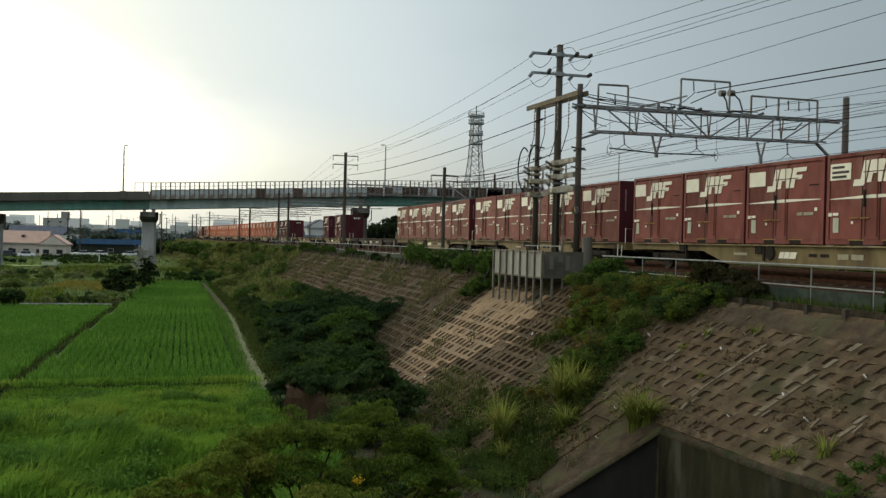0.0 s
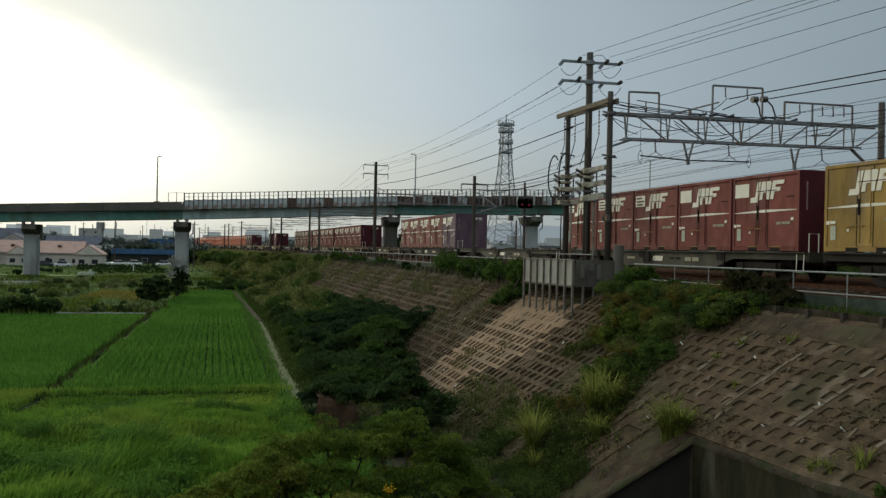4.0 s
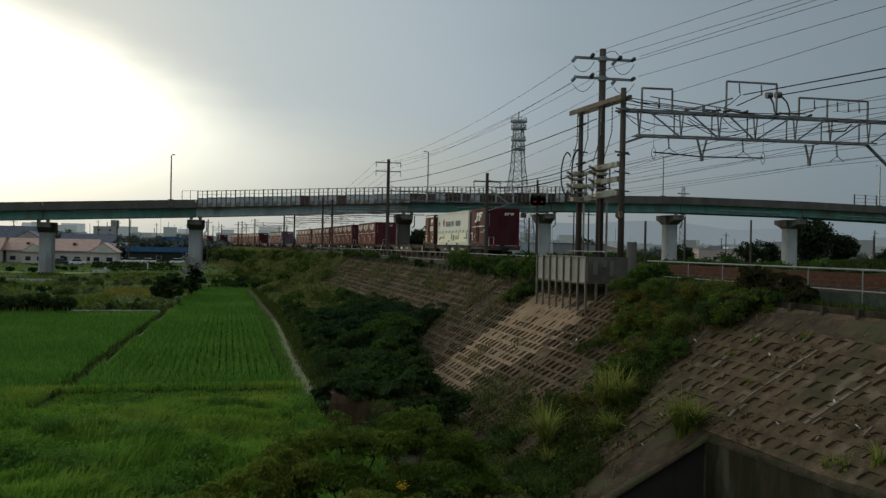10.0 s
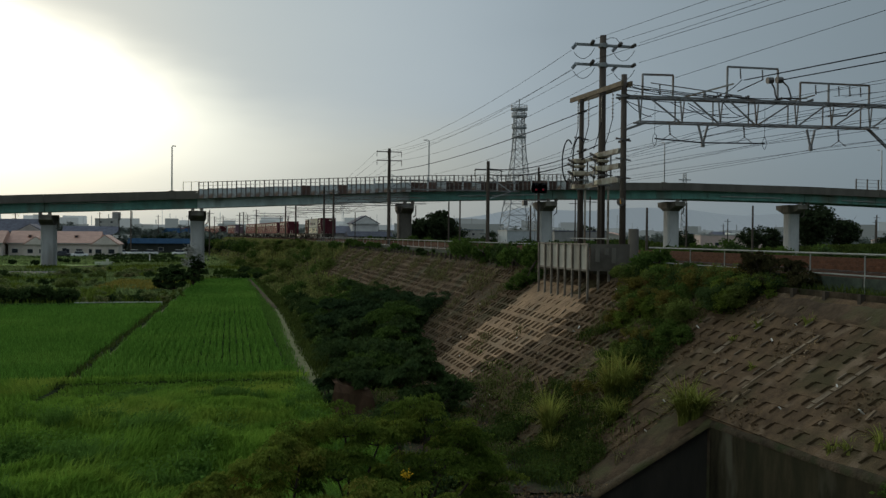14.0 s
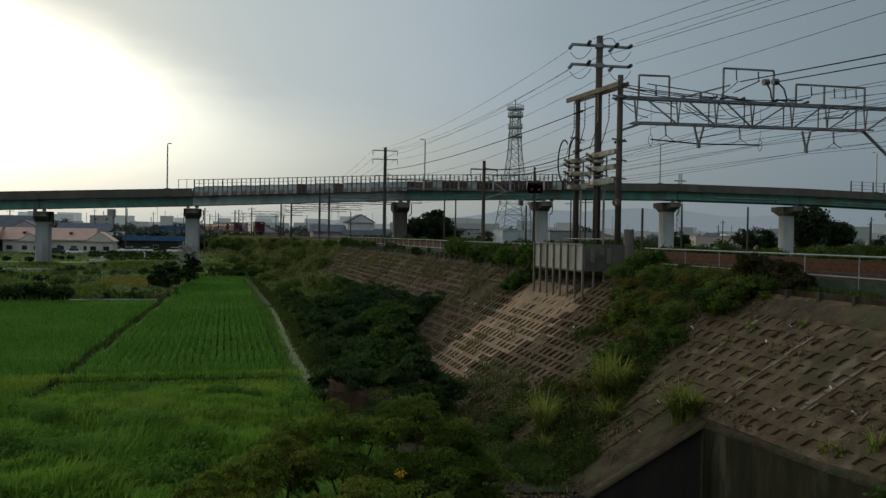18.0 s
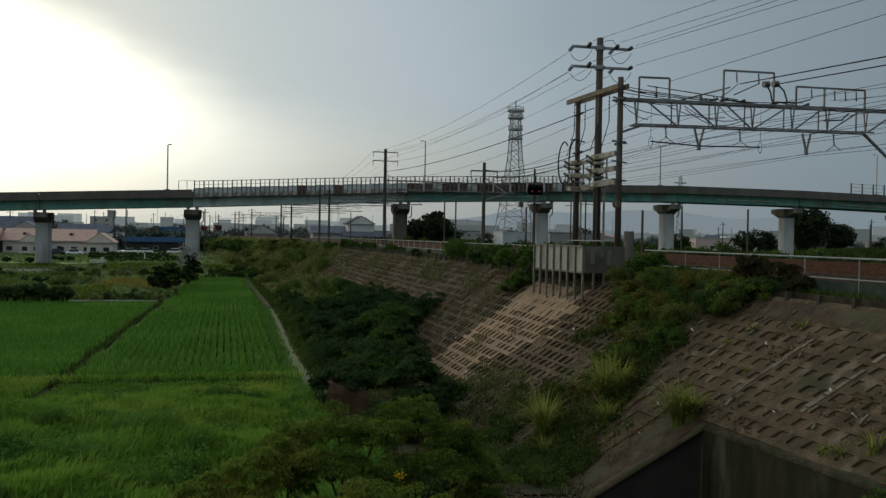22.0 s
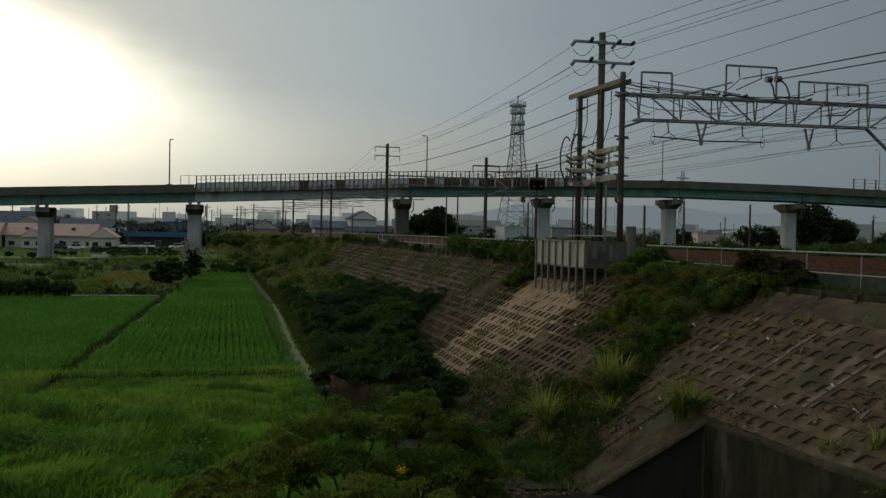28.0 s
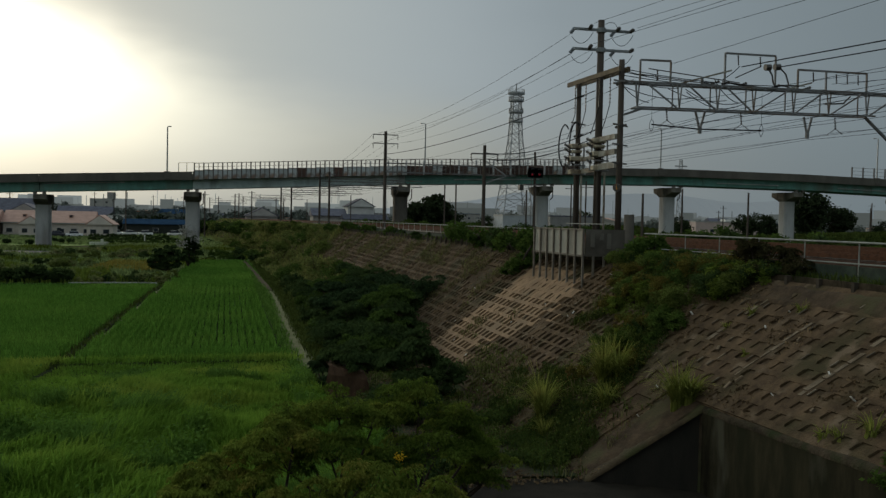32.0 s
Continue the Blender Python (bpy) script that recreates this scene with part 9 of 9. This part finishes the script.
def car(x, y, m_, turn=0):
    c = thing("car", "small parked car, pale paint" if m_ is M_CARW else "small parked car, dark paint", "car", group="parked cars", m=pose(x, y, 0, 0, 0, turn))
    bevel(part("body", Geo().box((0, 0, 0.62), (3.9, 1.6, 0.65)), m_, c), 0.15)
    bevel(part("cabin", Geo().box((-0.1, 0, 1.2), (2.3, 1.45, 0.6), taper=0.8), M_PANE, c), 0.1)
    part("roof", Geo().box((-0.1, 0, 1.52), (1.8, 1.2, 0.05)), m_, c)
    for dx in (-1.2, 1.2):
        for dy in (-0.75, 0.75):
            part("wheel", Geo().rod((dx, dy - 0.1, 0.3), (dx, dy + 0.1, 0.3), 0.3, n=12), M_TYRE, c)


for x, y, m_ in ((-25, 256, M_CARW), (-21.5, 255, M_CARW), (-17.5, 256, M_CARW), (-10, 256, M_CARW), (-5.5, 257, M_CARD), (-36, 232, M_CARD), (-32, 231, M_CARW), (-29, 256, M_CARD)):
    car(x, y, m_, 8)
# utility poles among the houses
for i, (x, y, h) in enumerate(((-22.5, 255, 13.5), (-2, 240, 12), (6, 260, 12), (-60, 300, 12), (-90, 310, 12), (20, 300, 12), (60, 300, 12), (88, 250, 12), (130, 240, 11), (150, 245, 12), (190, 230, 12), (178, 215, 13), (-33, 330, 13), (-50, 420, 15), (-8, 330, 13), (2, 350, 13), (12, 380, 14), (-28, 460, 15), (215, 235, 11), (240, 230, 11), (48, 290, 12), (-12, 400, 14), (30, 400, 14), (90, 420, 14), (200, 330, 12))):
    p = thing("utility_pole", "distant concrete utility pole with a crossarm", "pole", group="town poles", m=pose(x, y, 0))
    part("shaft", Geo().rod((0, 0, 0), (0, 0, h), 0.2, 0.14), M_POLE, p)
    part("crossarm", Geo().beam((-1.1, 0, h - 0.8), (1.1, 0, h - 0.8), 0.12), M_STEEL, p)

# ---- movement ----
def motions():
    for ob, s0 in MOVING:
        wag = ob.name.startswith("flat_wagon")
        length = WAG if wag else (9.41 if ob.name.startswith("long") else CL_)
        rows = []
        for t in range(0, 33, 2):
            s = s0 + SPEED * t
            xf, yf, _ = line(s)
            xr, yr, _ = line(s - length)
            turn = math.degrees(math.atan2(-(xf - xr), yf - yr))
            rows.append((t, pose(xf, yf, RAIL + (0.0 if wag else DECK_H), 0, 0, turn)))
        walk(ob, rows)


motions()
